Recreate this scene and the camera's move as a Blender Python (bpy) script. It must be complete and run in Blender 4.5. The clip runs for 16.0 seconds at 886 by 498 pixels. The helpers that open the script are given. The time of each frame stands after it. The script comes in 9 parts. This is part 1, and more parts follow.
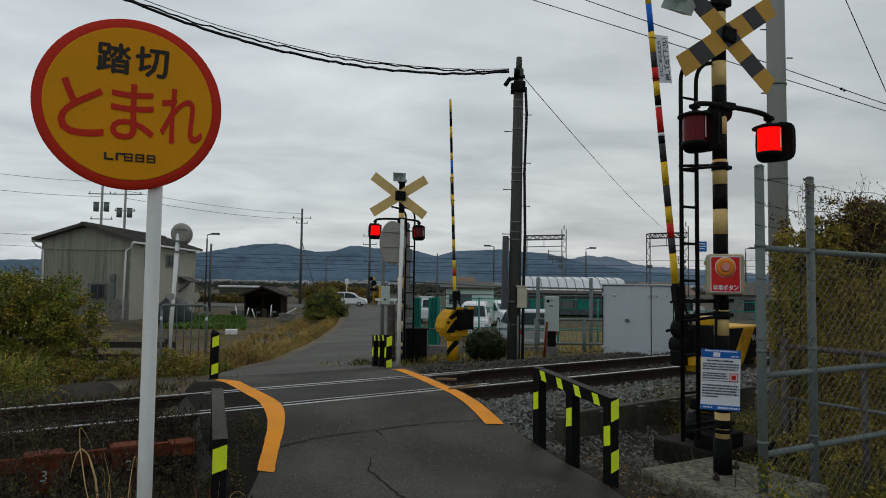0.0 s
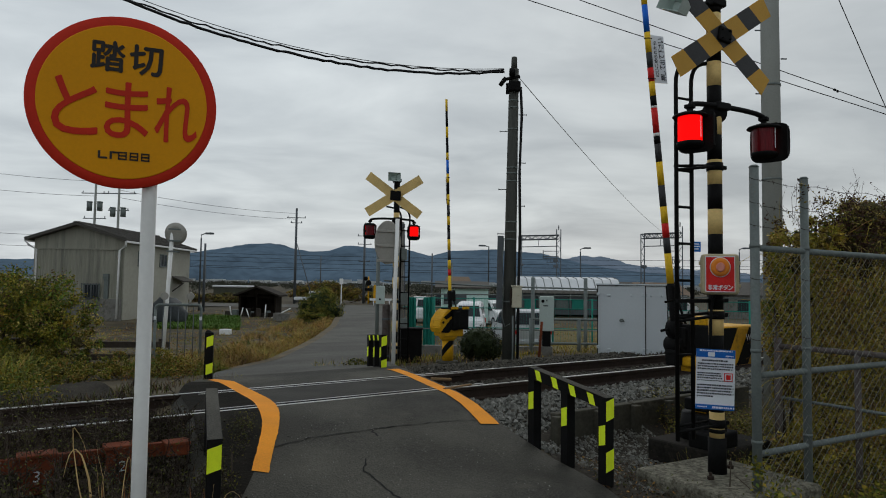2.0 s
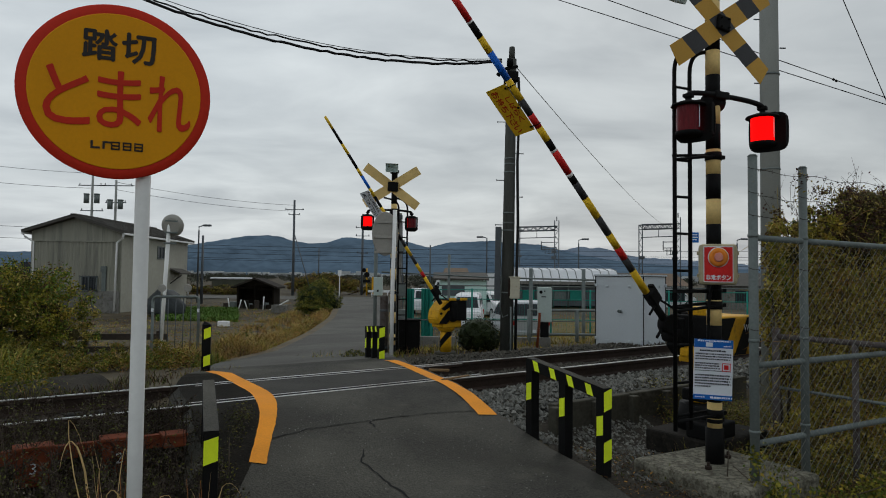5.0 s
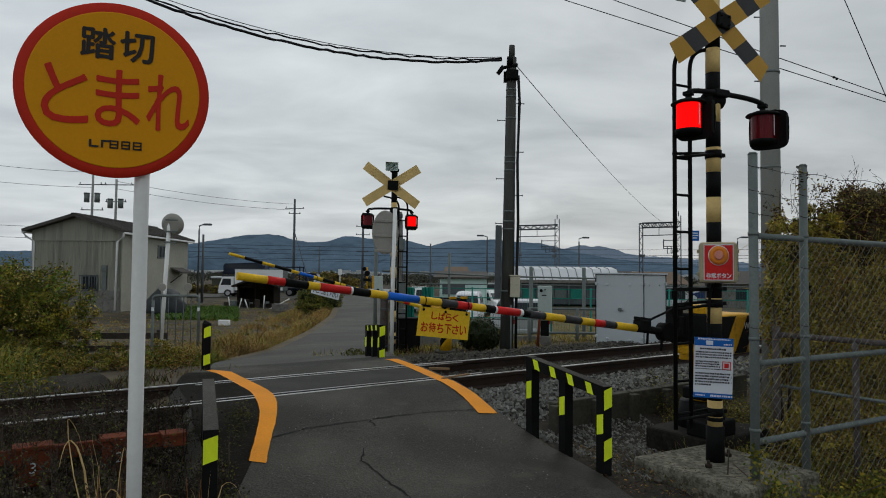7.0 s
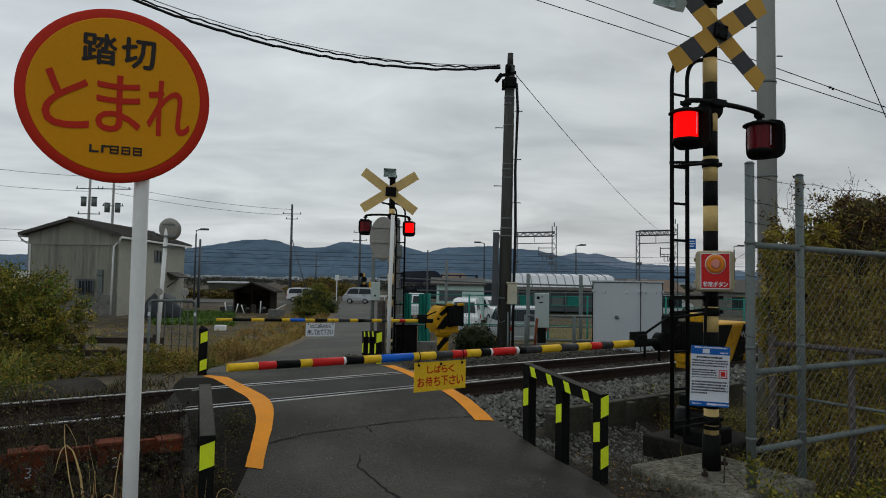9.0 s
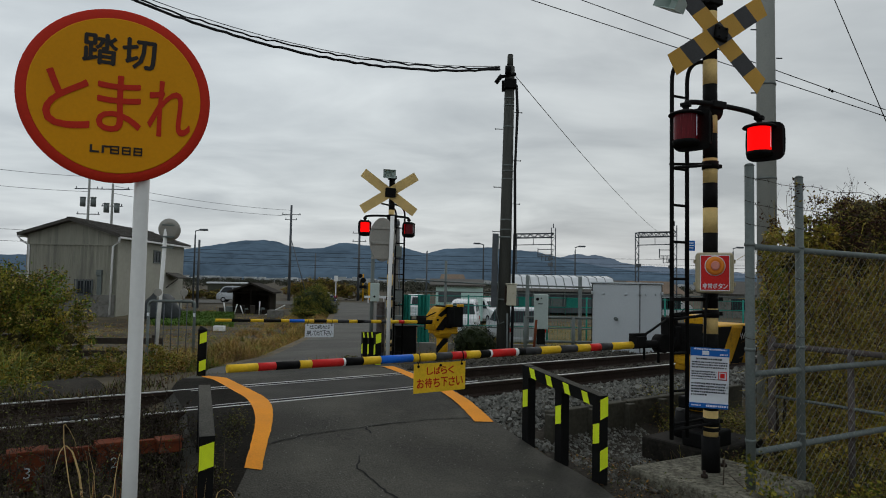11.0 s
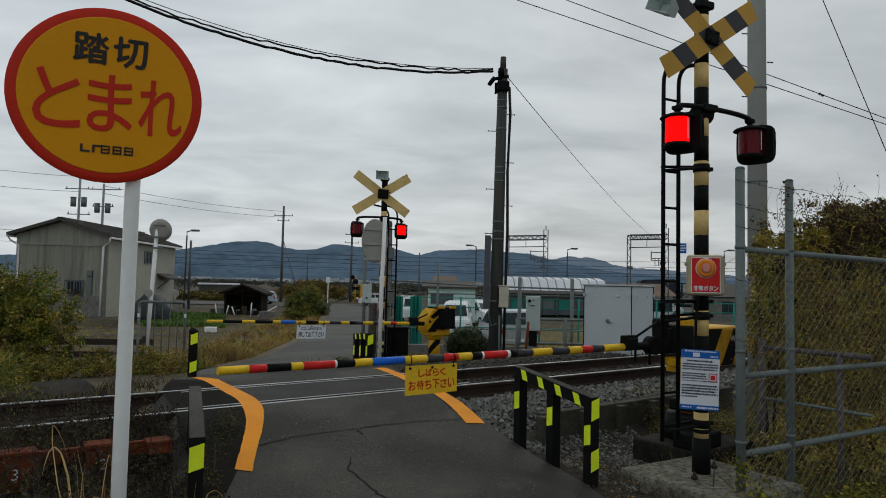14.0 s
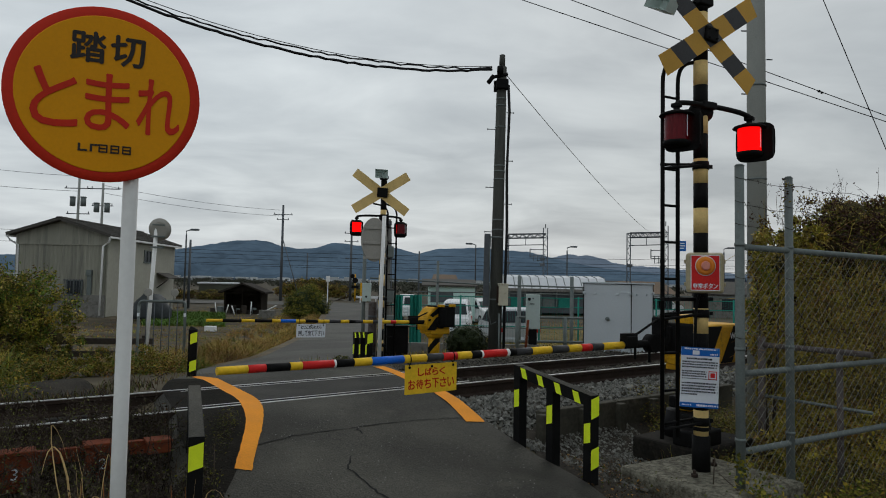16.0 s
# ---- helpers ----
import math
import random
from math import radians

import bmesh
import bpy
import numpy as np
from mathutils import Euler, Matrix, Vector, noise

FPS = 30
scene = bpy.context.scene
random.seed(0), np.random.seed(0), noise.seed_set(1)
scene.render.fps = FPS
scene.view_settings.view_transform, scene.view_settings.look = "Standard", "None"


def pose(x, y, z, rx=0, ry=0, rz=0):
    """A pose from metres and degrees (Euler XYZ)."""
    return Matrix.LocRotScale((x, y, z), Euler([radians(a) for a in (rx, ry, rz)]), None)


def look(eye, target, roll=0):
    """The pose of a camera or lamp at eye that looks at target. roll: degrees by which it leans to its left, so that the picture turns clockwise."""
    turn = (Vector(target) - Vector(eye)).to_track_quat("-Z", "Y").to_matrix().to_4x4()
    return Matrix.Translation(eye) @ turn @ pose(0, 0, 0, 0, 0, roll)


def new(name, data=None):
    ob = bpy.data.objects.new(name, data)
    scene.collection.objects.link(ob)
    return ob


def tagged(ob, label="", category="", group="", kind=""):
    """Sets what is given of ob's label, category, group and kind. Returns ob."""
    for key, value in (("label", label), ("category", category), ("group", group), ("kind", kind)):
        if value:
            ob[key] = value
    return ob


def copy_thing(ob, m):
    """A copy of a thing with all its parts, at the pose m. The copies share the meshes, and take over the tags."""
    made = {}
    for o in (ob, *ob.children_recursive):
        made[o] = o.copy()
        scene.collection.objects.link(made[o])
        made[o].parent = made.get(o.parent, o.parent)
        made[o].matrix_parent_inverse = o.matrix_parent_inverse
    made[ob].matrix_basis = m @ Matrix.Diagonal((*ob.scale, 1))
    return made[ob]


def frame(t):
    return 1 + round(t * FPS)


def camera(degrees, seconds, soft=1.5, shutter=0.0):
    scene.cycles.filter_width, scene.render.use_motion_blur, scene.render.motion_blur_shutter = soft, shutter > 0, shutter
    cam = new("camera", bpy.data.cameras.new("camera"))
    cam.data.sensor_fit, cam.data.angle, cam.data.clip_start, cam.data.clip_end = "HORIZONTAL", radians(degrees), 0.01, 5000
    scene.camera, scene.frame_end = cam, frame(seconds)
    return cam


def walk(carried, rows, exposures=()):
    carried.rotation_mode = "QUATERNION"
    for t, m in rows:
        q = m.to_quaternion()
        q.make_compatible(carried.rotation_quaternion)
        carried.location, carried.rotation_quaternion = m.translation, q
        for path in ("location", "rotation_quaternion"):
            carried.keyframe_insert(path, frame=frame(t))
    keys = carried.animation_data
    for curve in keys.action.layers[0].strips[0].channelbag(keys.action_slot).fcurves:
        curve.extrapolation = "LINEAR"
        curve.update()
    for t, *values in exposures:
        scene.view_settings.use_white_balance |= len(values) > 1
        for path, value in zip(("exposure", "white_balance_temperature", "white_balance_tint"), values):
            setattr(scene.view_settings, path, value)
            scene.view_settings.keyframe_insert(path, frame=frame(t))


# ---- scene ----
cam = camera(68, 16.0, soft=1.0)
PATH = [
    (0, 0.000, 0.000, 1.170, 93.200, -0.779, -0.044),
    (0.5, -0.004, 0.001, 1.169, 93.270, -0.733, -0.024),
    (1, -0.006, 0.004, 1.170, 93.196, -0.884, -0.367),
    (1.5, -0.005, 0.007, 1.168, 93.196, -0.804, -0.446),
    (2, -0.005, 0.006, 1.168, 93.202, -0.816, -0.504),
    (2.5, -0.001, 0.006, 1.168, 93.285, -0.740, -0.541),
    (3, -0.001, 0.007, 1.168, 93.268, -0.675, -0.602),
    (3.5, 0.001, 0.015, 1.169, 92.870, -0.645, -0.494),
    (4, 0.002, 0.020, 1.167, 92.705, -0.620, -0.480),
    (6.5, 0.003, 0.040, 1.161, 92.165, -0.785, -0.947),
    (7, 0.007, 0.036, 1.162, 92.349, -0.581, -0.619),
    (7.5, 0.004, 0.033, 1.164, 92.459, -0.800, -0.662),
    (8, -0.000, 0.030, 1.163, 92.600, -1.060, -0.670),
    (8.5, -0.001, 0.022, 1.163, 92.827, -1.086, -0.864),
    (9, -0.000, 0.024, 1.165, 92.910, -0.953, -0.892),
    (11.5, -0.006, 0.024, 1.164, 93.017, -1.201, -1.074),
    (12, -0.005, 0.023, 1.161, 92.989, -1.464, -1.658),
    (12.5, -0.003, 0.023, 1.163, 93.125, -1.374, -1.792),
    (13, -0.000, 0.023, 1.165, 93.198, -1.295, -1.513),
    (13.5, -0.001, 0.022, 1.162, 93.243, -1.252, -1.448),
    (14, -0.002, 0.023, 1.162, 93.177, -1.276, -1.628),
    (14.5, -0.000, 0.024, 1.164, 93.097, -1.095, -1.650),
    (15, 0.003, 0.026, 1.163, 93.192, -1.099, -1.642),
    (15.5, 0.000, 0.028, 1.163, 93.055, -1.311, -1.628),
    (16, 0.002, 0.029, 1.162, 93.043, -1.106, -1.644),
]
walk(cam, [(t, pose(x, y, z, rx, ry, rz)) for t, x, y, z, rx, ry, rz in PATH])

# ---- world, sun ----
world = bpy.data.worlds.new("overcast_sky")
scene.world = world
world.use_nodes = True
wn, wl = world.node_tree.nodes, world.node_tree.links
wn.clear()
w_out = wn.new("ShaderNodeOutputWorld")
w_bg = wn.new("ShaderNodeBackground")
w_sky = wn.new("ShaderNodeTexSky")
w_sky.sky_type = "NISHITA"
w_sky.sun_disc = False
w_sky.sun_elevation = radians(35)
w_sky.sun_rotation = radians(20)
w_sky.air_density = 2.0
w_sky.dust_density = 1.0
w_geo = wn.new("ShaderNodeTexCoord")
w_sep = wn.new("ShaderNodeSeparateXYZ")
wl.new(w_geo.outputs["Generated"], w_sep.inputs[0])
w_add = wn.new("ShaderNodeMath"); w_add.operation = "ADD"; w_add.inputs[1].default_value = 0.16
w_abs = wn.new("ShaderNodeMath"); w_abs.operation = "ABSOLUTE"
wl.new(w_sep.outputs[2], w_abs.inputs[0]); wl.new(w_abs.outputs[0], w_add.inputs[0])
w_div = wn.new("ShaderNodeVectorMath"); w_div.operation = "DIVIDE"
w_cmb = wn.new("ShaderNodeCombineXYZ")
for i in range(3):
    wl.new(w_add.outputs[0], w_cmb.inputs[i])
wl.new(w_geo.outputs["Generated"], w_div.inputs[0]); wl.new(w_cmb.outputs[0], w_div.inputs[1])
w_map = wn.new("ShaderNodeMapping"); w_map.inputs["Scale"].default_value = (0.85, 1.2, 0.0)
w_map.inputs["Rotation"].default_value = (0, 0, 0.35)
wl.new(w_div.outputs[0], w_map.inputs[0])
w_n = wn.new("ShaderNodeTexNoise"); w_n.inputs["Scale"].default_value = 1.5; w_n.inputs["Detail"].default_value = 6; w_n.inputs["Roughness"].default_value = 0.52; w_n.inputs["Distortion"].default_value = 0.35
wl.new(w_map.outputs[0], w_n.inputs["Vector"])
w_ramp = wn.new("ShaderNodeValToRGB")
w_ramp.color_ramp.elements[0].position = 0.30; w_ramp.color_ramp.elements[0].color = (0.430, 0.474, 0.515, 1)
w_ramp.color_ramp.elements[1].position = 0.68; w_ramp.color_ramp.elements[1].color = (0.700, 0.752, 0.780, 1)
wl.new(w_n.outputs["Fac"], w_ramp.inputs[0])
w_sc = wn.new("ShaderNodeVectorMath"); w_sc.operation = "SCALE"; w_sc.inputs["Scale"].default_value = 0.06
wl.new(w_sky.outputs[0], w_sc.inputs[0])
w_mix = wn.new("ShaderNodeMixRGB"); w_mix.inputs[0].default_value = 0.92
wl.new(w_sc.outputs[0], w_mix.inputs[1]); wl.new(w_ramp.outputs[0], w_mix.inputs[2])
w_rng = wn.new("ShaderNodeMapRange"); w_rng.inputs[1].default_value = -0.45; w_rng.inputs[2].default_value = 0.6; w_rng.inputs[3].default_value = 1.05; w_rng.inputs[4].default_value = 0.82
wl.new(w_sep.outputs[0], w_rng.inputs[0])
w_dim = wn.new("ShaderNodeVectorMath"); w_dim.operation = "SCALE"
wl.new(w_mix.outputs[0], w_dim.inputs[0]); wl.new(w_rng.outputs[0], w_dim.inputs["Scale"])
wl.new(w_dim.outputs[0], w_bg.inputs[0]); wl.new(w_bg.outputs[0], w_out.inputs[0])
w_bg.inputs[1].default_value = 1.02

sun = new("sun", bpy.data.lights.new("sun", "SUN"))
sun.data.energy, sun.data.angle, sun.data.color = 0.5, radians(25), (1, 0.98, 0.95)
sun.matrix_world = look((0, 0, 50), (-10, -25, 22))


# ---- materials ----
def mat(name, c, rough=0.6, metal=0.0, var=0.25, scale=3.0, fine=60.0, bump=0.15, dirt=None, dirt_at=0.62, stretch=None, rand=0.0, emit=0.0, spec=0.16, stain=None):
    m = bpy.data.materials.new(name)
    m.use_nodes = True
    n, l = m.node_tree.nodes, m.node_tree.links
    b = n["Principled BSDF"]
    b.inputs["Metallic"].default_value = metal
    b.inputs["Specular IOR Level"].default_value = spec
    tc = n.new("ShaderNodeTexCoord")
    mp = n.new("ShaderNodeMapping")
    l.new(tc.outputs["Object"], mp.inputs[0])
    if stretch:
        mp.inputs["Scale"].default_value = stretch
    n1 = n.new("ShaderNodeTexNoise"); n1.inputs["Scale"].default_value = scale; n1.inputs["Detail"].default_value = 4
    n2 = n.new("ShaderNodeTexNoise"); n2.inputs["Scale"].default_value = fine; n2.inputs["Detail"].default_value = 3
    l.new(mp.outputs[0], n1.inputs["Vector"]); l.new(mp.outputs[0], n2.inputs["Vector"])
    mix = n.new("ShaderNodeMath"); mix.operation = "MULTIPLY_ADD"; mix.inputs[1].default_value = 0.45
    half = n.new("ShaderNodeMath"); half.operation = "MULTIPLY"; half.inputs[1].default_value = 0.55
    l.new(n1.outputs["Fac"], half.inputs[0]); l.new(n2.outputs["Fac"], mix.inputs[0]); l.new(half.outputs[0], mix.inputs[2])
    ramp = n.new("ShaderNodeValToRGB")
    lo, hi = [max(0, k * (1 - var)) for k in c], [min(1, k * (1 + var)) for k in c]
    ramp.color_ramp.elements[0].position = 0.33; ramp.color_ramp.elements[0].color = (*lo, 1)
    ramp.color_ramp.elements[1].position = 0.67; ramp.color_ramp.elements[1].color = (*hi, 1)
    l.new(mix.outputs[0], ramp.inputs[0])
    col = ramp.outputs[0]
    if dirt:
        n3 = n.new("ShaderNodeTexNoise"); n3.inputs["Scale"].default_value = scale * 2.7; n3.inputs["Detail"].default_value = 8; n3.inputs["Roughness"].default_value = 0.7
        l.new(mp.outputs[0], n3.inputs["Vector"])
        r3 = n.new("ShaderNodeValToRGB"); r3.color_ramp.elements[0].position = dirt_at - 0.08; r3.color_ramp.elements[1].position = dirt_at + 0.08
        l.new(n3.outputs["Fac"], r3.inputs[0])
        mx = n.new("ShaderNodeMixRGB"); l.new(r3.outputs[0], mx.inputs[0]); l.new(col, mx.inputs[1]); mx.inputs[2].default_value = (*dirt, 1)
        col = mx.outputs[0]
    if stain:
        c2, at2, sc2 = stain
        n4 = n.new("ShaderNodeTexNoise"); n4.inputs["Scale"].default_value = sc2; n4.inputs["Detail"].default_value = 5; n4.inputs["Distortion"].default_value = 0.8
        l.new(mp.outputs[0], n4.inputs["Vector"])
        r4 = n.new("ShaderNodeValToRGB"); r4.color_ramp.elements[0].position = at2 - 0.1; r4.color_ramp.elements[1].position = at2 + 0.12
        l.new(n4.outputs["Fac"], r4.inputs[0])
        m4 = n.new("ShaderNodeMixRGB"); l.new(r4.outputs[0], m4.inputs[0]); l.new(col, m4.inputs[1]); m4.inputs[2].default_value = (*c2, 1)
        col = m4.outputs[0]
    if rand:
        info = n.new("ShaderNodeObjectInfo")
        geo = n.new("ShaderNodeNewGeometry")
        ad = n.new("ShaderNodeMath"); ad.operation = "ADD"; l.new(info.outputs["Random"], ad.inputs[0]); l.new(geo.outputs["Random Per Island"], ad.inputs[1])
        mr = n.new("ShaderNodeMapRange"); mr.inputs[1].default_value = 0; mr.inputs[2].default_value = 2; mr.inputs[3].default_value = 1 - rand; mr.inputs[4].default_value = 1 + rand
        l.new(ad.outputs[0], mr.inputs[0])
        hs = n.new("ShaderNodeHueSaturation"); l.new(mr.outputs[0], hs.inputs["Value"]); l.new(col, hs.inputs["Color"])
        col = hs.outputs[0]
    l.new(col, b.inputs["Base Color"])
    rr = n.new("ShaderNodeMapRange"); rr.inputs[3].default_value = max(0.03, rough - 0.12); rr.inputs[4].default_value = min(1, rough + 0.12)
    l.new(mix.outputs[0], rr.inputs[0]); l.new(rr.outputs[0], b.inputs["Roughness"])
    if bump:
        bp = n.new("ShaderNodeBump"); bp.inputs["Strength"].default_value = bump; bp.inputs["Distance"].default_value = 0.02
        l.new(mix.outputs[0], bp.inputs["Height"]); l.new(bp.outputs[0], b.inputs["Normal"])
    if emit:
        b.inputs["Emission Color"].default_value = (*c, 1)
        b.inputs["Emission Strength"].default_value = emit
    return m


ASPHALT = mat("asphalt", (0.053, 0.0505, 0.041), 0.9, spec=0.25, var=0.95, scale=0.8, fine=75, bump=0.9, dirt=(0.080, 0.075, 0.060), dirt_at=0.64, stain=((0.030, 0.028, 0.022), 0.58, 0.55))
PATCH = mat("asphalt_patch", (0.037, 0.0355, 0.031), 0.88, spec=0.2, var=0.6, scale=1.6, fine=160, bump=0.3)
CRACK = mat("crack_black", (0.012, 0.012, 0.012), 0.95, var=0.2, bump=0)
SOIL = mat("soil", (0.062, 0.050, 0.030), 0.95, var=0.6, scale=0.35, fine=9, bump=0.6, dirt=(0.105, 0.088, 0.056), dirt_at=0.56, stain=((0.03, 0.025, 0.016), 0.55, 0.22))
BALLAST = mat("ballast_stone", (0.140, 0.140, 0.126), 0.9, var=0.4, scale=5, fine=60, bump=0.3, rand=0.85)
BALLAST_OLD = mat("rusty_ballast_stone", (0.072, 0.067, 0.055), 0.9, var=0.4, scale=5, fine=60, bump=0.3, rand=0.65)
EDGE_DIRT = mat("edge_dirt", (0.013, 0.0115, 0.009), 0.95, var=0.6, scale=4, fine=60, bump=0.7, dirt=(0.03, 0.026, 0.019), dirt_at=0.66, spec=0.05)
YARD = mat("yellowed_turf", (0.125, 0.10, 0.035), 0.95, var=0.5, scale=0.5, fine=14, bump=0.5, dirt=(0.06, 0.055, 0.02), dirt_at=0.55)
# Brown bed, darkened further for the shadow between the ballast stones.
BALLAST_BED = mat("ballast_bed", (0.028, 0.026, 0.022), 0.95, var=0.6, scale=9, fine=35, bump=0.9)
RAIL_SIDE = mat("rail_rust", (0.032, 0.022, 0.017), 0.85, var=0.35, scale=4, fine=40)
RAIL_TOP = mat("rail_steel", (0.50, 0.49, 0.47), 0.36, metal=1.0, var=0.12, scale=3, fine=80, bump=0.03)
ORANGE = mat("orange_marking", (0.74, 0.27, 0.015), 0.75, var=0.16, scale=2.5, fine=70, bump=0.15, dirt=(0.34, 0.15, 0.03), dirt_at=0.72)
BLACK = mat("black_paint", (0.008, 0.008, 0.008), 0.6, spec=0.07, var=0.4, scale=6, fine=70, bump=0.05)
BLACK_MATT = mat("black_rubber", (0.009, 0.009, 0.009), 0.75, spec=0.07, var=0.4, scale=6, fine=70, bump=0.05)
YELLOW = mat("yellow_paint", (0.64, 0.34, 0.012), 0.5, var=0.25, scale=4, fine=50, bump=0.06, dirt=(0.26, 0.14, 0.02), dirt_at=0.64)
YELLOW_BOOM = mat("boom_yellow", (0.80, 0.50, 0.025), 0.5, var=0.15, scale=4, fine=50, bump=0.04, dirt=(0.5, 0.32, 0.05), dirt_at=0.72)
METER = mat("meter_box_paint", (0.52, 0.49, 0.38), 0.6, var=0.12, scale=5, fine=50, bump=0.05, dirt=(0.3, 0.24, 0.15), dirt_at=0.66)
LANE_ASPHALT = mat("pale_worn_asphalt", (0.085, 0.082, 0.072), 0.9, spec=0.25, var=0.45, scale=0.4, fine=70, bump=0.5, dirt=(0.12, 0.115, 0.10), dirt_at=0.62, stain=((0.06, 0.057, 0.05), 0.56, 0.3))
PALE_YELLOW = mat("faded_yellow_paint", (0.70, 0.50, 0.20), 0.6, var=0.14, scale=4, fine=50, bump=0.06, dirt=(0.42, 0.3, 0.13), dirt_at=0.68)
GOLD = mat("reflective_gold", (0.50, 0.28, 0.045), 0.5, var=0.12, scale=3, fine=90, bump=0.05)
LIME = mat("lime_reflector", (0.78, 0.93, 0.03), 0.45, var=0.1, scale=10, fine=200, bump=0.03, dirt=(0.3, 0.36, 0.03), dirt_at=0.75)
RED = mat("red_paint", (0.62, 0.022, 0.02), 0.45, var=0.15, scale=4, fine=60, bump=0.04)
BLUE = mat("blue_paint", (0.012, 0.13, 0.60), 0.45, var=0.15, scale=4, fine=60, bump=0.04)
WHITE = mat("white_paint", (0.78, 0.78, 0.77), 0.5, var=0.08, scale=3, fine=50, bump=0.04, dirt=(0.5, 0.48, 0.43), dirt_at=0.74)
SIGN_YELLOW = mat("sign_yellow", (0.68, 0.285, 0.002), 0.6, var=0.06, scale=3, fine=80, bump=0.02)
SIGN_RED = mat("sign_red", (0.52, 0.026, 0.010), 0.6, var=0.1, scale=3, fine=60, bump=0.02)
SIGN_BLACK = mat("sign_ink", (0.03, 0.026, 0.024), 0.6, var=0.2, bump=0)
POLE_WHITE = mat("white_pole_paint", (0.80, 0.80, 0.78), 0.4, var=0.05, scale=4, fine=40, bump=0.03, dirt=(0.6, 0.58, 0.52), dirt_at=0.76)
GALV = mat("galvanised_steel", (0.150, 0.172, 0.165), 0.6, metal=0.25, var=0.2, scale=6, fine=60, bump=0.06, dirt=(0.2, 0.16, 0.11), dirt_at=0.72)
CONCRETE = mat("concrete", (0.18, 0.175, 0.16), 0.9, var=0.3, scale=1.6, fine=45, bump=0.25, dirt=(0.09, 0.085, 0.07), dirt_at=0.58)
CONCRETE_POLE = mat("concrete_pole_skin", (0.27, 0.28, 0.26), 0.85, var=0.14, scale=1.2, fine=60, bump=0.1)
OLD_POLE = mat("weathered_pole", (0.060, 0.062, 0.055), 0.85, var=0.35, scale=2, fine=40, bump=0.2, stretch=(6, 6, 0.6))
DAMP_CONC = mat("damp_mossy_concrete", (0.175, 0.165, 0.128), 0.92, var=0.5, scale=9, fine=45, bump=0.8, dirt=(0.062, 0.056, 0.04), dirt_at=0.53)
DARK_CONC = mat("mossy_concrete", (0.055, 0.052, 0.040), 0.92, var=0.4, scale=1.4, fine=30, bump=0.3, dirt=(0.10, 0.093, 0.075), dirt_at=0.66)
CABINET = mat("cabinet_paint", (0.52, 0.56, 0.585), 0.45, var=0.06, scale=1.2, fine=30, bump=0.03, dirt=(0.36, 0.4, 0.43), dirt_at=0.72)
BOX_GREEN = mat("pale_green_paint", (0.45, 0.53, 0.50), 0.5, var=0.08, scale=2, fine=30, bump=0.03)
CREAM = mat("cream_plastic", (0.42, 0.36, 0.23), 0.5, var=0.12, scale=4, fine=50, bump=0.05)
DARK_LENS = mat("dark_red_lens", (0.12, 0.004, 0.008), 0.25, var=0.3, scale=30, fine=120, bump=0.05, stretch=(1, 1, 0.1))
LIT_LENS = mat("lit_red_lens", (0.95, 0.003, 0.003), 0.6, var=0.0, bump=0, emit=1.0, spec=0.02)
ORANGE_LENS = mat("orange_button", (0.75, 0.24, 0.03), 0.35, var=0.1, bump=0)
PINK = mat("pale_red_plastic", (0.65, 0.25, 0.2), 0.35, var=0.1, bump=0)
RUST_ORANGE = mat("rust_orange_paint", (0.155, 0.038, 0.015), 0.75, var=0.3, scale=3, fine=40, bump=0.15, dirt=(0.09, 0.035, 0.02), dirt_at=0.6)
LEAF_DARK = mat("leaf_dark", (0.082, 0.090, 0.018), 0.75, var=0.35, scale=2, fine=20, bump=0, rand=0.7)
LEAF_VINE = mat("leaf_vine", (0.36, 0.295, 0.05), 0.75, var=0.45, scale=2.5, fine=25, bump=0, rand=0.65)
LEAF_VEG = mat("leaf_vegetable", (0.085, 0.17, 0.025), 0.7, var=0.35, scale=2, fine=20, bump=0, rand=0.4)
LEAF_HEDGE = mat("leaf_hedge", (0.022, 0.033, 0.010), 0.6, var=0.4, scale=3, fine=30, bump=0, rand=0.7)
LEAF_OLIVE = mat("leaf_olive", (0.21, 0.19, 0.024), 0.75, var=0.4, scale=1.5, fine=20, bump=0, rand=0.6)
LEAF_YELLOW = mat("leaf_yellow", (0.32, 0.23, 0.03), 0.75, var=0.35, scale=2, fine=20, bump=0, rand=0.45)
LEAF_BROWN = mat("leaf_brown", (0.105, 0.062, 0.032), 0.85, var=0.4, scale=2, fine=20, bump=0, rand=0.6)
LEAF_GREEN = mat("leaf_green", (0.095, 0.142, 0.021), 0.7, var=0.35, scale=2, fine=20, bump=0, rand=0.5)
STRAW = mat("dry_straw", (0.32, 0.21, 0.08), 0.85, var=0.3, scale=2, fine=20, bump=0, rand=0.5)
STRAW_ORANGE = mat("orange_straw", (0.30, 0.165, 0.045), 0.85, var=0.35, scale=1.2, fine=20, bump=0, rand=0.5)
DRY_BLADE = mat("dry_reed_blade", (0.52, 0.36, 0.16), 0.8, var=0.3, scale=4, fine=30, bump=0, rand=0.35)
# GREYWEED and WEED are darkened for the shade among the trackside stalks.
GREYWEED = mat("grey_withered_leaf", (0.078, 0.066, 0.050), 0.9, var=0.4, scale=3, fine=20, bump=0, rand=0.7)
SAND = mat("sandy_verge", (0.125, 0.10, 0.066), 0.95, var=0.4, scale=1.2, fine=40, bump=0.6, dirt=(0.08, 0.065, 0.04), dirt_at=0.6)
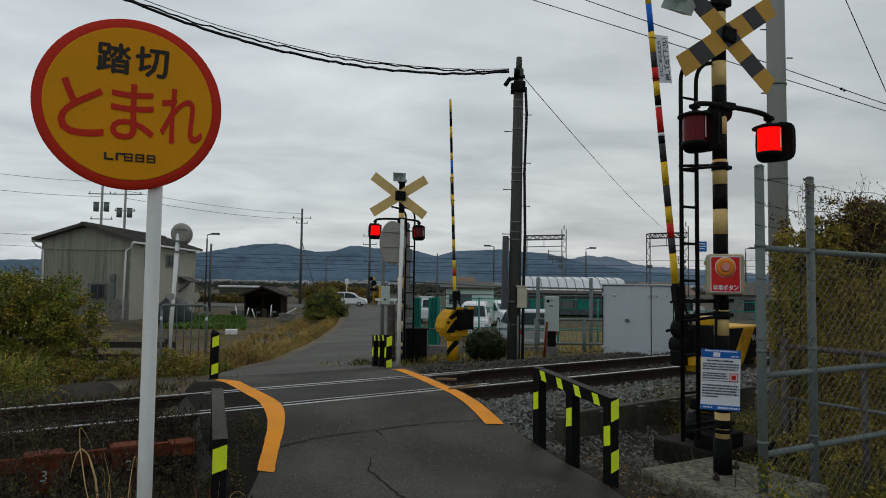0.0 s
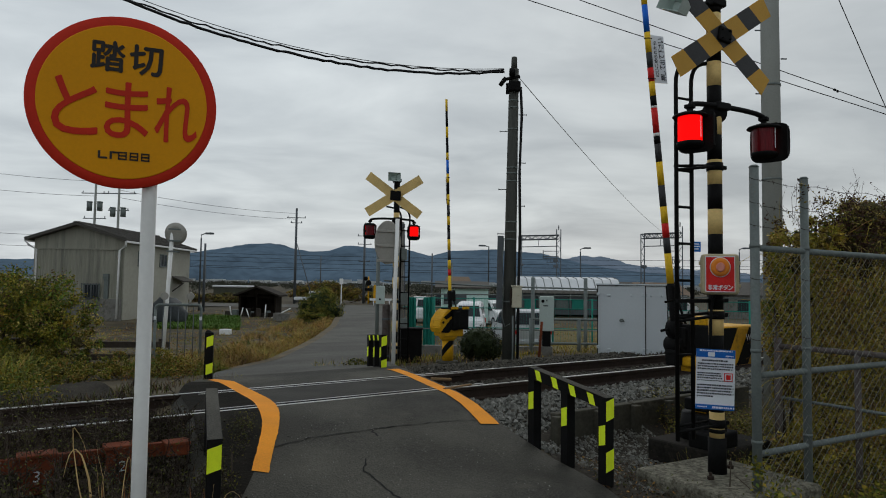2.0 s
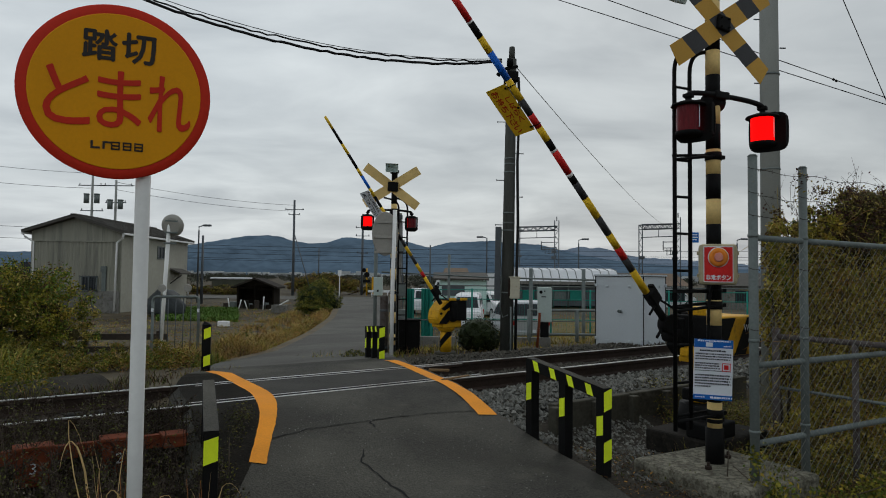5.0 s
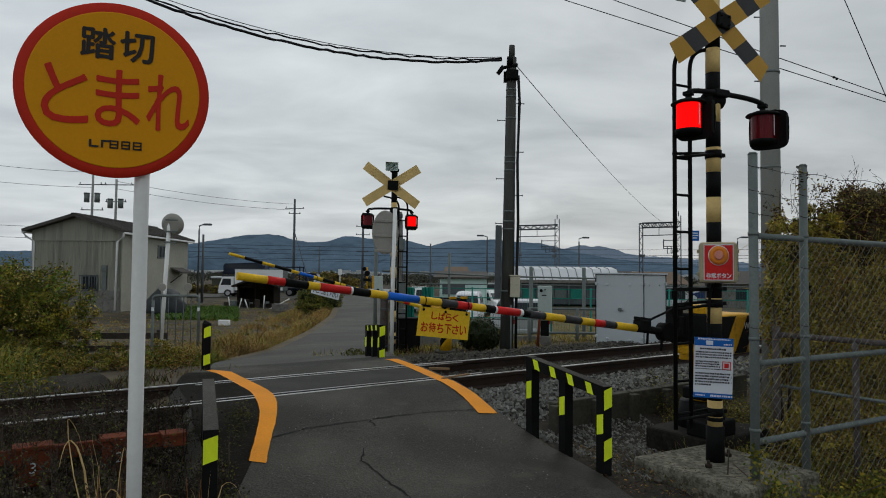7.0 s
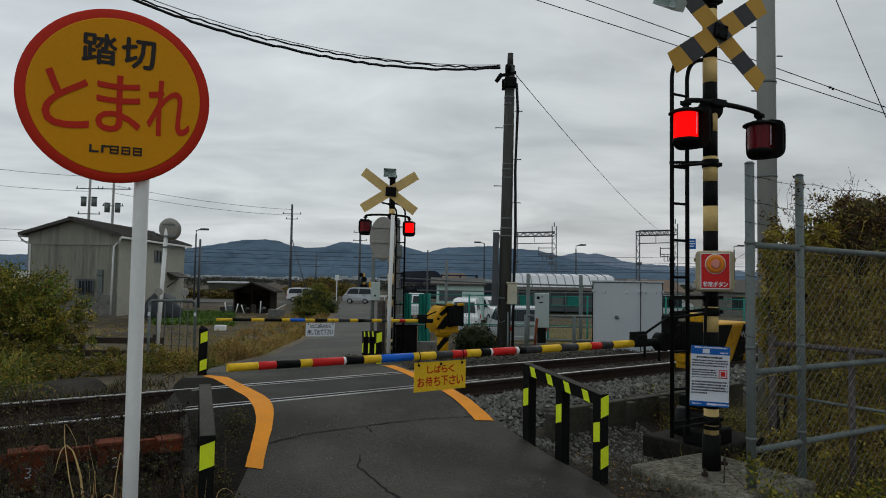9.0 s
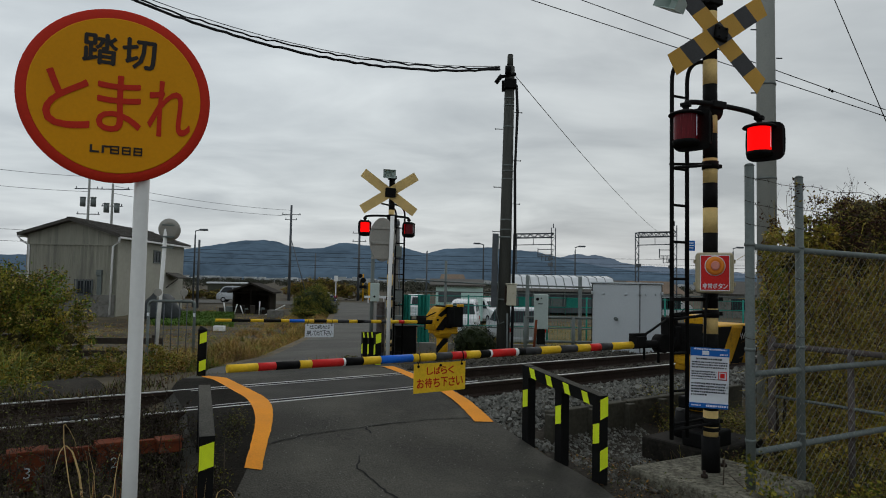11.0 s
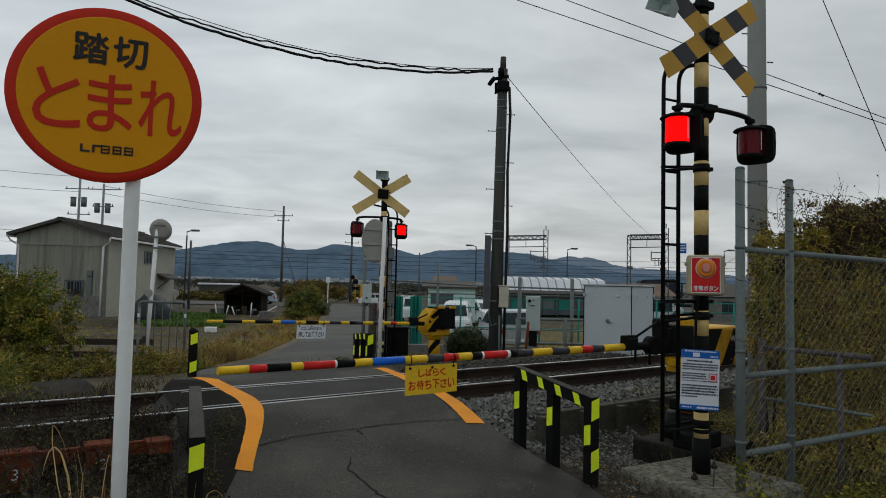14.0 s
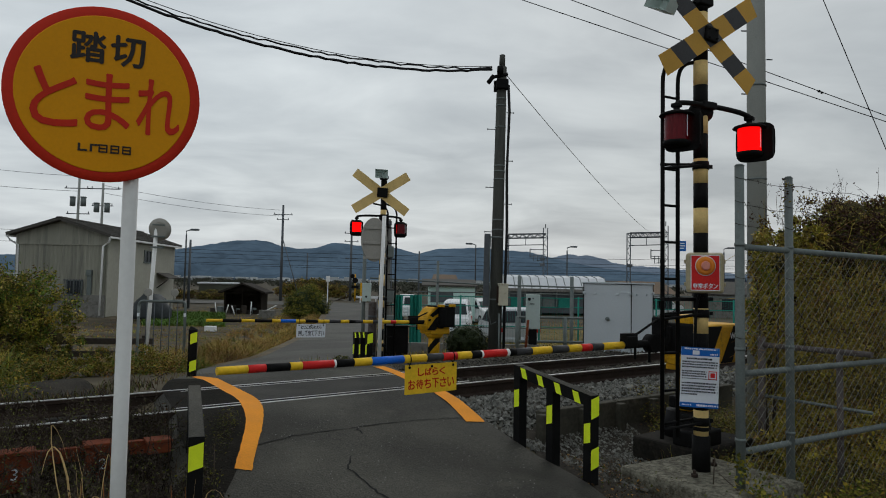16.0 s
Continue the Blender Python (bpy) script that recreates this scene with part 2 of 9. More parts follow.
WEED = mat("dead_weed", (0.042, 0.032, 0.024), 0.9, var=0.4, scale=3, fine=20, bump=0, rand=0.6)
BARK = mat("bark", (0.07, 0.055, 0.04), 0.9, var=0.35, scale=3, fine=30, bump=0.3)
WALL_GREY = mat("corrugated_wall", (0.29, 0.285, 0.235), 0.85, var=0.14, scale=0.9, fine=5, bump=0.05, dirt=(0.19, 0.187, 0.16), dirt_at=0.55, stretch=(1, 1, 0.07))
WALL_CREAM = mat("cream_wall", (0.36, 0.35, 0.295), 0.85, var=0.1, scale=0.3, fine=4, bump=0.03, dirt=(0.28, 0.27, 0.23), dirt_at=0.64)
ROOF_DARK = mat("dark_roof", (0.075, 0.07, 0.062), 0.75, var=0.25, scale=0.5, fine=6, bump=0.1)
BARE_WOOD = mat("bare_brown_wood", (0.19, 0.12, 0.06), 0.8, var=0.35, scale=3, fine=40, bump=0.2, stretch=(0.4, 6, 6))
WOOD_DARK = mat("dark_wood", (0.055, 0.045, 0.037), 0.85, var=0.35, scale=1, fine=12, bump=0.15)
GLASS_DARK = mat("window_glass", (0.03, 0.035, 0.04), 0.12, var=0.15, scale=1, fine=4, bump=0)
ROOF_WHITE = mat("pale_sheet_roof", (0.62, 0.64, 0.66), 0.5, var=0.08, scale=0.2, fine=2, bump=0.03)
WALL_MINT = mat("pale_mint_wall", (0.58, 0.76, 0.71), 0.7, var=0.07, scale=0.3, fine=3, bump=0.02)
GREEN_NET = mat("green_net", (0.02, 0.21, 0.165), 0.6, var=0.2, scale=1, fine=12, bump=0.03)
CAR_WHITE = mat("car_white", (0.75, 0.76, 0.77), 0.25, var=0.03, scale=1, fine=8, bump=0)
CAR_BLACK = mat("car_black", (0.012, 0.012, 0.014), 0.2, var=0.1, scale=1, fine=8, bump=0)
CAR_BLUE = mat("car_dark_blue", (0.03, 0.05, 0.13), 0.22, var=0.1, scale=1, fine=8, bump=0)
CARRIER_PAINT = mat("navy_steel_paint", (0.016, 0.021, 0.038), 0.45, var=0.3, scale=1, fine=8, bump=0)
CAR_SILVER = mat("car_silver", (0.42, 0.44, 0.46), 0.3, metal=0.4, var=0.05, scale=1, fine=8, bump=0)
CAR_SILVERBLUE = mat("car_silver_blue", (0.36, 0.43, 0.52), 0.3, metal=0.3, var=0.05, scale=1, fine=8, bump=0)
TYRE = mat("tyre", (0.015, 0.015, 0.016), 0.85, var=0.3, bump=0.05)
RIM = mat("rim_alloy", (0.4, 0.4, 0.42), 0.4, metal=0.7, var=0.1, bump=0)
HEADLIGHT = mat("headlight", (0.75, 0.78, 0.8), 0.15, var=0.03, bump=0)
TAIL = mat("tail_light", (0.4, 0.01, 0.01), 0.25, var=0.05, bump=0)
# Blue-grey distance haze is mixed into both mountain base colours.
MOUNTAIN = mat("hazed_wooded_mountain", (0.088, 0.130, 0.176), 1.0, var=0.30, scale=0.004, fine=0.02, bump=0, spec=0.0)
MOUNTAIN_FAR = mat("hazed_far_mountain", (0.15, 0.19, 0.245), 1.0, var=0.15, scale=0.004, fine=0.03, bump=0, spec=0.0)
TOWN = mat("town_pale", (0.42, 0.44, 0.45), 0.8, var=0.2, scale=0.05, fine=0.5, bump=0, rand=0.5)
FAR_TREES = mat("far_trees", (0.060, 0.062, 0.046), 0.95, var=0.4, scale=0.05, fine=0.6, bump=0, rand=0.5)
CABLE = mat("cable_black", (0.012, 0.012, 0.013), 0.6, var=0.2, bump=0)
STEEL_DARK = mat("dark_steel", (0.10, 0.11, 0.12), 0.6, metal=0.3, var=0.2, scale=2, fine=20, bump=0)
SIGN_BLUE = mat("sign_blue", (0.01, 0.12, 0.45), 0.45, var=0.08, bump=0)
PAPER = mat("poster_white", (0.72, 0.75, 0.80), 0.45, var=0.04, scale=2, fine=40, bump=0)
INK = mat("poster_ink", (0.035, 0.038, 0.05), 0.6, var=0.1, bump=0)
DISC_GREY = mat("bare_aluminium", (0.33, 0.32, 0.29), 0.55, metal=0.35, var=0.12, scale=3, fine=40, bump=0.03)
GREYBAND = mat("dark_grey_band", (0.045, 0.045, 0.047), 0.5, var=0.2, scale=8, fine=60, bump=0.03)
GREYPIPE = mat("weathered_pipe", (0.11, 0.095, 0.09), 0.8, var=0.35, scale=5, fine=50, bump=0.1, dirt=(0.06, 0.04, 0.03), dirt_at=0.58)
SHED_ROOF = mat("tarred_roof", (0.036, 0.031, 0.026), 0.9, var=0.4, scale=1.5, fine=12, bump=0.2, spec=0.08)
# Near-black timber: the shade inside the shed is put into this colour.
SHADED_WOOD = mat("shaded_timber", (0.020, 0.016, 0.012), 0.9, var=0.5, scale=1, fine=12, bump=0.2, spec=0.05)
# Concrete close to black, for the barrier foundation and some crates.
BLACK_CONC = mat("near_black_concrete", (0.022, 0.020, 0.017), 0.9, var=0.5, scale=3, fine=30, bump=0.3, spec=0.08, dirt=(0.045, 0.040, 0.03), dirt_at=0.64)
CINDER = mat("dark_cinder", (0.034, 0.030, 0.024), 0.95, var=0.6, scale=3, fine=45, bump=0.9, spec=0.08, dirt=(0.06, 0.053, 0.04), dirt_at=0.62)
ROOF_BROWN = mat("brown_tile_roof", (0.17, 0.125, 0.09), 0.85, var=0.25, scale=0.5, fine=6, bump=0.1)
CHAIN = mat("zinc_wire", (0.29, 0.30, 0.27), 0.5, metal=0.3, var=0.3, scale=6, fine=80, bump=0.0, dirt=(0.10, 0.075, 0.05), dirt_at=0.66)
LEAF_MAROON = mat("leaf_maroon", (0.066, 0.034, 0.030), 0.8, var=0.4, scale=2, fine=20, bump=0, rand=0.7)
LEAF_KHAKI = mat("leaf_khaki", (0.30, 0.235, 0.062), 0.8, var=0.4, scale=2, fine=20, bump=0, rand=0.7)
STALK = mat("brown_stalk", (0.24, 0.095, 0.028), 0.8, var=0.35, scale=4, fine=30, bump=0, rand=0.4)
TARP = mat("dark_glossy_cloth", (0.035, 0.04, 0.042), 0.5, var=0.3, scale=1, fine=8, bump=0.2)


# ---- shape helpers ----
def part(name, bm, material, parent=None, label="", smooth=False, kind=""):
    me = bpy.data.meshes.new(name)
    if smooth:
        for f in bm.faces:
            f.smooth = True
    bm.to_mesh(me)
    bm.free()
    for m in (material if isinstance(material, (list, tuple)) else [material]):
        me.materials.append(m)
    ob = new(name, me)
    if parent:
        ob.parent = parent
    return tagged(ob, label=label, kind=kind)


def thing(name, m, label, category, group="", kind=""):
    ob = new(name)
    ob.empty_display_size = 0.1
    ob.matrix_world = m
    return tagged(ob, label, category, group, kind)


def single(name, bm, material, m, label, category, group="", kind="", smooth=False):
    ob = part(name, bm, material, None, "", smooth)
    ob.matrix_world = m
    return tagged(ob, label, category, group, kind)


def box(bm, c, size, rot=None, bevel=0.0, mi=0):
    r = bmesh.ops.create_cube(bm, size=1.0)
    vs = r["verts"]
    bmesh.ops.scale(bm, vec=size, verts=vs)
    if bevel:
        es = list({e for v in vs for e in v.link_edges})
        g = bmesh.ops.bevel(bm, geom=es, offset=bevel, segments=2, affect="EDGES", profile=0.5)
        vs = list({v for f in g["faces"] for v in f.verts} | {v for v in vs if v.is_valid})
    if rot is not None:
        bmesh.ops.rotate(bm, cent=(0, 0, 0), matrix=rot, verts=vs)
    bmesh.ops.translate(bm, vec=c, verts=vs)
    if mi:
        for f in {f for v in vs for f in v.link_faces}:
            f.material_index = mi
    return vs


def rod(bm, a, b, r0, r1=None, seg=10, caps=True, mi=0):
    a, b = Vector(a), Vector(b)
    r1 = r0 if r1 is None else r1
    d = b - a
    q = d.to_track_quat("Z", "Y").to_matrix()
    rings = []
    for p, r in ((a, r0), (b, r1)):
        rings.append([bm.verts.new(p + q @ Vector((r * math.cos(2 * math.pi * i / seg), r * math.sin(2 * math.pi * i / seg), 0))) for i in range(seg)])
    fs = []
    for i in range(seg):
        j = (i + 1) % seg
        fs.append(bm.faces.new((rings[0][i], rings[0][j], rings[1][j], rings[1][i])))
        fs[-1].smooth = True
    if caps:
        fs.append(bm.faces.new(rings[0][::-1]))
        fs.append(bm.faces.new(rings[1]))
    for f in fs:
        f.material_index = mi


def tube(bm, pts, r, seg=8, mi=0):
    pts = [Vector(p) for p in pts]
    rings = []
    for i, p in enumerate(pts):
        d = (pts[min(i + 1, len(pts) - 1)] - pts[max(i - 1, 0)]).normalized()
        q = d.to_track_quat("Z", "Y").to_matrix()
        rr = r[i] if isinstance(r, (list, tuple)) else r
        rings.append([bm.verts.new(p + q @ Vector((rr * math.cos(2 * math.pi * k / seg), rr * math.sin(2 * math.pi * k / seg), 0))) for k in range(seg)])
    for A, B in zip(rings, rings[1:]):
        best = min(range(seg), key=lambda o: (A[0].co - B[o].co).length)
        for k in range(seg):
            f = bm.faces.new((A[k], A[(k + 1) % seg], B[(k + 1 + best) % seg], B[(k + best) % seg]))
            f.smooth = True
            f.material_index = mi
    bm.faces.new(rings[0][::-1]).material_index = mi
    bm.faces.new(rings[-1]).material_index = mi


def arc(pts, n=6):
    """Round the corners of a line of three or more points."""
    pts = [Vector(p) for p in pts]
    out = [pts[0]]
    for a, b, c in zip(pts, pts[1:], pts[2:]):
        p, q = b.lerp(a, 0.5) if a is not pts[0] else b.lerp(a, 0.6), b.lerp(c, 0.5) if c is not pts[-1] else b.lerp(c, 0.6)
        for i in range(n + 1):
            t = i / n
            out.append((1 - t) ** 2 * p + 2 * t * (1 - t) * b + t * t * q)
    return out + [pts[-1]]


def slab(bm, outline, z0, z1, mi=0):
    """A flat plate: an outline of (x, y) between two heights."""
    lo = [bm.verts.new((x, y, z0)) for x, y in outline]
    hi = [bm.verts.new((x, y, z1)) for x, y in outline]
    fs = [bm.faces.new(lo[::-1]), bm.faces.new(hi)]
    n = len(lo)
    for i in range(n):
        fs.append(bm.faces.new((lo[i], lo[(i + 1) % n], hi[(i + 1) % n], hi[i])))
    for f in fs:
        f.material_index = mi
    return lo + hi


def turn(bm, verts, m):
    bmesh.ops.transform(bm, matrix=m, verts=verts)


def lathe(bm, profile, seg=24, mi=0, c=(0, 0, 0)):
    c = Vector(c)
    rings = [[bm.verts.new(c + Vector((r * math.cos(2 * math.pi * k / seg), r * math.sin(2 * math.pi * k / seg), z))) for k in range(seg)] for r, z in profile]
    fs = []
    for A, B in zip(rings, rings[1:]):
        for k in range(seg):
            fs.append(bm.faces.new((A[k], A[(k + 1) % seg], B[(k + 1) % seg], B[k])))
            fs[-1].smooth = True
    fs.append(bm.faces.new(rings[0][::-1]))
    fs.append(bm.faces.new(rings[-1]))
    for f in fs:
        f.material_index = mi


def words(body, height, width=None, depth=0.0):
    """The mesh of a line of text in the XY plane, centred, as a bmesh."""
    c = bpy.data.curves.new("lettering", "FONT")
    c.body, c.align_x, c.resolution_u, c.extrude = body, "CENTER", 3, depth
    o = new("lettering", c)
    bpy.context.view_layer.update()
    me = bpy.data.meshes.new_from_object(o.evaluated_get(bpy.context.evaluated_depsgraph_get()))
    bpy.data.objects.remove(o)
    bpy.data.curves.remove(c)
    bm = bmesh.new()
    bm.from_mesh(me)
    bpy.data.meshes.remove(me)
    xs, ys = [v.co.x for v in bm.verts], [v.co.y for v in bm.verts]
    k = height / (max(ys) - min(ys))
    kx = width / (max(xs) - min(xs)) if width else k
    cx, cy = (max(xs) + min(xs)) / 2, (max(ys) + min(ys)) / 2
    for v in bm.verts:
        v.co = ((v.co.x - cx) * kx, (v.co.y - cy) * k, v.co.z)
    return bm


def join(dst, src, m, mi=0):
    """Add the bmesh src, moved by m, to dst."""
    made = {v: dst.verts.new(m @ v.co) for v in src.verts}
    for f in src.faces:
        try:
            dst.faces.new([made[v] for v in f.verts]).material_index = mi
        except ValueError:
            pass
    src.free()


def leaves(bm, blobs, n, size, rnd, mats=1, weights=None, shell=0.55, flat=0.0):
    """Many small leaves in a set of ellipsoids (centre, radii), thicker near their skin."""
    vol = [b[1][0] * b[1][1] * b[1][2] for b in blobs]
    for _ in range(n):
        (cx, cy, cz), (a, b, c) = rnd.choices(blobs, vol)[0]
        while True:
            d = Vector((rnd.gauss(0, 1), rnd.gauss(0, 1), rnd.gauss(0, 1)))
            if d.length > 0.1:
                break
        d.normalize()
        k = (shell + (1 - shell) * rnd.random()) * (1 + 0.22 * noise.noise((d.x * 3 + cx, d.y * 3 + cy, d.z * 3 + cz)))
        if rnd.random() < 0.25:
            k *= rnd.random()
        p = Vector((cx + d.x * a * k, cy + d.y * b * k, cz + d.z * c * k))
        s = size * rnd.uniform(0.5, 1.35)
        u = Vector((rnd.gauss(0, 1), rnd.gauss(0, 1), rnd.gauss(0, 1))).normalized()
        w = u.cross(Vector((rnd.gauss(0, 1), rnd.gauss(0, 1), rnd.gauss(0, 1)))).normalized()
        v = [bm.verts.new(p + u * s), bm.verts.new(p + w * s * 0.45), bm.verts.new(p - u * s * 0.7), bm.verts.new(p - w * s * 0.45)]
        f = bm.faces.new(v)
        f.material_index = rnd.choices(range(mats), weights)[0] if mats > 1 else 0


# ---- the lie of the land: along the track (s) and across it (q) ----
UX, UY = 0.815, 0.579


def at(s, q, z=0.0):
    return Vector((UX * s - UY * q, UY * s + UX * q, z))


TRACK = Matrix(((UX, -UY, 0, 0), (UY, UX, 0, 0), (0, 0, 1, 0), (0, 0, 0, 1)))
PROFILE_Q = [-400, -5, 2, 3.0, 4.0, 4.8, 5.4, 5.8, 7.8, 9.0, 10.5, 12, 20, 30, 45, 75, 400]
PROFILE_Z = [-0.5, -0.45, -0.40, -0.35, -0.26, -0.12, -0.03, 0.0, 0.0, -0.1, -0.25, -0.38, -0.70, -0.95, -1.2, -1.5, -1.6]


def road_z(x, y):
    return float(np.interp(-UY * x + UX * y, PROFILE_Q, PROFILE_Z))


def smooth(a, b, t):
    t = min(1, max(0, (t - a) / (b - a)))
    return t * t * (3 - 2 * t)


LANE_Y = [8.9, 11.2, 14, 18, 24, 34, 47, 66]
LANE_X = [-3.05, -3.68, -3.40, -3.70, -4.2, -5.2, -6.9, -10.5]


def land_z(x, y):
    s, q = UX * x + UY * y, -UY * x + UX * y
    z = road_z(x, y) - 0.06
    off = max(smooth(2.0, 1.2, s), smooth(4.2, 4.7, s))
    trench = smooth(4.0, 4.9, q) * smooth(10.4, 9.2, q)
    z -= 0.17 * trench * off
    low = smooth(1.6, 0.9, s) * smooth(5.2, 4.6, q) + smooth(4.3, 4.8, s) * smooth(4.9, 4.3, q)
    z -= 0.22 * min(1, low) * smooth(-1, 2.5, q)
    z -= 0.42 * smooth(11, 20, q) * smooth(2.5, 6.0, s) * smooth(60, 40, q)
    far = smooth(8.5, 14, q) * smooth(1.8, -1.5, s)
    if x < -3 and 12 < y < 60:
        off = float(np.interp(y, LANE_Y, LANE_X)) - x
        along = smooth(12.5, 15, y) * smooth(58, 46, y)
        z += along * (0.30 * math.exp(-((off - 0.95) / 0.42) ** 2) - 0.16 * math.exp(-((off - 1.9) / 0.4) ** 2) + 0.18 * math.exp(-((off - 2.9) / 0.5) ** 2))
    return z - 0.3 * far + 0.05 * noise.noise((x * 0.35, y * 0.35, 0)) * smooth(0, 20, abs(q - 6.5))


# ---- ground, road, track ----
def ground():
    def steps(marks):
        out = []
        for a, b, n in marks:
            out += [a + (b - a) * i / n for i in range(n)]
        return out + [marks[-1][1]]
    xs = steps([(-3000, -300, 8), (-300, -40, 14), (-40, -10, 30), (-10, 8, 72), (8, 40, 26), (40, 300, 12), (300, 3000, 8)])
    ys = steps([(-60, -4, 8), (-4, 16, 80), (16, 60, 40), (60, 300, 20), (300, 3600, 10)])
    bm = bmesh.new()
    rows = [[bm.verts.new((x, y, land_z(x, y))) for x in xs] for y in ys]
    for a, b in zip(rows, rows[1:]):
        for i in range(len(xs) - 1):
            f = bm.faces.new((a[i], a[i + 1], b[i + 1], b[i]))
            f.smooth = True
    ob = part("ground", bm, SOIL)
    return tagged(ob, "dry brownish field soil with sparse grass cover", "ground", kind="structure")


def rounded(line, times=2):
    """Cuts the corners off a line of points."""
    for _ in range(times):
        out = [line[0]]
        for (ax, ay), (bx, by) in zip(line, line[1:]):
            out += [(ax * 0.75 + bx * 0.25, ay * 0.75 + by * 0.25), (ax * 0.25 + bx * 0.75, ay * 0.25 + by * 0.75)]
        line = out + [line[-1]]
    return line


def strip(bm, left, right, n, lift, cross=6, skirt=False):
    """A sheet between two edge lines, each a list of (x, y), lying on the road's height."""
    def walk_line(line, t):
        seg = [math.dist(a, b) for a, b in zip(line, line[1:])]
        d = t * sum(seg)
        for (a, b), k in zip(zip(line, line[1:]), seg):
            if d <= k:
                return (a[0] + (b[0] - a[0]) * d / k, a[1] + (b[1] - a[1]) * d / k)
            d -= k
        return line[-1]
    grid = []
    for i in range(n + 1):
        (ax, ay), (bx, by) = walk_line(left, i / n), walk_line(right, i / n)
        row = []
        for k in range(cross + 1):
            x, y = ax + (bx - ax) * k / cross, ay + (by - ay) * k / cross
            row.append(bm.verts.new((x, y, road_z(x, y) + lift)))
        if skirt:
            ex, ey = (bx - ax) / math.dist((ax, ay), (bx, by)), (by - ay) / math.dist((ax, ay), (bx, by))
            row.insert(0, bm.verts.new((ax - ex * 0.22, ay - ey * 0.22, road_z(ax, ay) - 0.22)))
            row.append(bm.verts.new((bx + ex * 0.18, by + ey * 0.18, road_z(bx, by) - 0.22)))
        grid.append(row)
    for a, b in zip(grid, grid[1:]):
        for k in range(len(a) - 1):
            bm.faces.new((a[k], a[k + 1], b[k + 1], b[k])).smooth = True


def roads():
    bm = bmesh.new()
    near_l = [(-1.9, -8), (-1.7, 0), (-1.5, 3.6), (-1.55, 4.7), (-1.88, 5.3), (-2.15, 5.95), (-2.48, 6.6), (-2.72, 7.1), (-3.0, 8.1), (-3.1, 8.9)]
    near_r = [(1.9, -8), (1.75, 0), (1.6, 3.8), (1.25, 5.1), (0.63, 6.25), (0.26, 7.3), (-0.06, 8.25), (-0.33, 8.95), (-0.52, 9.7), (-0.62, 10.3)]
    strip(bm, near_l, near_r, 60, 0.0, 8, True)
    ob = part("road", bm, ASPHALT)
    tagged(ob, "worn grey asphalt lane rising over the track", "road", kind="structure")
    bm = bmesh.new()
    strip(bm, [(-3.05, 8.9), (-3.68, 11.2), (-3.40, 14.0), (-3.70, 18.0), (-4.2, 24), (-5.2, 34), (-6.9, 47), (-10.5, 66), (-16, 74)],
          [(-0.62, 10.3), (-0.8, 12.0), (-1.15, 14.5), (-1.6, 19), (-2.0, 25), (-2.7, 34), (-3.6, 47), (-4.5, 66), (-2, 74)], 70, 0.0, 6)
    ob = part("lane", bm, LANE_ASPHALT)
    tagged(ob, "narrow asphalt lane running down past fields", "road", kind="structure")
    bm = bmesh.new()
    xs = np.linspace(-320, 320, 41)
    vs = [[bm.verts.new((x, y, -1.47)) for y in (73.5, 77, 81, 84.5)] for x in xs]
    for a, b in zip(vs, vs[1:]):
        for k in range(3):
            bm.faces.new((a[k], b[k], b[k + 1], a[k + 1]))
    ob = part("cross_road", bm, LANE_ASPHALT)
    tagged(ob, "straight asphalt main road across the fields", "road", kind="structure")
    # sandy shoulder along the lane
    bm = bmesh.new()
    edge = [(-3.68, 11.4), (-3.40, 14.0), (-3.70, 18.0), (-4.2, 24), (-5.2, 34), (-6.9, 47)]
    strip(bm, [(x - 0.10 - 0.005 * y, y) for x, y in edge], [(x + 0.06, y) for x, y in edge], 60, 0.006, 3)
    tagged(part("lane_shoulder", bm, SAND), "sandy gravel shoulder of the lane", "verge", kind="structure")
    # soil and moss washed onto the near edge
    bm = bmesh.new()
    strip(bm, [(-1.52, 3.7), (-1.58, 4.7), (-1.9, 5.3), (-2.17, 5.95), (-2.48, 6.55), (-2.74, 7.1), (-3.0, 8.1)], [(-1.20, 3.7), (-1.27, 4.7), (-1.39, 5.3), (-1.52, 5.95), (-1.78, 6.6), (-2.04, 7.05), (-2.6, 7.95)], 40, 0.003, 4)
    tagged(part("edge_dirt", bm, EDGE_DIRT), "dark soil and moss on the asphalt edge", "dirt", kind="structure")
    # dark cinder bank beyond the far rail
    bm = bmesh.new()
    rows = [[bm.verts.new((p.x, p.y, land_z(p.x, p.y) + 0.04)) for p in (at(s, q + 0.12 * noise.noise((s * 1.3, q, 2))) for q in np.linspace(7.6, 10.9, 13))] for s in np.linspace(-9, 1.6, 60)]
    for a, b in zip(rows, rows[1:]):
        for i in range(12):
            bm.faces.new((a[i], b[i], b[i + 1], a[i + 1])).smooth = True
    tagged(part("cinder_bank", bm, CINDER), "dark cinder and grit bank beside the rail", "ground", kind="structure")
    # the same dark grit round the signal's foundation
    bm = bmesh.new()
    rows = [[bm.verts.new((x, y, land_z(x, y) + 0.02)) for x in np.linspace(1.0, 4.8, 20)] for y in np.linspace(3.6, 8.2, 24)]
    for a, b in zip(rows, rows[1:]):
        for i in range(19):
            bm.faces.new((a[i], a[i + 1], b[i + 1], b[i])).smooth = True
    tagged(part("grit_ground", bm, CINDER), "dark gritty ground strewn with dead leaves", "ground", kind="structure")
    # turf of the yard beyond the track
    bm = bmesh.new()
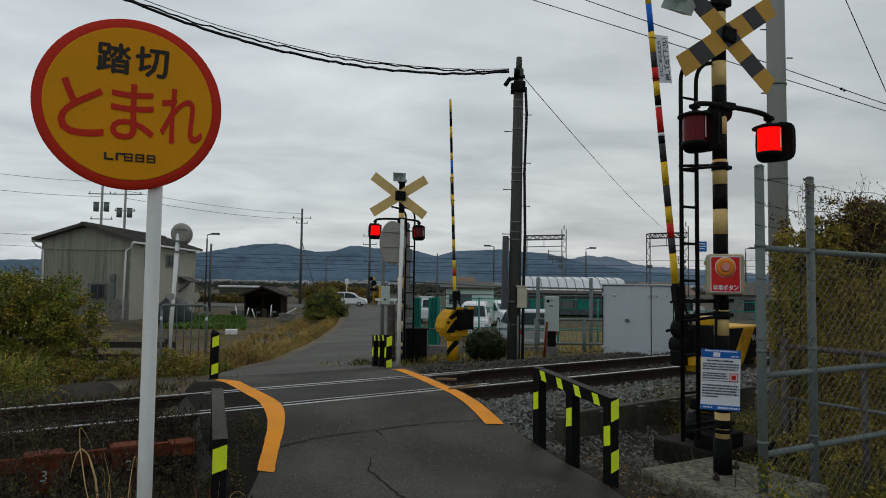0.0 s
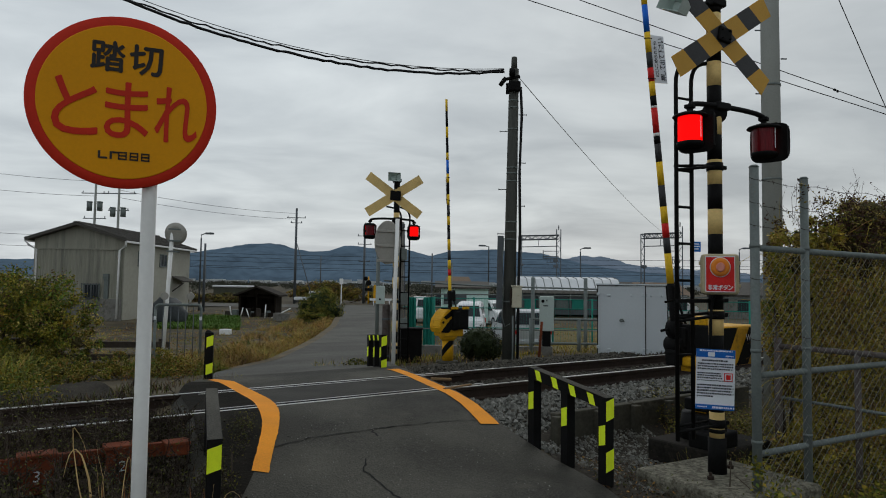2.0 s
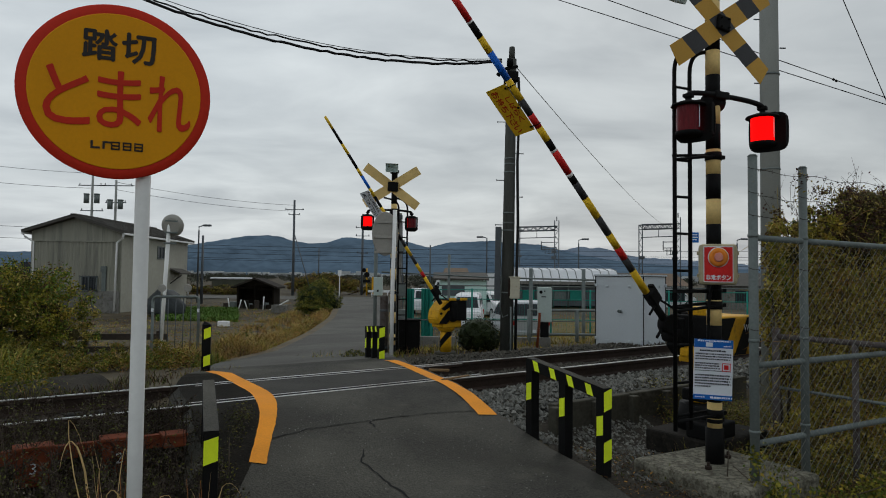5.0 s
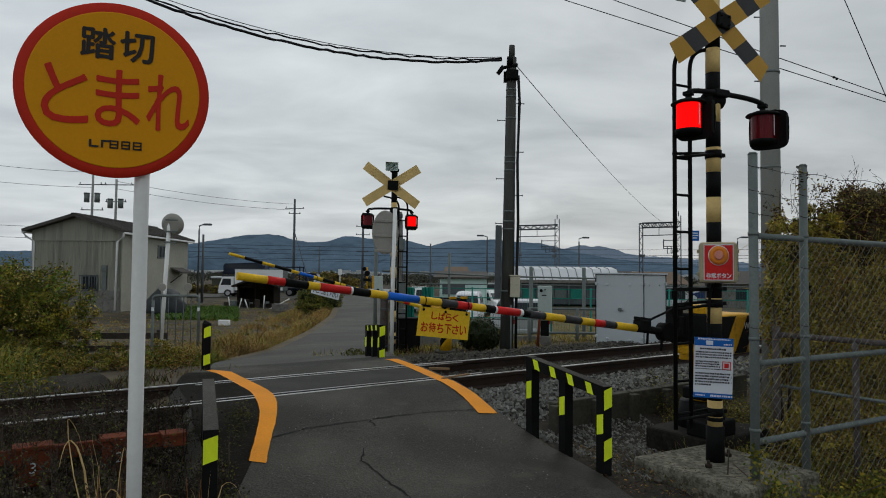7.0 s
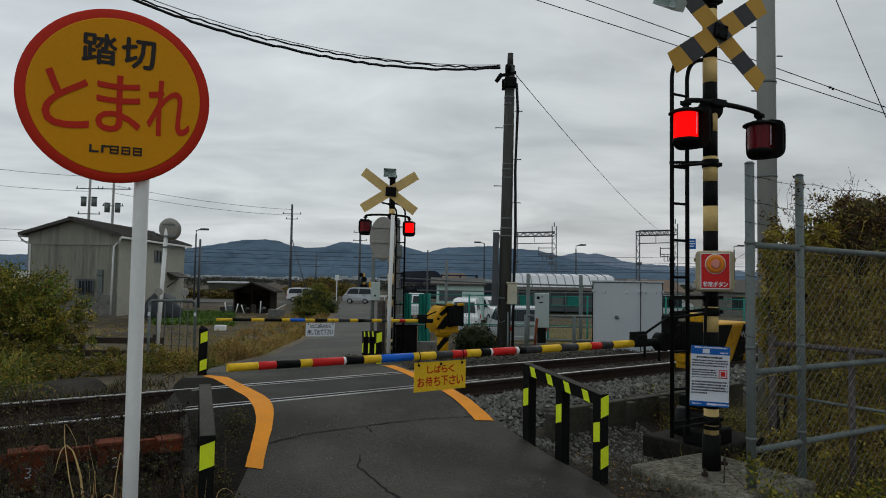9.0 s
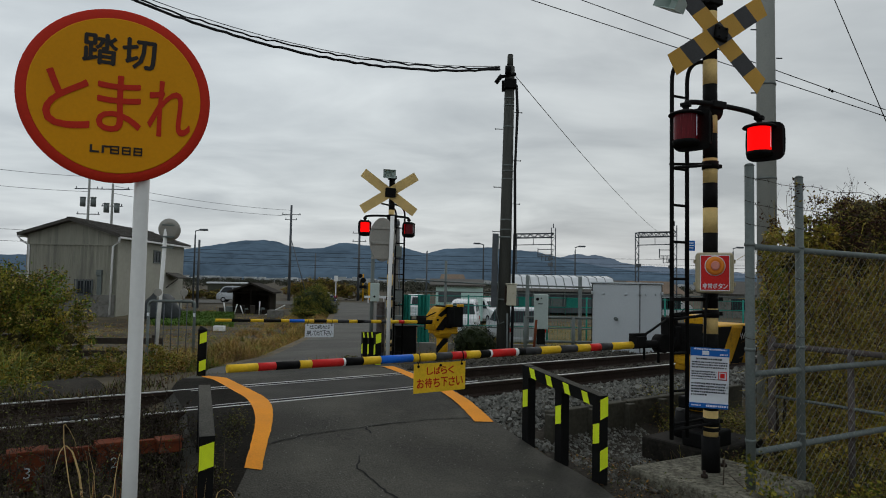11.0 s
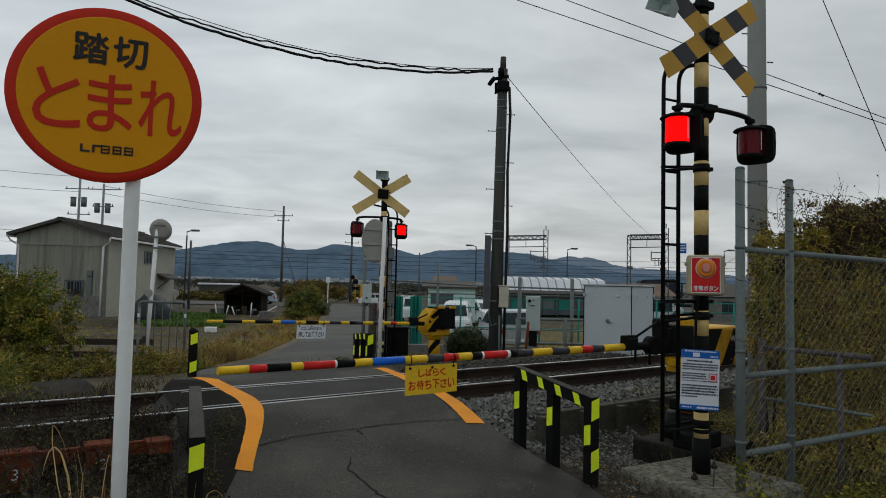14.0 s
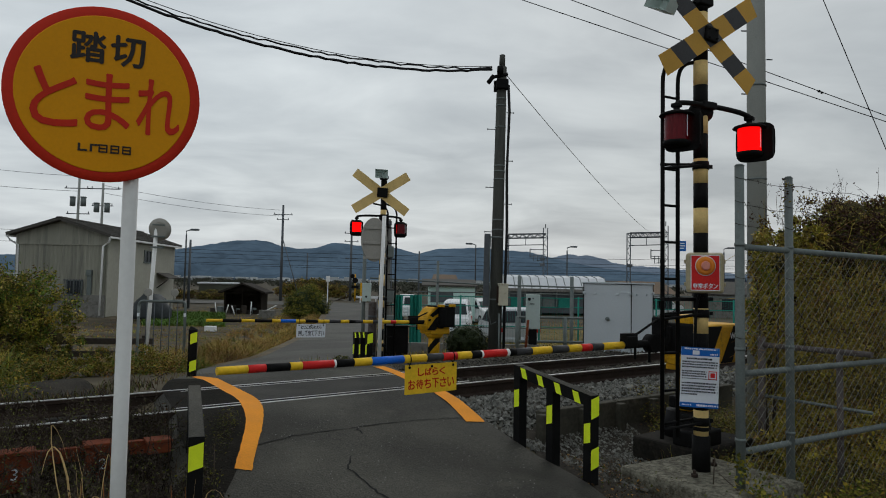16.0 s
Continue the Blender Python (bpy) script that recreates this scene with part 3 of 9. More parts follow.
    rows = [[bm.verts.new((x, y, land_z(x, y) + 0.012)) for x in np.linspace(1.2 + 0.02 * y, 4 + 0.75 * y, 22)] for y in np.linspace(15.2, 41, 30)]
    for a, b in zip(rows, rows[1:]):
        for i in range(21):
            bm.faces.new((a[i], a[i + 1], b[i + 1], b[i])).smooth = True
    tagged(part("yard_turf", bm, YARD), "yellowed short turf of the yard", "ground", kind="structure")
    # a paler old surface before the seam, cracks and patches
    bm = bmesh.new()
    strip(bm, [at(2.42, 6.225).to_tuple()[:2], at(2.42, 7.075).to_tuple()[:2]], [at(4.4, 6.225).to_tuple()[:2], at(4.55, 7.075).to_tuple()[:2]], 10, 0.003, 8)
    ob = part("track_infill", bm, PATCH)
    tagged(ob, "dark smooth asphalt infill between the rails", "road", kind="structure")

    def crack(name, pts, w, seed):
        rnd = random.Random(seed)
        bm = bmesh.new()
        fine = []
        for (ax, ay), (bx, by) in zip(pts, pts[1:]):
            n = max(2, int(math.dist((ax, ay), (bx, by)) / 0.045))
            for i in range(n):
                t = i / n
                fine.append((ax + (bx - ax) * t + rnd.uniform(-0.012, 0.012), ay + (by - ay) * t + rnd.uniform(-0.012, 0.012)))
        prev = None
        for i, (x, y) in enumerate(fine):
            d = Vector(fine[min(i + 1, len(fine) - 1)]) - Vector(fine[max(i - 1, 0)])
            n = Vector((-d.y, d.x)).normalized() * w * rnd.uniform(0.35, 1.2) / 2
            pair = [bm.verts.new((x + k * n.x, y + k * n.y, road_z(x, y) + 0.005)) for k in (-1, 1)]
            if prev:
                bm.faces.new((prev[0], prev[1], pair[1], pair[0]))
            prev = pair
        ob = part(name, bm, CRACK)
        tagged(ob, "dark open crack in the asphalt", "crack", kind="structure")
    crack("crack", [(-1.26, 5.17), (-1.02, 5.44), (-0.72, 5.66), (-0.4, 5.89), (0.0, 6.14), (0.3, 6.28), (0.58, 6.36)], 0.016, 1)
    crack("crack", [(-0.55, 5.75), (-0.52, 5.69), (-0.47, 5.57)], 0.02, 2)
    crack("crack", [(-0.53, 5.15), (-0.52, 4.93), (-0.43, 4.81), (-0.31, 4.64), (-0.2, 4.48), (-0.1, 4.3)], 0.015, 3)
    # grit on the asphalt
    rnd = random.Random(8)
    bm = bmesh.new()
    for _ in range(1300):
        y = rnd.uniform(4.2, 6.2)
        x = rnd.uniform(-1.2, 0.9)
        r = rnd.choice((0.002, 0.002, 0.003, 0.003, 0.004, 0.006))
        pebble(bm, (x, y, road_z(x, y) + r * 0.5), r, rnd)
    ob = part("grit", bm, BALLAST)
    tagged(ob, "pale grit scattered on the asphalt", "grit", kind="stuff")

    def marking(lines, label):
        bm = bmesh.new()
        rag = [[(x + 0.006 * noise.noise((x * 19, y * 19, k)), y + 0.006 * noise.noise((x * 23, y * 23, k + 5))) for x, y in rounded(line, 4)] for k, line in enumerate(lines)]
        strip(bm, rag[0], rag[1], 150, 0.006, 1)
        tagged(part("edge_marking", bm, ORANGE), label, "road marking", "orange edge lines")
    marking([[(-1.295, 4.72), (-1.375, 5.2), (-1.46, 5.65), (-1.62, 6.12), (-1.80, 6.58), (-2.05, 6.98), (-2.36, 7.5), (-2.62, 7.9), (-2.86, 8.35)],
             [(-1.17, 4.72), (-1.24, 5.1), (-1.31, 5.6), (-1.44, 6.15), (-1.62, 6.62), (-1.89, 7.06), (-2.2, 7.56), (-2.5, 8.05), (-2.8, 8.42)]], "worn orange edge line curving over the crossing")
    marking([[(0.42, 6.21), (0.3, 6.65), (0.06, 7.33), (-0.12, 7.8), (-0.25, 8.17), (-0.44, 8.7), (-0.7, 9.25)],
             [(0.60, 6.26), (0.46, 6.73), (0.21, 7.33), (0.03, 7.85), (-0.11, 8.24), (-0.32, 8.78), (-0.55, 9.3)]], "worn orange edge line curving along the lane")


def pebble(bm, c, r, rnd, mi=0):
    """A small broken stone: an uneven eight-sided lump, turned at random."""
    a = rnd.uniform(0, 1.57)
    vs = []
    for k in range(4):
        d = r * rnd.uniform(0.65, 1.25)
        vs.append(bm.verts.new((c[0] + d * math.cos(a + 1.571 * k), c[1] + d * math.sin(a + 1.571 * k), c[2] + rnd.uniform(-0.45, 0.45) * r)))
    top = bm.verts.new((c[0] + rnd.uniform(-0.5, 0.5) * r, c[1] + rnd.uniform(-0.5, 0.5) * r, c[2] + r * rnd.uniform(0.7, 1.15)))
    low = bm.verts.new((c[0], c[1], c[2] - r * 0.7))
    for i in range(4):
        bm.faces.new((vs[i], vs[(i + 1) % 4], top)).material_index = mi
        bm.faces.new((vs[(i + 1) % 4], vs[i], low)).material_index = mi


def track():
    # rails run along s at two values of q
    def rail(q, s0, s1, name, label, guard=False):
        base = thing(name, TRACK @ pose(0, q, 0), label, "rail", "track rails")
        bm = bmesh.new()
        w, h = (0.032, 0.153)
        prof = [(-0.06, -h), (0.06, -h), (0.06, -h + 0.012), (0.009, -h + 0.03), (0.009, -0.045), (w, -0.035), (w, -0.004), (-w, -0.004), (-w, -0.035), (-0.009, -0.045), (-0.009, -h + 0.03), (-0.06, -h + 0.012)]
        a = [bm.verts.new((s0, x, z)) for x, z in prof]
        b = [bm.verts.new((s1, x, z)) for x, z in prof]
        for i in range(len(prof)):
            j = (i + 1) % len(prof)
            bm.faces.new((a[i], a[j], b[j], b[i]))
        bm.faces.new(a[::-1]); bm.faces.new(b)
        part("web", bm, RAIL_SIDE, base)
        bm = bmesh.new()
        box(bm, ((s0 + s1) / 2, 0, 0.0), (s1 - s0, 0.040 if not guard else 0.025, 0.008))
        part("running_surface", bm, RAIL_TOP, base, "bright worn steel rail head")
    rail(6.085, -60, 160, "rail", "rusty rail with a bright running head")
    rail(7.215, -60, 160, "rail", "rusty rail with a bright running head")
    rail(6.085 + 0.115, 1.7, 5.1, "guard_rail", "short check rail beside the running rail in the asphalt", True)
    rail(7.215 - 0.115, 2.0, 5.5, "guard_rail", "short check rail beside the running rail in the asphalt", True)
    # dark slots for the wheel flanges
    for q in (6.085 + 0.062, 7.215 - 0.062):
        bm = bmesh.new()
        box(bm, (0, 0, 0), (2.9, 0.055, 0.006))
        ob = part("flange_slot", bm, CRACK)
        ob.matrix_world = TRACK @ pose(3.4, q, 0.002)
        tagged(ob, "dark open slot for wheel flanges", "slot", kind="structure")
    bm = bmesh.new()
    box(bm, (0, 0, -0.008), (0.26, 0.04, 0.03), bevel=0.006)
    single("crossing_plank", bm, BARE_WOOD, pose(0.06, 8.29, 0.012, 0, 0, -7.1), "bare brown timber strip at the road edge by the rail", "plank", "crossing planks")
    bm = bmesh.new()
    box(bm, (0, 0, -0.008), (0.48, 0.04, 0.03), bevel=0.006)
    single("crossing_plank", bm, BARE_WOOD, pose(0.25, 7.66, 0.012, 0, 0, 49.3), "bare brown timber strip at the road edge by the rail", "plank", "crossing planks")
    # sleepers
    bm = bmesh.new()
    box(bm, (0, 0, 0), (0.22, 2.0, 0.14), bevel=0.015)
    first = single("sleeper", bm, WOOD_DARK, TRACK @ pose(4.9, 6.65, -0.235), "dark weathered sleeper bedded in ballast", "sleeper", "sleepers")
    for i in list(range(1, 26)) + list(range(-24, -5)):
        copy_thing(first, TRACK @ pose(4.9 + 0.6 * i, 6.65, -0.235))
    # ballast bed and stones
    bm = bmesh.new()
    for s0, s1 in ((-60, 1.75), (4.3, 160)):
        prof = [(4.75, -0.45), (5.15, -0.2), (5.6, -0.17), (7.7, -0.15), (8.6, -0.13), (9.1, -0.2), (9.6, -0.42)]
        if s0 < 0:
            prof = [(4.9, -0.5), (5.35, -0.22), (5.7, -0.2), (7.7, -0.19), (8.2, -0.26), (8.8, -0.4)]
        n = 40
        rows = [[bm.verts.new((s0 + (s1 - s0) * (i / n) ** (2 if s0 > 0 else 1), q, z)) for q, z in prof] for i in range(n + 1)]
        for a, b in zip(rows, rows[1:]):
            for k in range(len(prof) - 1):
                bm.faces.new((a[k], b[k], b[k + 1], a[k + 1]))
    ob = part("ballast_bed", bm, BALLAST_BED)
    ob.matrix_world = TRACK
    tagged(ob, "dark brown stone bed under the track, darkened for shadow between stones", "ballast", kind="structure")
    rnd = random.Random(5)
    bm = bmesh.new()

    def bed_z(s, q):
        prof = ([4.75, 5.15, 5.6, 7.7, 8.6, 9.1, 9.6], [-0.45, -0.2, -0.17, -0.15, -0.13, -0.2, -0.42])
        return float(np.interp(q, *prof))
    for _ in range(21000):
        s = 4.2 + 10 * rnd.random() ** 1.7
        q = rnd.choice((rnd.uniform(4.85, 6.0), rnd.uniform(4.85, 6.0), rnd.uniform(4.85, 6.0), rnd.uniform(6.2, 7.1), rnd.uniform(7.3, 9.5), rnd.uniform(7.3, 9.5), rnd.uniform(8.3, 9.5)))
        if s < 4.28 + 0.29 * (q - 4.73):
            continue
        r = rnd.uniform(0.014, 0.038)
        pebble(bm, (s, q, bed_z(s, q) + rnd.uniform(-0.02, 0.028)), r, rnd, 1 if q > 6.15 or rnd.random() < 0.12 else 0)
    for _ in range(5200):
        s, q = rnd.uniform(4.2, 6.2), rnd.uniform(3.2, 4.75)
        x, y, _z = at(s, q)
        pebble(bm, (s, q, land_z(x, y) + 0.008), rnd.uniform(0.012, 0.034), rnd, 1 if rnd.random() < 0.15 + 0.7 * smooth(4.5, 3.6, q) else 0)
    for _ in range(300):
        s, q = rnd.uniform(-5.0, 1.6), rnd.uniform(6.2, 8.4)
        pebble(bm, (s, q, -0.19 + rnd.uniform(-0.02, 0.0)), rnd.uniform(0.018, 0.035), rnd, 1)
    ob = part("ballast", bm, [BALLAST, BALLAST_OLD])
    ob.matrix_world = TRACK
    tagged(ob, "loose grey crushed stone ballast", "ballast", kind="stuff")
    # low kerb wall that holds the ballast
    wall = thing("retaining_wall", TRACK @ pose(4.85, 4.78, 0), "low dark mossy concrete wall holding the ballast", "wall", kind="structure")
    x = 0.0
    for i in range(6):
        bm = bmesh.new()
        box(bm, (x + 0.295, 0.0, -0.32), (0.58, 0.10, 0.44), bevel=0.012)
        part("panel", bm, DARK_CONC, wall)
        bm = bmesh.new()
        box(bm, (x + 0.0, -0.07, -0.33), (0.11, 0.10, 0.42), bevel=0.01)
        part("pier", bm, DARK_CONC, wall)
        x += 0.6


ground()
roads()
track()


# ---- backdrop: mountains and town ----
def hills(name, dist, ridge, material, label, x0, x1, seed):
    """A range with spurs and gullies. ridge: bearings and heights of its skyline, as slopes times 1162."""
    bm = bmesh.new()
    n, rows = 320, 12
    grid = []
    for k in range(rows + 1):
        f = k / rows
        line = []
        for i in range(n + 1):
            x = x0 + (x1 - x0) * i / n
            b = 784 + x / dist * 1162
            h = float(np.interp(b, *ridge)) + 0.8 * noise.noise((b * 0.03, seed, 0)) + 1.3 * noise.noise((b * 0.09, seed, 3)) + 0.9 * noise.noise((b * 0.3, seed, 5))
            top = max(2, h) / 1162 * dist
            spur = noise.noise((b * 0.045 + 0.6 * f, seed, 7)) + 0.5 * noise.noise((b * 0.13 - 0.9 * f, seed, 9))
            z = 1.17 + top * (f ** 0.85 + 0.16 * spur * f * (1 - f)) if k else -12
            line.append(bm.verts.new((x, dist - 700 * (1 - f) + 190 * spur * (1 - f) * min(1, 3 * f), z)))
        grid.append(line)
    for a, b in zip(grid, grid[1:]):
        for i in range(n):
            bm.faces.new((a[i], a[i + 1], b[i + 1], b[i])).smooth = True
    tagged(part(name, bm, material), label, "mountain", kind="structure")


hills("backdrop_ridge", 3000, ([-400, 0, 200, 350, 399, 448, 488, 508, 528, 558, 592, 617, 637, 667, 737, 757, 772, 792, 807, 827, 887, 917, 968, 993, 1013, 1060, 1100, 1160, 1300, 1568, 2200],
                              [30, 35, 42, 52, 60, 69, 70.6, 69, 62, 57, 59, 67, 69, 64.5, 62, 56, 51.5, 58, 62, 62.5, 65.5, 62, 60, 54, 49, 40, 33, 28, 20, 22, 20]), MOUNTAIN, "wooded mountain range under cloud, blue-grey haze in its colour", -3600, 3600, 1)
hills("backdrop_peak", 3700, ([800, 900, 960, 1000, 1028, 1043, 1058, 1073, 1104, 1119, 1149, 1200, 1300, 1568], [0, 26, 40, 48, 55, 57, 54.5, 56, 50, 44, 39, 37, 30, 20]), MOUNTAIN_FAR, "distant mountain peaks, paled by haze in their colour", 0, 2900, 5)


def town():
    rnd = random.Random(3)
    bm = bmesh.new()
    for _ in range(420):
        y = rnd.uniform(700, 2100)
        x = rnd.uniform(-0.75, 0.75) * y
        w, h = rnd.uniform(6, 20), rnd.uniform(4, 8)
        if rnd.random() < 0.06:
            h *= 1.25
        box(bm, (x, y, h / 2 - 1.5), (w, 10, h))
        if rnd.random() < 0.6:
            box(bm, (x, y, h - 1.0), (w * 1.05, 11, 1.2))
    tagged(part("town", bm, TOWN), "pale low houses of a distant town", "town", kind="stuff")
    bm = bmesh.new()
    for _ in range(330):
        y = rnd.uniform(120, 900)
        x = rnd.uniform(-0.8, 0.9) * y
        for k in range(5):
            h = rnd.uniform(0.8, 2.3) * (1 + y / 700)
            cx, cy = x + rnd.uniform(-5, 5), y + rnd.uniform(-3, 3)
            for j in range(90):
                a, b = rnd.uniform(0, 6.3), rnd.random()
                r = rnd.uniform(0.14, 0.36) * (1 + y / 500)
                c = Vector((cx + math.cos(a) * b * 3.5, cy + math.sin(a), -1.4 + h * rnd.uniform(0.2, 1)))
                tri = [bm.verts.new(c + Vector((rnd.uniform(-r, r), rnd.uniform(-0.4, 0.4), rnd.uniform(-r, r)))) for _k in range(3)]
                bm.faces.new(tri)
    tagged(part("far_woods", bm, FAR_TREES), "dark tree belts and hedges beyond the fields", "trees", kind="stuff")


town()


# ---- round stop sign on its white pole ----
def stop_sign():
    base = thing("stop_sign", pose(-1.532, 3.16, 2.03, 0, 0, 22), "round yellow stop sign with red rim on a white pole", "sign")
    R = 0.419
    bm = bmesh.new()
    lathe(bm, [(R - 0.045, 0.0), (R - 0.002, 0.0), (R, 0.004), (R, 0.012), (R - 0.003, 0.016), (R - 0.045, 0.016)], 72)
    turn(bm, bm.verts, pose(0, 0, 0, 90))
    part("rim", bm, SIGN_RED, base, "red painted rim")
    bm = bmesh.new()
    lathe(bm, [(R - 0.048, 0.0), (R - 0.046, 0.018), (R - 0.05, 0.0185)], 72)
    turn(bm, bm.verts, pose(0, 0, 0, 90))
    part("face", bm, SIGN_YELLOW, base, "deep yellow painted face")
    front = pose(0, -0.022, 0, 90)
    for body, x, z, h, w, m in (("踏切", 0.005, 0.215, 0.15, 0.335, SIGN_BLACK), ("とまれ", 0.012, -0.04, 0.27, 0.66, SIGN_RED)):
        for ch, cx in zip(body, np.linspace(-0.5, 0.5, len(body)) * w * (1 - 1 / len(body))):
            src = words(ch, h * (0.96 if body == "踏切" else 1.0), w / len(body) * 0.86)
            bm = bmesh.new()
            k = 0.0038 if body == "踏切" else 0.0026
            for o in ((0, 0), (k, 0), (-k, 0), (0, k), (0, -k)):
                join(bm, src.copy(), Matrix.Translation((o[0], o[1], 0.0002 * (o[0] + 2 * o[1]) / k)))
            src.free()
            ob = part("letter", bm, m, base)
            ob.matrix_basis = Matrix.Translation((x + cx, 0, z)) @ front
    # the owner's mark as plain blocks
    for i in range(5):
        bm = bmesh.new()
        x = -0.1 + 0.05 * i
        if i < 2:
            box(bm, (x, -0.020, -0.262), (0.010, 0.004, 0.036)); box(bm, (x + 0.02, -0.020, -0.262 + (0.014 if i else -0.014)), (0.03, 0.004, 0.009))
        else:
            for z in (-0.278, -0.262, -0.246):
                box(bm, (x, -0.020, z), (0.038, 0.004, 0.007))
            box(bm, (x - 0.016, -0.020, -0.262), (0.006, 0.004, 0.036)); box(bm, (x + 0.016, -0.020, -0.262), (0.006, 0.004, 0.036))
        part("mark", bm, SIGN_BLACK, base)
    bm = bmesh.new()
    tube(bm, [(0.126, 0.045, 0.28), (0.122, 0.045, -0.5), (0.124, 0.045, -1.5), (0.130, 0.045, -2.6)], 0.0345, 20)
    part("pole", bm, POLE_WHITE, base, "white painted steel pole", smooth=True)
    for z in (0.18, -0.2):
        bm = bmesh.new()
        box(bm, (0.02, 0.012, z), (0.5, 0.012, 0.035), bevel=0.003)
        part("bracket", bm, GALV, base, "galvanised bracket")


# ---- the crossing signal: post, crossbuck, lamps, ladder ----
LAMPS = []


def lamp(parent, x, z, y=-0.06, yaw=0.0):
    holder = part("lamp", housing(0.03, 0.150) if yaw < -20 else housing(0.01, 0.132), BLACK_MATT, parent, "black lamp housing with round hood and back shield")
    holder.matrix_basis = pose(x, y, z, 0, 0, yaw) @ Matrix.Scale(1.05 if yaw < -20 else 0.95, 4)
    bm = bmesh.new()
    seg, r, h = 32, 0.088, 0.165
    for half, mi in ((0, 0), (1, 1)):
        a0 = math.pi * (1 + half)
        ring = [[bm.verts.new((r * math.cos(a0 + math.pi * i / 16), r * math.sin(a0 + math.pi * i / 16), k)) for i in range(17)] for k in (-0.112, h / 2)]
        for i in range(16):
            f = bm.faces.new((ring[0][i], ring[0][i + 1], ring[1][i + 1], ring[1][i]))
            f.smooth, f.material_index = True, mi
    drum = part("lens_drum", bm, [LIT_LENS, DARK_LENS], holder, "red cylindrical signal lens, alternately lit and dark")
    # White strip painted as the highlight between the lens and its shield.
    bm = bmesh.new()
    box(bm, (0.092, -0.028, -0.005), (0.005, 0.005, 0.16))
    part("highlight_strip", bm, PAPER, holder, "white strip drawn as the bright line beside the lens")
    LAMPS.append((drum, 18.0 if yaw < -20 else 4.0))
    return holder


def housing(shift, half):
    bm = bmesh.new()
    lathe(bm, [(0.03, 0.125), (0.06, 0.12), (0.118, 0.10), (0.128, 0.088), (0.125, 0.083), (0.02, 0.083)], 28)
    lathe(bm, [(0.02, -0.152), (0.08, -0.148), (0.099, -0.132), (0.099, -0.110), (0.02, -0.110)], 28)
    lathe(bm, [(0.022, -0.09), (0.022, 0.16)], 12)
    # back shield: an upright rounded plate bent round the lens
    prof = []
    for i in range(25):
        a = 2 * math.pi * i / 24
        c, s = math.cos(a), math.sin(a)
        prof.append((half * math.copysign(abs(c) ** 0.45, c), 0.158 * math.copysign(abs(s) ** 0.45, s) - 0.025))
    vs = slab(bm, prof[:-1], -0.006, 0.006)
    turn(bm, vs, pose(shift, 0.055, 0, 90))
    # side flange
    box(bm, (shift + half - 0.012, 0.035, -0.025), (0.008, 0.05, 0.24), bevel=0.003)
    box(bm, (-0.095, 0.03, -0.02), (0.008, 0.08, 0.24), bevel=0.003)
    box(bm, (0, 0.06, 0.13), (0.18, 0.03, 0.012))
    box(bm, (0, 0.0, 0.165), (0.07, 0.06, 0.03), bevel=0.006)
    return bm


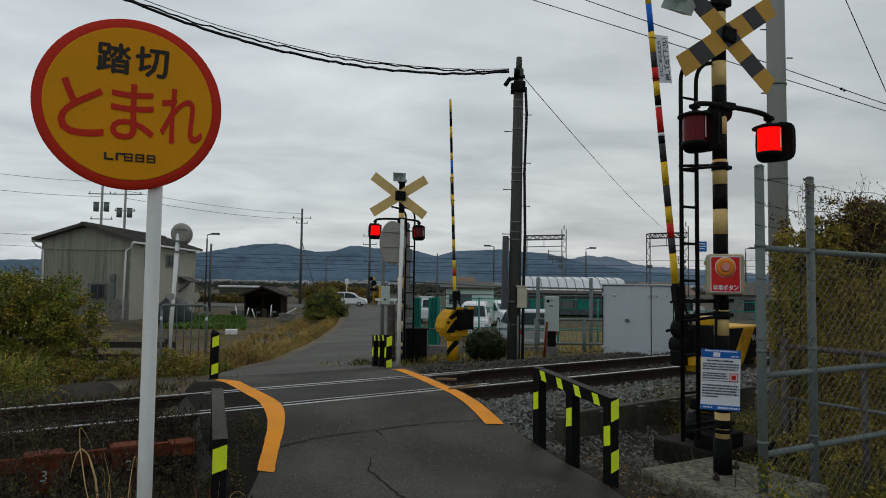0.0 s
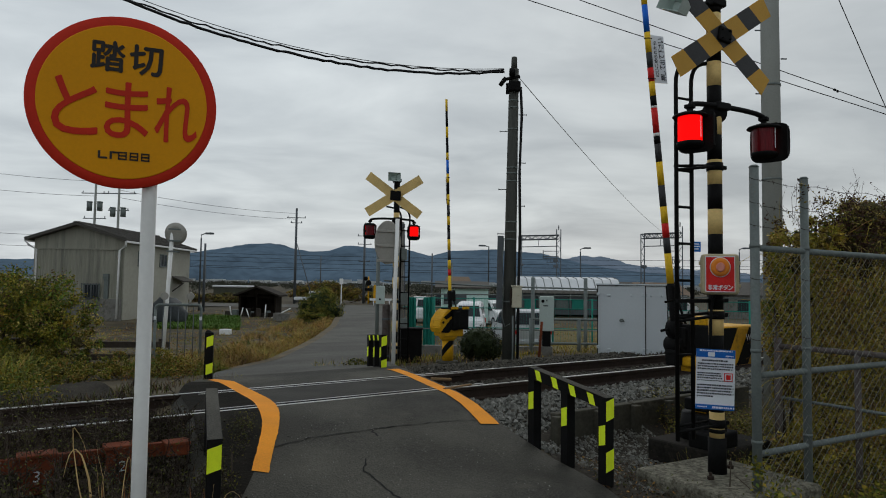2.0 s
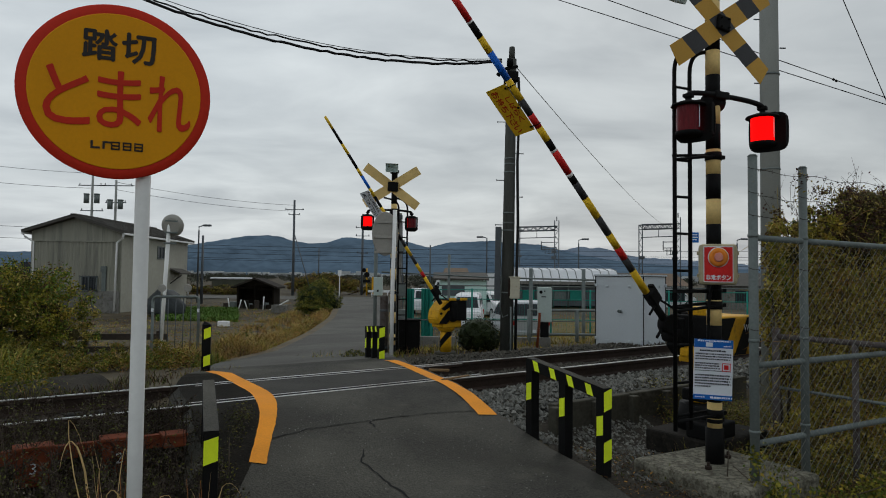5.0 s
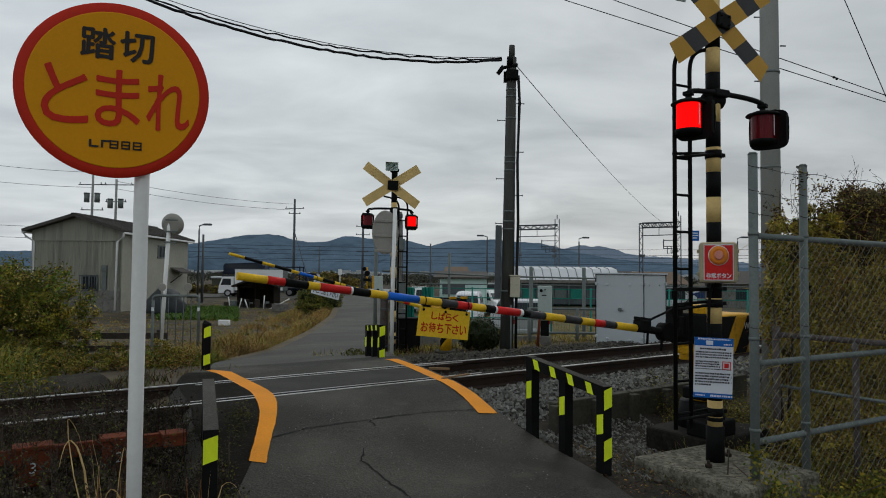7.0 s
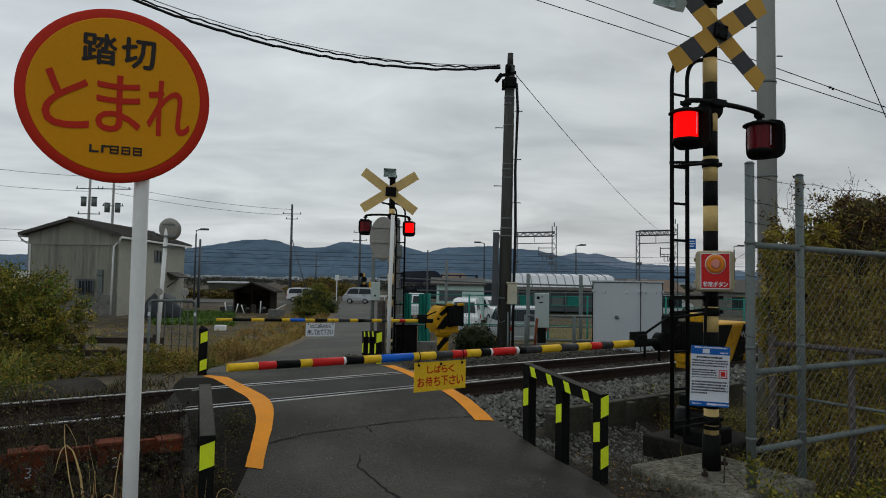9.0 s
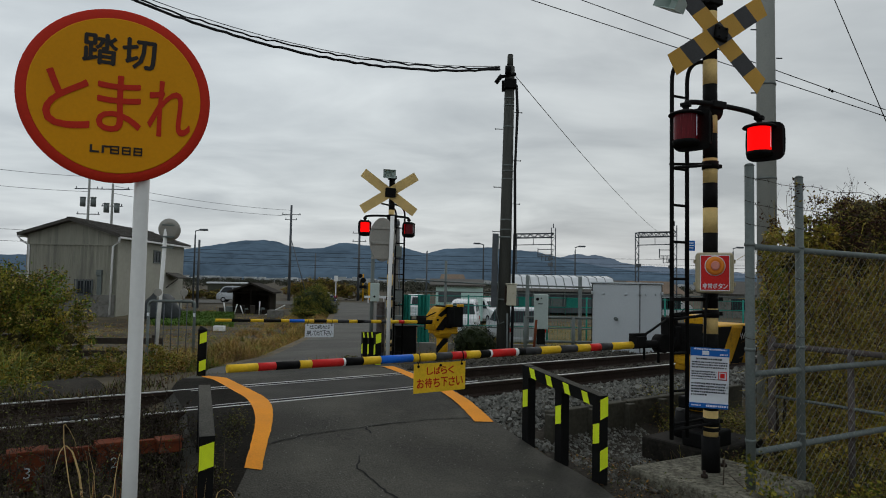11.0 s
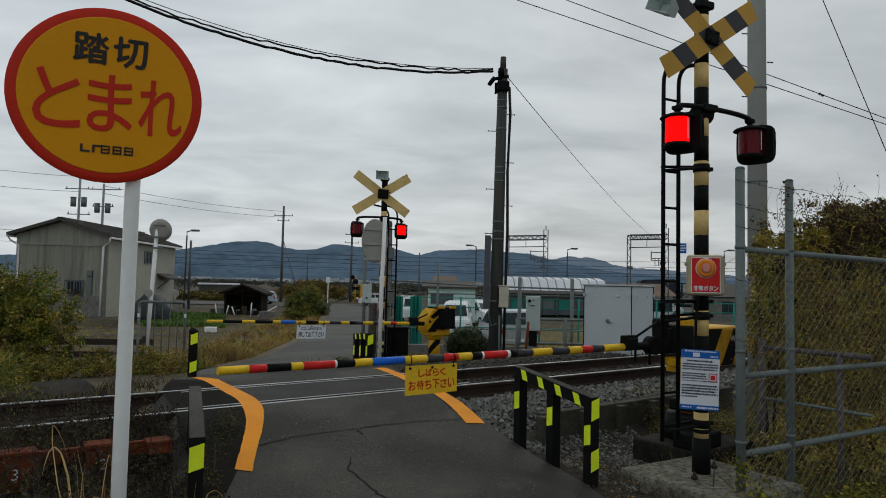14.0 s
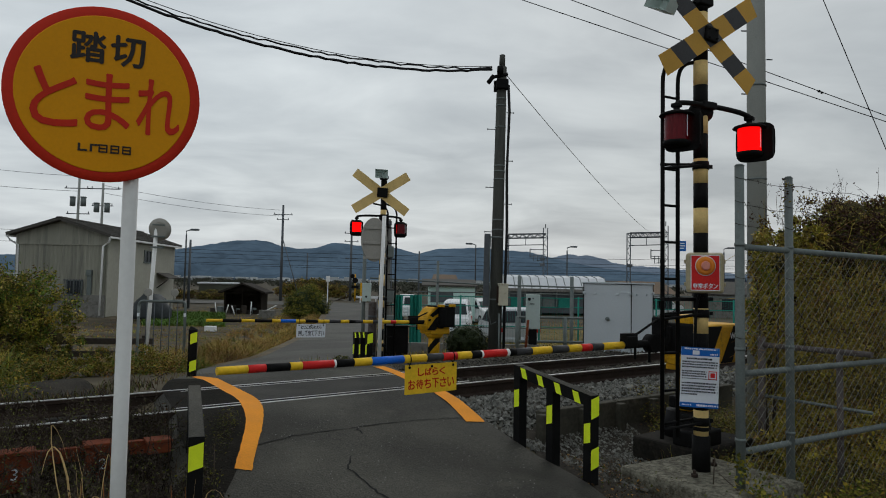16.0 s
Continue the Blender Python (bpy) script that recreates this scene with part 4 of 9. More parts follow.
def crossing_signal(m, base_z, x_z, lamp_z, label, front=True):
    """Local axes: x along the lamps' arm, -y towards the traffic. Heights are absolute in z."""
    base = thing("crossing_signal", m, label, "crossing signal", "level crossing signals")
    # post in black and yellow bands
    z, i = base_z, 0
    bm = bmesh.new()
    rod(bm, (0, 0, base_z), (0, 0, base_z + 0.28), 0.072, 0.070, 24)
    part("post_sleeve", bm, BLACK, base, "black base sleeve")
    z = base_z + 0.28
    top = x_z + 0.33
    while z < top:
        h = min(0.205, top - z)
        bm = bmesh.new()
        rod(bm, (0, 0, z), (0, 0, z + h), 0.0575, 0.0575, 24)
        part("post_band", bm, PALE_YELLOW if i % 2 == 0 else BLACK, base, "faded yellow band" if i % 2 == 0 else "black band")
        z += h
        i += 1
    bm = bmesh.new()
    rod(bm, (0, 0, top), (0, 0, top + 0.03), 0.064, 0.05, 24)
    part("post_cap", bm, BLACK, base)
    # crossbuck: each board of coloured lengths
    for ang in (33.5, -35.5):
        rot = pose(-0.01 if front else -0.07, -0.095 - (0.014 if ang > 0 else 0.0), x_z, 0, -ang, 0)
        n = 7
        L = 1.235 / n
        board = None
        for k in range(n):
            bm = bmesh.new()
            dx = -1.235 / 2 + L * (k + 0.5)
            c = 0.03 if ang > 0 else -0.03
            vs = slab(bm, [(dx - L / 2 + c, -0.088), (dx + L / 2 + c, -0.088), (dx + L / 2 - c, 0.088), (dx - L / 2 - c, 0.088)] if 0 < k < n - 1 else
                      [(dx - L / 2 + (c if k else 0), -0.088), (dx + L / 2 + (c if k < n - 1 else 0), -0.088), (dx + L / 2 - (c if k < n - 1 else 0), 0.088), (dx - L / 2 - (c if k else 0), 0.088)], -0.002, 0.002)
            turn(bm, vs, pose(0, 0, 0, 90))
            striped = front
            col = (GOLD if k % 2 == 0 else GREYBAND) if striped else PALE_YELLOW
            if board is None:
                board = part("crossbuck_board", bm, col, base, "crossbuck board, gold and black")
                board.matrix_basis = rot
            else:
                ob = part("stripe", bm, col, board)
    bm = bmesh.new()
    y = -0.125
    vs = box(bm, (-0.01 if front else -0.05, y, x_z), (0.135, 0.03, 0.12) if front else (0.2, 0.03, 0.18), rot=Matrix.Rotation(radians(8 if front else 2), 3, "Y"), bevel=0.01)
    for dx, dz in ((-0.04, 0.035), (0.04, 0.035), (-0.04, -0.035), (0.04, -0.035)):
        rod(bm, (dx + (-0.01 if front else 0.03), y, x_z + dz), (dx + (-0.01 if front else 0.03), y - 0.03, x_z + dz), 0.008, seg=8)
    box(bm, (0.0, -0.03, x_z), (0.12, 0.10, 0.09), bevel=0.01)
    part("crossbuck_clamp", bm, BLACK, base, "black clamp plate with bolts")
    # loudspeaker
    bm = bmesh.new()
    sx = -0.48 if front else -0.1
    rot = pose(sx, -0.10, x_z + (0.15 if front else 0.335), -4 if front else 0, 26 if front else 0, -74 if front else 0) @ Matrix.Scale(0.85 if front else 1.0, 4)
    v = []
    for y, w, h in ((-0.16, 0.24, 0.16), (0.02, 0.15, 0.11), (0.10, 0.10, 0.09)):
        v.append([bm.verts.new((a * w / 2, y, b * h / 2)) for a, b in ((-1, -1), (1, -1), (1, 1), (-1, 1))])
    for a, b in zip(v, v[1:]):
        for k in range(4):
            bm.faces.new((a[k], a[(k + 1) % 4], b[(k + 1) % 4], b[k]))
    bm.faces.new(v[-1][::-1])
    inner = [bm.verts.new((a * 0.05, -0.02, b * 0.035)) for a, b in ((-1, -1), (1, -1), (1, 1), (-1, 1))]
    for k in range(4):
        bm.faces.new((v[0][(k + 1) % 4], v[0][k], inner[k], inner[(k + 1) % 4]))
    bm.faces.new(inner[::-1])
    ob = part("loudspeaker", bm, BOX_GREEN, base, "pale grey horn loudspeaker")
    ob.matrix_basis = rot
    bm = bmesh.new()
    rod(bm, (0, 0, x_z + 0.30), (sx, -0.03, x_z + (0.24 if front else 0.33)), 0.016)
    box(bm, (0, 0, x_z + 0.30), (0.15, 0.15, 0.06), bevel=0.01)
    part("speaker_bracket", bm, BLACK, base)
    # arm and lamps
    lx0, lx1 = -0.352, 0.485
    if not front:
        lx0, lx1 = -0.515, 0.325
    bm = bmesh.new()
    zt = lamp_z + 0.22
    tube(bm, arc([(lx0, -0.08, lamp_z + 0.15), (lx0, -0.08, zt), (lx1, -0.08, zt), (lx1, -0.08, lamp_z + 0.15)], 8), 0.021, 12)
    box(bm, (0, -0.04, zt), (0.15, 0.14, 0.06), bevel=0.01)
    rod(bm, (-0.075, 0, zt - 0.04), (0.075, 0, zt - 0.04), 0.068, seg=16)
    part("lamp_arm", bm, BLACK, base, "black pipe arm")
    lamp(base, lx0, lamp_z, -0.08, -66 if front else 6)
    lamp(base, lx1, lamp_z, -0.08, -66 if front else 6)
    # ladder
    side = -1 if front else 1
    xa, xb = (-0.37, -0.205) if front else (0.11, 0.28)
    ya = 0.05 if front else 0.1
    zb, zt = base_z + (0.27 if front else 0.16), x_z - 0.32
    for k, x in enumerate((xa, xb)):
        bm = bmesh.new()
        tube(bm, [(x, ya, zb)] + [Vector(p) for p in arc([(x, ya, zt - 0.2), (x, ya, zt + 0.08 + 0.01 * k), (x - 0.30 * side if not front else x + 0.22, ya - 0.02, zt + 0.13 + 0.01 * k)], 7)], 0.017, 10)
        part("ladder_rail", bm, BLACK, base, "black ladder rail")
    z = zb + 0.08
    while z < zt - 0.05:
        bm = bmesh.new()
        rod(bm, (xa, ya, z), (xb, ya, z), 0.011, seg=8)
        part("rung", bm, BLACK, base)
        z += 0.297
    for zz in (lamp_z - 0.28, base_z + 0.38, base_z + 1.25):
        bm = bmesh.new()
        rod(bm, (xa, ya + 0.02, zz), (0.0, 0.03, zz + 0.03), 0.012, seg=8)
        rod(bm, (xa, ya - 0.02, zz - 0.035), (0.0, -0.05, zz + 0.012), 0.012, seg=8)
        rod(bm, (0, 0, zz - 0.02), (0, 0, zz + 0.045), 0.066, seg=20)
        box(bm, (0.085, 0, zz + 0.012), (0.05, 0.05, 0.03))
        part("ladder_bracket", bm, BLACK, base)
    return base


SIGNAL_YAW = 24.5


def near_signal():
    m = pose(2.27, 5.36, 0, 0, 0, SIGNAL_YAW)
    base = crossing_signal(m, -0.3, 3.245, 2.445, "black and yellow crossing signal with crossbuck, lamps and ladder")
    # cable that loops down the post
    bm = bmesh.new()
    tube(bm, arc([(-0.05, -0.03, 1.12), (-0.10, -0.04, 1.02), (-0.11, -0.04, 0.7), (-0.06, 0.0, 0.55)], 5), 0.012, 8)
    part("cable", bm, BLACK_MATT, base)
    bm = bmesh.new()
    rod(bm, (0, 0, 1.065), (0, 0, 1.095), 0.064, seg=20)
    box(bm, (0.09, 0, 1.08), (0.06, 0.04, 0.03)); box(bm, (-0.22, 0.02, 1.075), (0.36, 0.03, 0.03))
    part("clamp", bm, BLACK, base)
    bm = bmesh.new()
    rod(bm, (0, 0, 0.02), (0, 0, 0.05), 0.064, seg=20)
    box(bm, (0.07, 0, 0.035), (0.04, 0.03, 0.03))
    part("clamp", bm, BLACK, base)
    # foundation
    slab_ = thing("signal_foundation", pose(2.30, 5.28, 0, 0, 0, 29), "rough weathered concrete foundation block with anchor bolts", "foundation")
    bm = bmesh.new()
    box(bm, (0, 0, -0.50), (0.95, 1.0, 0.40), bevel=0.03)
    part("block", bm, DAMP_CONC, slab_)
    rnd = random.Random(14)
    bm = bmesh.new()
    leaves(bm, [((-0.3, -0.35, -0.31), (0.2, 0.1, 0.02)), ((-0.38, 0.1, -0.31), (0.06, 0.25, 0.02)), ((0.3, -0.3, -0.3), (0.2, 0.15, 0.03))], 260, 0.012, rnd, 2, [3, 2], 0.1)
    part("moss", bm, [LEAF_DARK, LEAF_BROWN], slab_, "moss and leaf litter", kind="stuff")
    for dx, dy in ((-0.20, -0.02), (0.22, 0.12), (-0.05, -0.30), (0.15, -0.2)):
        bm = bmesh.new()
        rod(bm, (dx, dy, -0.31), (dx, dy, -0.245), 0.012, seg=8)
        rod(bm, (dx, dy, -0.30), (dx, dy, -0.275), 0.026, seg=6)
        part("anchor_bolt", bm, RAIL_SIDE, slab_, "rusty anchor bolt")
    # emergency button
    b = thing("emergency_button_box", pose(2.25, 5.24, 1.29, 0, 0, -19) @ Matrix.Diagonal((0.87, 1, 1, 1)), "beige emergency box with red panel and orange push button", "button box")
    bm = bmesh.new()
    box(bm, (0, 0, 0), (0.325, 0.13, 0.325), bevel=0.03)
    for dx in (-1, 1):
        for dz in (-0.09, 0.09):
            box(bm, (dx * 0.168, 0.0, dz), (0.02, 0.05, 0.03), bevel=0.005)
    part("case", bm, CREAM, b, "weathered beige plastic case", smooth=False)
    bm = bmesh.new()
    box(bm, (0.0, -0.066, 0.0), (0.242, 0.006, 0.275), bevel=0.002)
    part("red_panel", bm, RED, b, "red panel")
    bm = bmesh.new()
    for x, z, w, h in ((0, 0.1385, 0.25, 0.006), (0, -0.1385, 0.25, 0.006), (-0.122, 0, 0.006, 0.28), (0.122, 0, 0.006, 0.28)):
        box(bm, (x, -0.068, z), (w, 0.006, h))
    part("panel_border", bm, PAPER, b, "white border")
    bm = bmesh.new()
    lathe(bm, [(0.085, 0.0), (0.086, 0.012), (0.072, 0.03), (0.055, 0.034), (0.05, 0.03)], 32)
    turn(bm, bm.verts, pose(0.0, -0.068, 0.055, 90) @ Matrix.Diagonal((0.95, 0.86, 1, 1)))
    btn = part("button_ring", bm, ORANGE_LENS, b, "orange button collar")
    bm = bmesh.new()
    lathe(bm, [(0.088, 0.0), (0.093, 0.004), (0.088, 0.008)], 32)
    turn(bm, bm.verts, pose(0.0, -0.068, 0.055, 90) @ Matrix.Diagonal((0.95, 0.86, 1, 1)))
    part("button_edge", bm, PAPER, b)
    bm = bmesh.new()
    lathe(bm, [(0.036, 0.0), (0.036, 0.05), (0.03, 0.058)], 28)
    turn(bm, bm.verts, pose(0.0, -0.068, 0.055, 90))
    part("push_button", bm, PINK, b, "pale red push button")
    for ch, x in zip("非常ボタン", np.linspace(-0.086, 0.086, 5)):
        src = words(ch, 0.040, 0.037)
        bm = bmesh.new()
        for o in ((0, 0), (0.0018, 0), (0, 0.0018)):
            join(bm, src.copy(), Matrix.Translation((o[0], o[1], 0.0002 * (o[0] + 2 * o[1]) / 0.0018)))
        src.free()
        ob = part("letter", bm, PAPER, b)
        ob.matrix_basis = pose(x, -0.0715, -0.105, 90)
    # notice below it
    p = thing("notice_board", pose(2.216, 5.26, 0.455, 0, 1.6, -12) @ Matrix.Diagonal((0.93, 1, 1, 1)), "white and blue safety notice fixed to the post", "notice")
    bm = bmesh.new()
    box(bm, (0, 0, 0), (0.315, 0.005, 0.475), bevel=0.0015)
    part("board", bm, PAPER, p)
    for z, h in ((0.205, 0.066), (-0.219, 0.038)):
        bm = bmesh.new()
        box(bm, (0, -0.004, z), (0.3145, 0.003, h))
        part("blue_band", bm, SIGN_BLUE, p, "blue printed band")
    rnd = random.Random(11)

    def bars(z, h, x0, x1, m_, name="print_line", y=-0.0045):
        bm = bmesh.new()
        x = x0
        while x < x1:
            w = rnd.uniform(0.008, 0.02)
            box(bm, (x + w / 2, y, z + rnd.uniform(-0.001, 0.001)), (min(w, x1 - x), 0.002, h * rnd.uniform(0.75, 1.05)))
            x += w + rnd.uniform(0.002, 0.006)
        part(name, bm, m_, p)
    for z, h, x0, x1 in ((0.148, 0.014, -0.11, 0.10), (0.122, 0.012, -0.145, 0.14), (0.102, 0.012, -0.145, 0.14), (0.082, 0.012, -0.145, 0.13), (0.048, 0.011, -0.145, 0.05),
                         (0.029, 0.011, -0.145, 0.05), (0.010, 0.011, -0.145, 0.05), (-0.010, 0.007, -0.145, 0.14), (-0.046, 0.013, -0.145, 0.14), (-0.068, 0.013, -0.145, 0.14), (-0.090, 0.013, -0.145, 0.13), (-0.112, 0.013, -0.145, 0.14), (-0.134, 0.012, -0.145, -0.02)):
        bars(z, h, x0, x1, INK)
    bars(0.226, 0.012, -0.13, 0.13, PAPER, y=-0.0065)
    bars(0.188, 0.012, 0.08, 0.14, PAPER, y=-0.0065)
    bars(-0.219, 0.016, -0.02, 0.15, PAPER, y=-0.0065)
    bars(-0.219, 0.010, -0.14, -0.07, PAPER, y=-0.0065)
    bm = bmesh.new()
    box(bm, (-0.035, -0.0065, 0.197), (0.055, 0.002, 0.034)); box(bm, (0.118, -0.0045, -0.15), (0.045, 0.002, 0.018))
    part("mark", bm, [PAPER], p)
    bm = bmesh.new()
    for x, z, w, h in ((0.105, 0.052, 0.068, 0.006), (0.105, -0.008 + 0.0, 0.068, 0.006), (0.074, 0.022, 0.006, 0.066), (0.136, 0.022, 0.006, 0.066), (0.105, 0.022, 0.036, 0.036)):
        box(bm, (x, -0.0045, z), (w, 0.002, h))
    part("seal", bm, RED, p, "red square printed mark")


# ---- barrier machines with their booms ----
BOOMS, PLATES = [], []


def boom_parts(parent, length, radius, bands, near):
    """The boom points along -x from its pivot. bands: (material, length) from the tip."""
    holder = part("boom", boom_root(), BLACK_MATT, parent, "black boom holder with clamp and stay")
    x = -length
    r_tip, r_root = radius * 0.66, radius * 0.98
    for m_, w in bands:
        bm = bmesh.new()
        f0, f1 = (x + length) / length, (x + w + length) / length
        rod(bm, (x, 0, 0), (x + w, 0, 0), r_tip + (r_root - r_tip) * f0, r_tip + (r_root - r_tip) * f1, 16)
        ob = part("boom_band", bm, m_, holder)
        x += w
    return holder


def boom_root():
    bm = bmesh.new()
    rod(bm, (-0.62, 0, 0), (0.05, 0, 0), 0.036, 0.04, 14)
    box(bm, (-0.52, 0, 0.03), (0.16, 0.10, 0.11), bevel=0.012)
    box(bm, (-0.52, 0, 0.095), (0.20, 0.06, 0.03), bevel=0.006)
    rod(bm, (-0.42, 0, 0.09), (-0.05, 0.0, 0.24), 0.012, seg=8)
    box(bm, (-0.02, 0, 0.14), (0.11, 0.14, 0.24), bevel=0.02)
    rod(bm, (-0.16, -0.05, 0), (-0.16, 0.05, 0), 0.09, seg=18)
    rod(bm, (0.0, -0.1, 0), (0.0, 0.1, 0), 0.075, seg=18)
    rod(bm, (-0.45, -0.02, -0.02), (-0.45, -0.02, -0.14), 0.012, seg=8)
    rod(bm, (-0.17, 0.02, -0.05), (-0.17, 0.02, -0.19), 0.014, seg=8)
    box(bm, (0.12, 0.0, -0.02), (0.16, 0.16, 0.16), bevel=0.02)
    return bm


def sign_plate(parent, w, h, front_lines, back_lines, front_m, back_m, ink_f, ink_b, name, label):
    """A plate that hangs below the boom (towards -z), its front towards -y."""
    bm = bmesh.new()
    box(bm, (0, 0, -h / 2 - 0.045), (w, 0.004, h), bevel=0.001)
    bm.faces.ensure_lookup_table()
    for f in bm.faces:
        f.material_index = 1 if f.normal.y > 0.5 else 0
    for x in (-w * 0.42, 0, w * 0.42):
        rod(bm, (x, -0.001, -0.065), (x, -0.008, -0.065), 0.010, seg=8, mi=2)
    for x in (-w * 0.42, w * 0.42):
        tube(bm, [(x + 0.034 * math.sin(a) * 0.25, 0.036 * math.sin(a), 0.036 * math.cos(a) - 0.005) for a in np.linspace(0, 2 * math.pi, 13)], 0.004, 6, mi=2)
        rod(bm, (x, 0, -0.035), (x, 0, -0.07), 0.004, seg=6, mi=2)
    for lines, sgn, mi in ((front_lines, 1, 3), (back_lines, -1, 4)):
        for text, zc, hh, ww in lines:
            for ch, cx in zip(text, (np.linspace(-0.5, 0.5, len(text)) * ww * (1 - 1 / len(text)))):
                src = words(ch, hh * (0.45 if ch in "、。" else 1), ww / len(text) * (0.35 if ch == "!" else 0.86))
                for o in ((0, 0), (0.003, 0), (0, 0.003)):
                    m_ = pose(sgn * (cx + o[0]), -sgn * (0.0036 + 0.0003 * (o[0] + 2 * o[1]) / 0.003), zc + o[1], 90, 0, 0 if sgn > 0 else 180)
                    join(bm, src.copy(), m_, mi)
                src.free()
    return part(name, bm, [front_m, back_m, BLACK, ink_f, ink_b], parent, label)


def near_barrier():
    px, py, pz = 2.383, 6.60, 0.689
    m = Matrix.Translation((px, py, pz)) @ TRACK
    base = thing("barrier_machine", m, "yellow and black barrier machine with striped boom", "barrier", "level crossing barriers")
    bm = bmesh.new()
    box(bm, (0.50, -0.15, -0.08), (0.86, 0.42, 0.40), bevel=0.035)
    part("case", bm, YELLOW, base, "yellow steel case with slanted black bands")
    for (a, b, c_, d) in (((0.08, -0.18), (0.16, 0.10), (0.52, 0.10), (0.34, -0.18)), ((0.50, -0.27), (0.74, 0.10), (0.92, 0.10), (0.70, -0.27))):
        bm = bmesh.new()
        pts = [a, b, c_, d]
        A = [bm.verts.new((x, -0.364, z)) for x, z in pts]
        B = [bm.verts.new((x, -0.355, z)) for x, z in pts]
        bm.faces.new(A); bm.faces.new(B[::-1])
        for i in range(4):
            bm.faces.new((A[i], B[i], B[(i + 1) % 4], A[(i + 1) % 4]))
        bmesh.ops.recalc_face_normals(bm, faces=bm.faces)
        part("black_stripe", bm, BLACK, base)
    bm = bmesh.new()
    box(bm, (0.08, -0.15, -0.02), (0.10, 0.44, 0.30), bevel=0.02)
    box(bm, (0.045, -0.02, 0.0), (0.12, 0.2, 0.2), bevel=0.02)
    part("gear_box", bm, BLACK_MATT, base, "black gear housing")
    bm = bmesh.new()
    box(bm, (0.16, -0.2, 0.17), (0.16, 0.18, 0.09), bevel=0.015)
    part("terminal_box", bm, YELLOW, base, "small yellow terminal box")
    bm = bmesh.new()
    box(bm, (0.25, -0.14, -0.50), (0.15, 0.16, 0.50), bevel=0.015)
    box(bm, (0.24, -0.15, -0.31), (0.30, 0.30, 0.06), bevel=0.01)
    part("pedestal", bm, YELLOW, base, "yellow steel pedestal")
    bm = bmesh.new()
    box(bm, (0.13, -0.22, -0.235), (0.26, 0.30, 0.09), bevel=0.02)
    part("case_foot", bm, YELLOW, base, "yellow lower edge of the case")
    bm = bmesh.new()
    box(bm, (0.38, -0.2, -0.52), (0.24, 0.24, 0.38), bevel=0.01)
    rod(bm, (0.24, -0.15, -1.0), (0.24, -0.15, -0.74), 0.24, 0.20, 20)
    box(bm, (-0.02, -0.42, -0.92), (0.42, 0.26, 0.15), bevel=0.02)
    box(bm, (0.05, -0.34, -0.80), (0.2, 0.16, 0.14), bevel=0.02)
    box(bm, (0.24, -0.15, -0.66), (0.26, 0.26, 0.12), bevel=0.02)
    part("pedestal_plate", bm, BLACK, base)
    src = words("WB1", 0.065)
    bm = bmesh.new()
    for o in ((0, 0), (0.003, 0)):
        join(bm, src.copy(), Matrix.Translation((o[0], 0, o[0] * 0.1)))
    src.free()
    ob = part("lettering", bm, PAPER, base, "white stencilled lettering")
    ob.matrix_basis = pose(0.745, -0.371, -0.0, 90)
    L = 4.452
    bands = [(YELLOW_BOOM, 0.188), (RED, 0.116), (BLACK, 0.16), (YELLOW_BOOM, 0.084), (RED, 0.228), (WHITE, 0.016), (BLACK, 0.136), (YELLOW_BOOM, 0.14), (BLUE, 0.268), (YELLOW_BOOM, 0.2), (GREYBAND, 0.152), (RED, 0.136), (YELLOW_BOOM, 0.14), (BLACK, 0.1), (WHITE, 0.02), (RED, 0.248), (WHITE, 0.032),
             (BLACK, 0.076), (GREYBAND, 0.18), (YELLOW_BOOM, 0.232), (GREYBAND, 0.212), (YELLOW_BOOM, 0.168), (RED, 0.144), (GREYBAND, 0.156)]
    used = sum(w for _, w in bands)
    bands.append((YELLOW_BOOM, L - 0.62 - used))
    boom = boom_parts(base, L, 0.038, bands, True)
    plate = sign_plate(boom, 0.475, 0.214, [("しばらく", -0.103, 0.054, 0.26), ("お待ち下さい", -0.190, 0.068, 0.43)], [("とじこめられたら", -0.10, 0.05, 0.36), ("押して出て下さい", -0.20, 0.085, 0.43)],
                       YELLOW_BOOM, PAPER, SIGN_RED, INK, "hanging_plate", "yellow plate with red lettering, white on its back")
    BOOMS.append(boom); PLATES.append(plate)
    # its foundation
    bm = bmesh.new()
    box(bm, (0.1, -0.2, -0.51), (0.95, 0.75, 0.42), bevel=0.025)
    single("barrier_foundation", bm, BLACK_CONC, TRACK @ pose(5.9, 3.98, 0), "near-black concrete foundation under the barrier machine", "foundation")


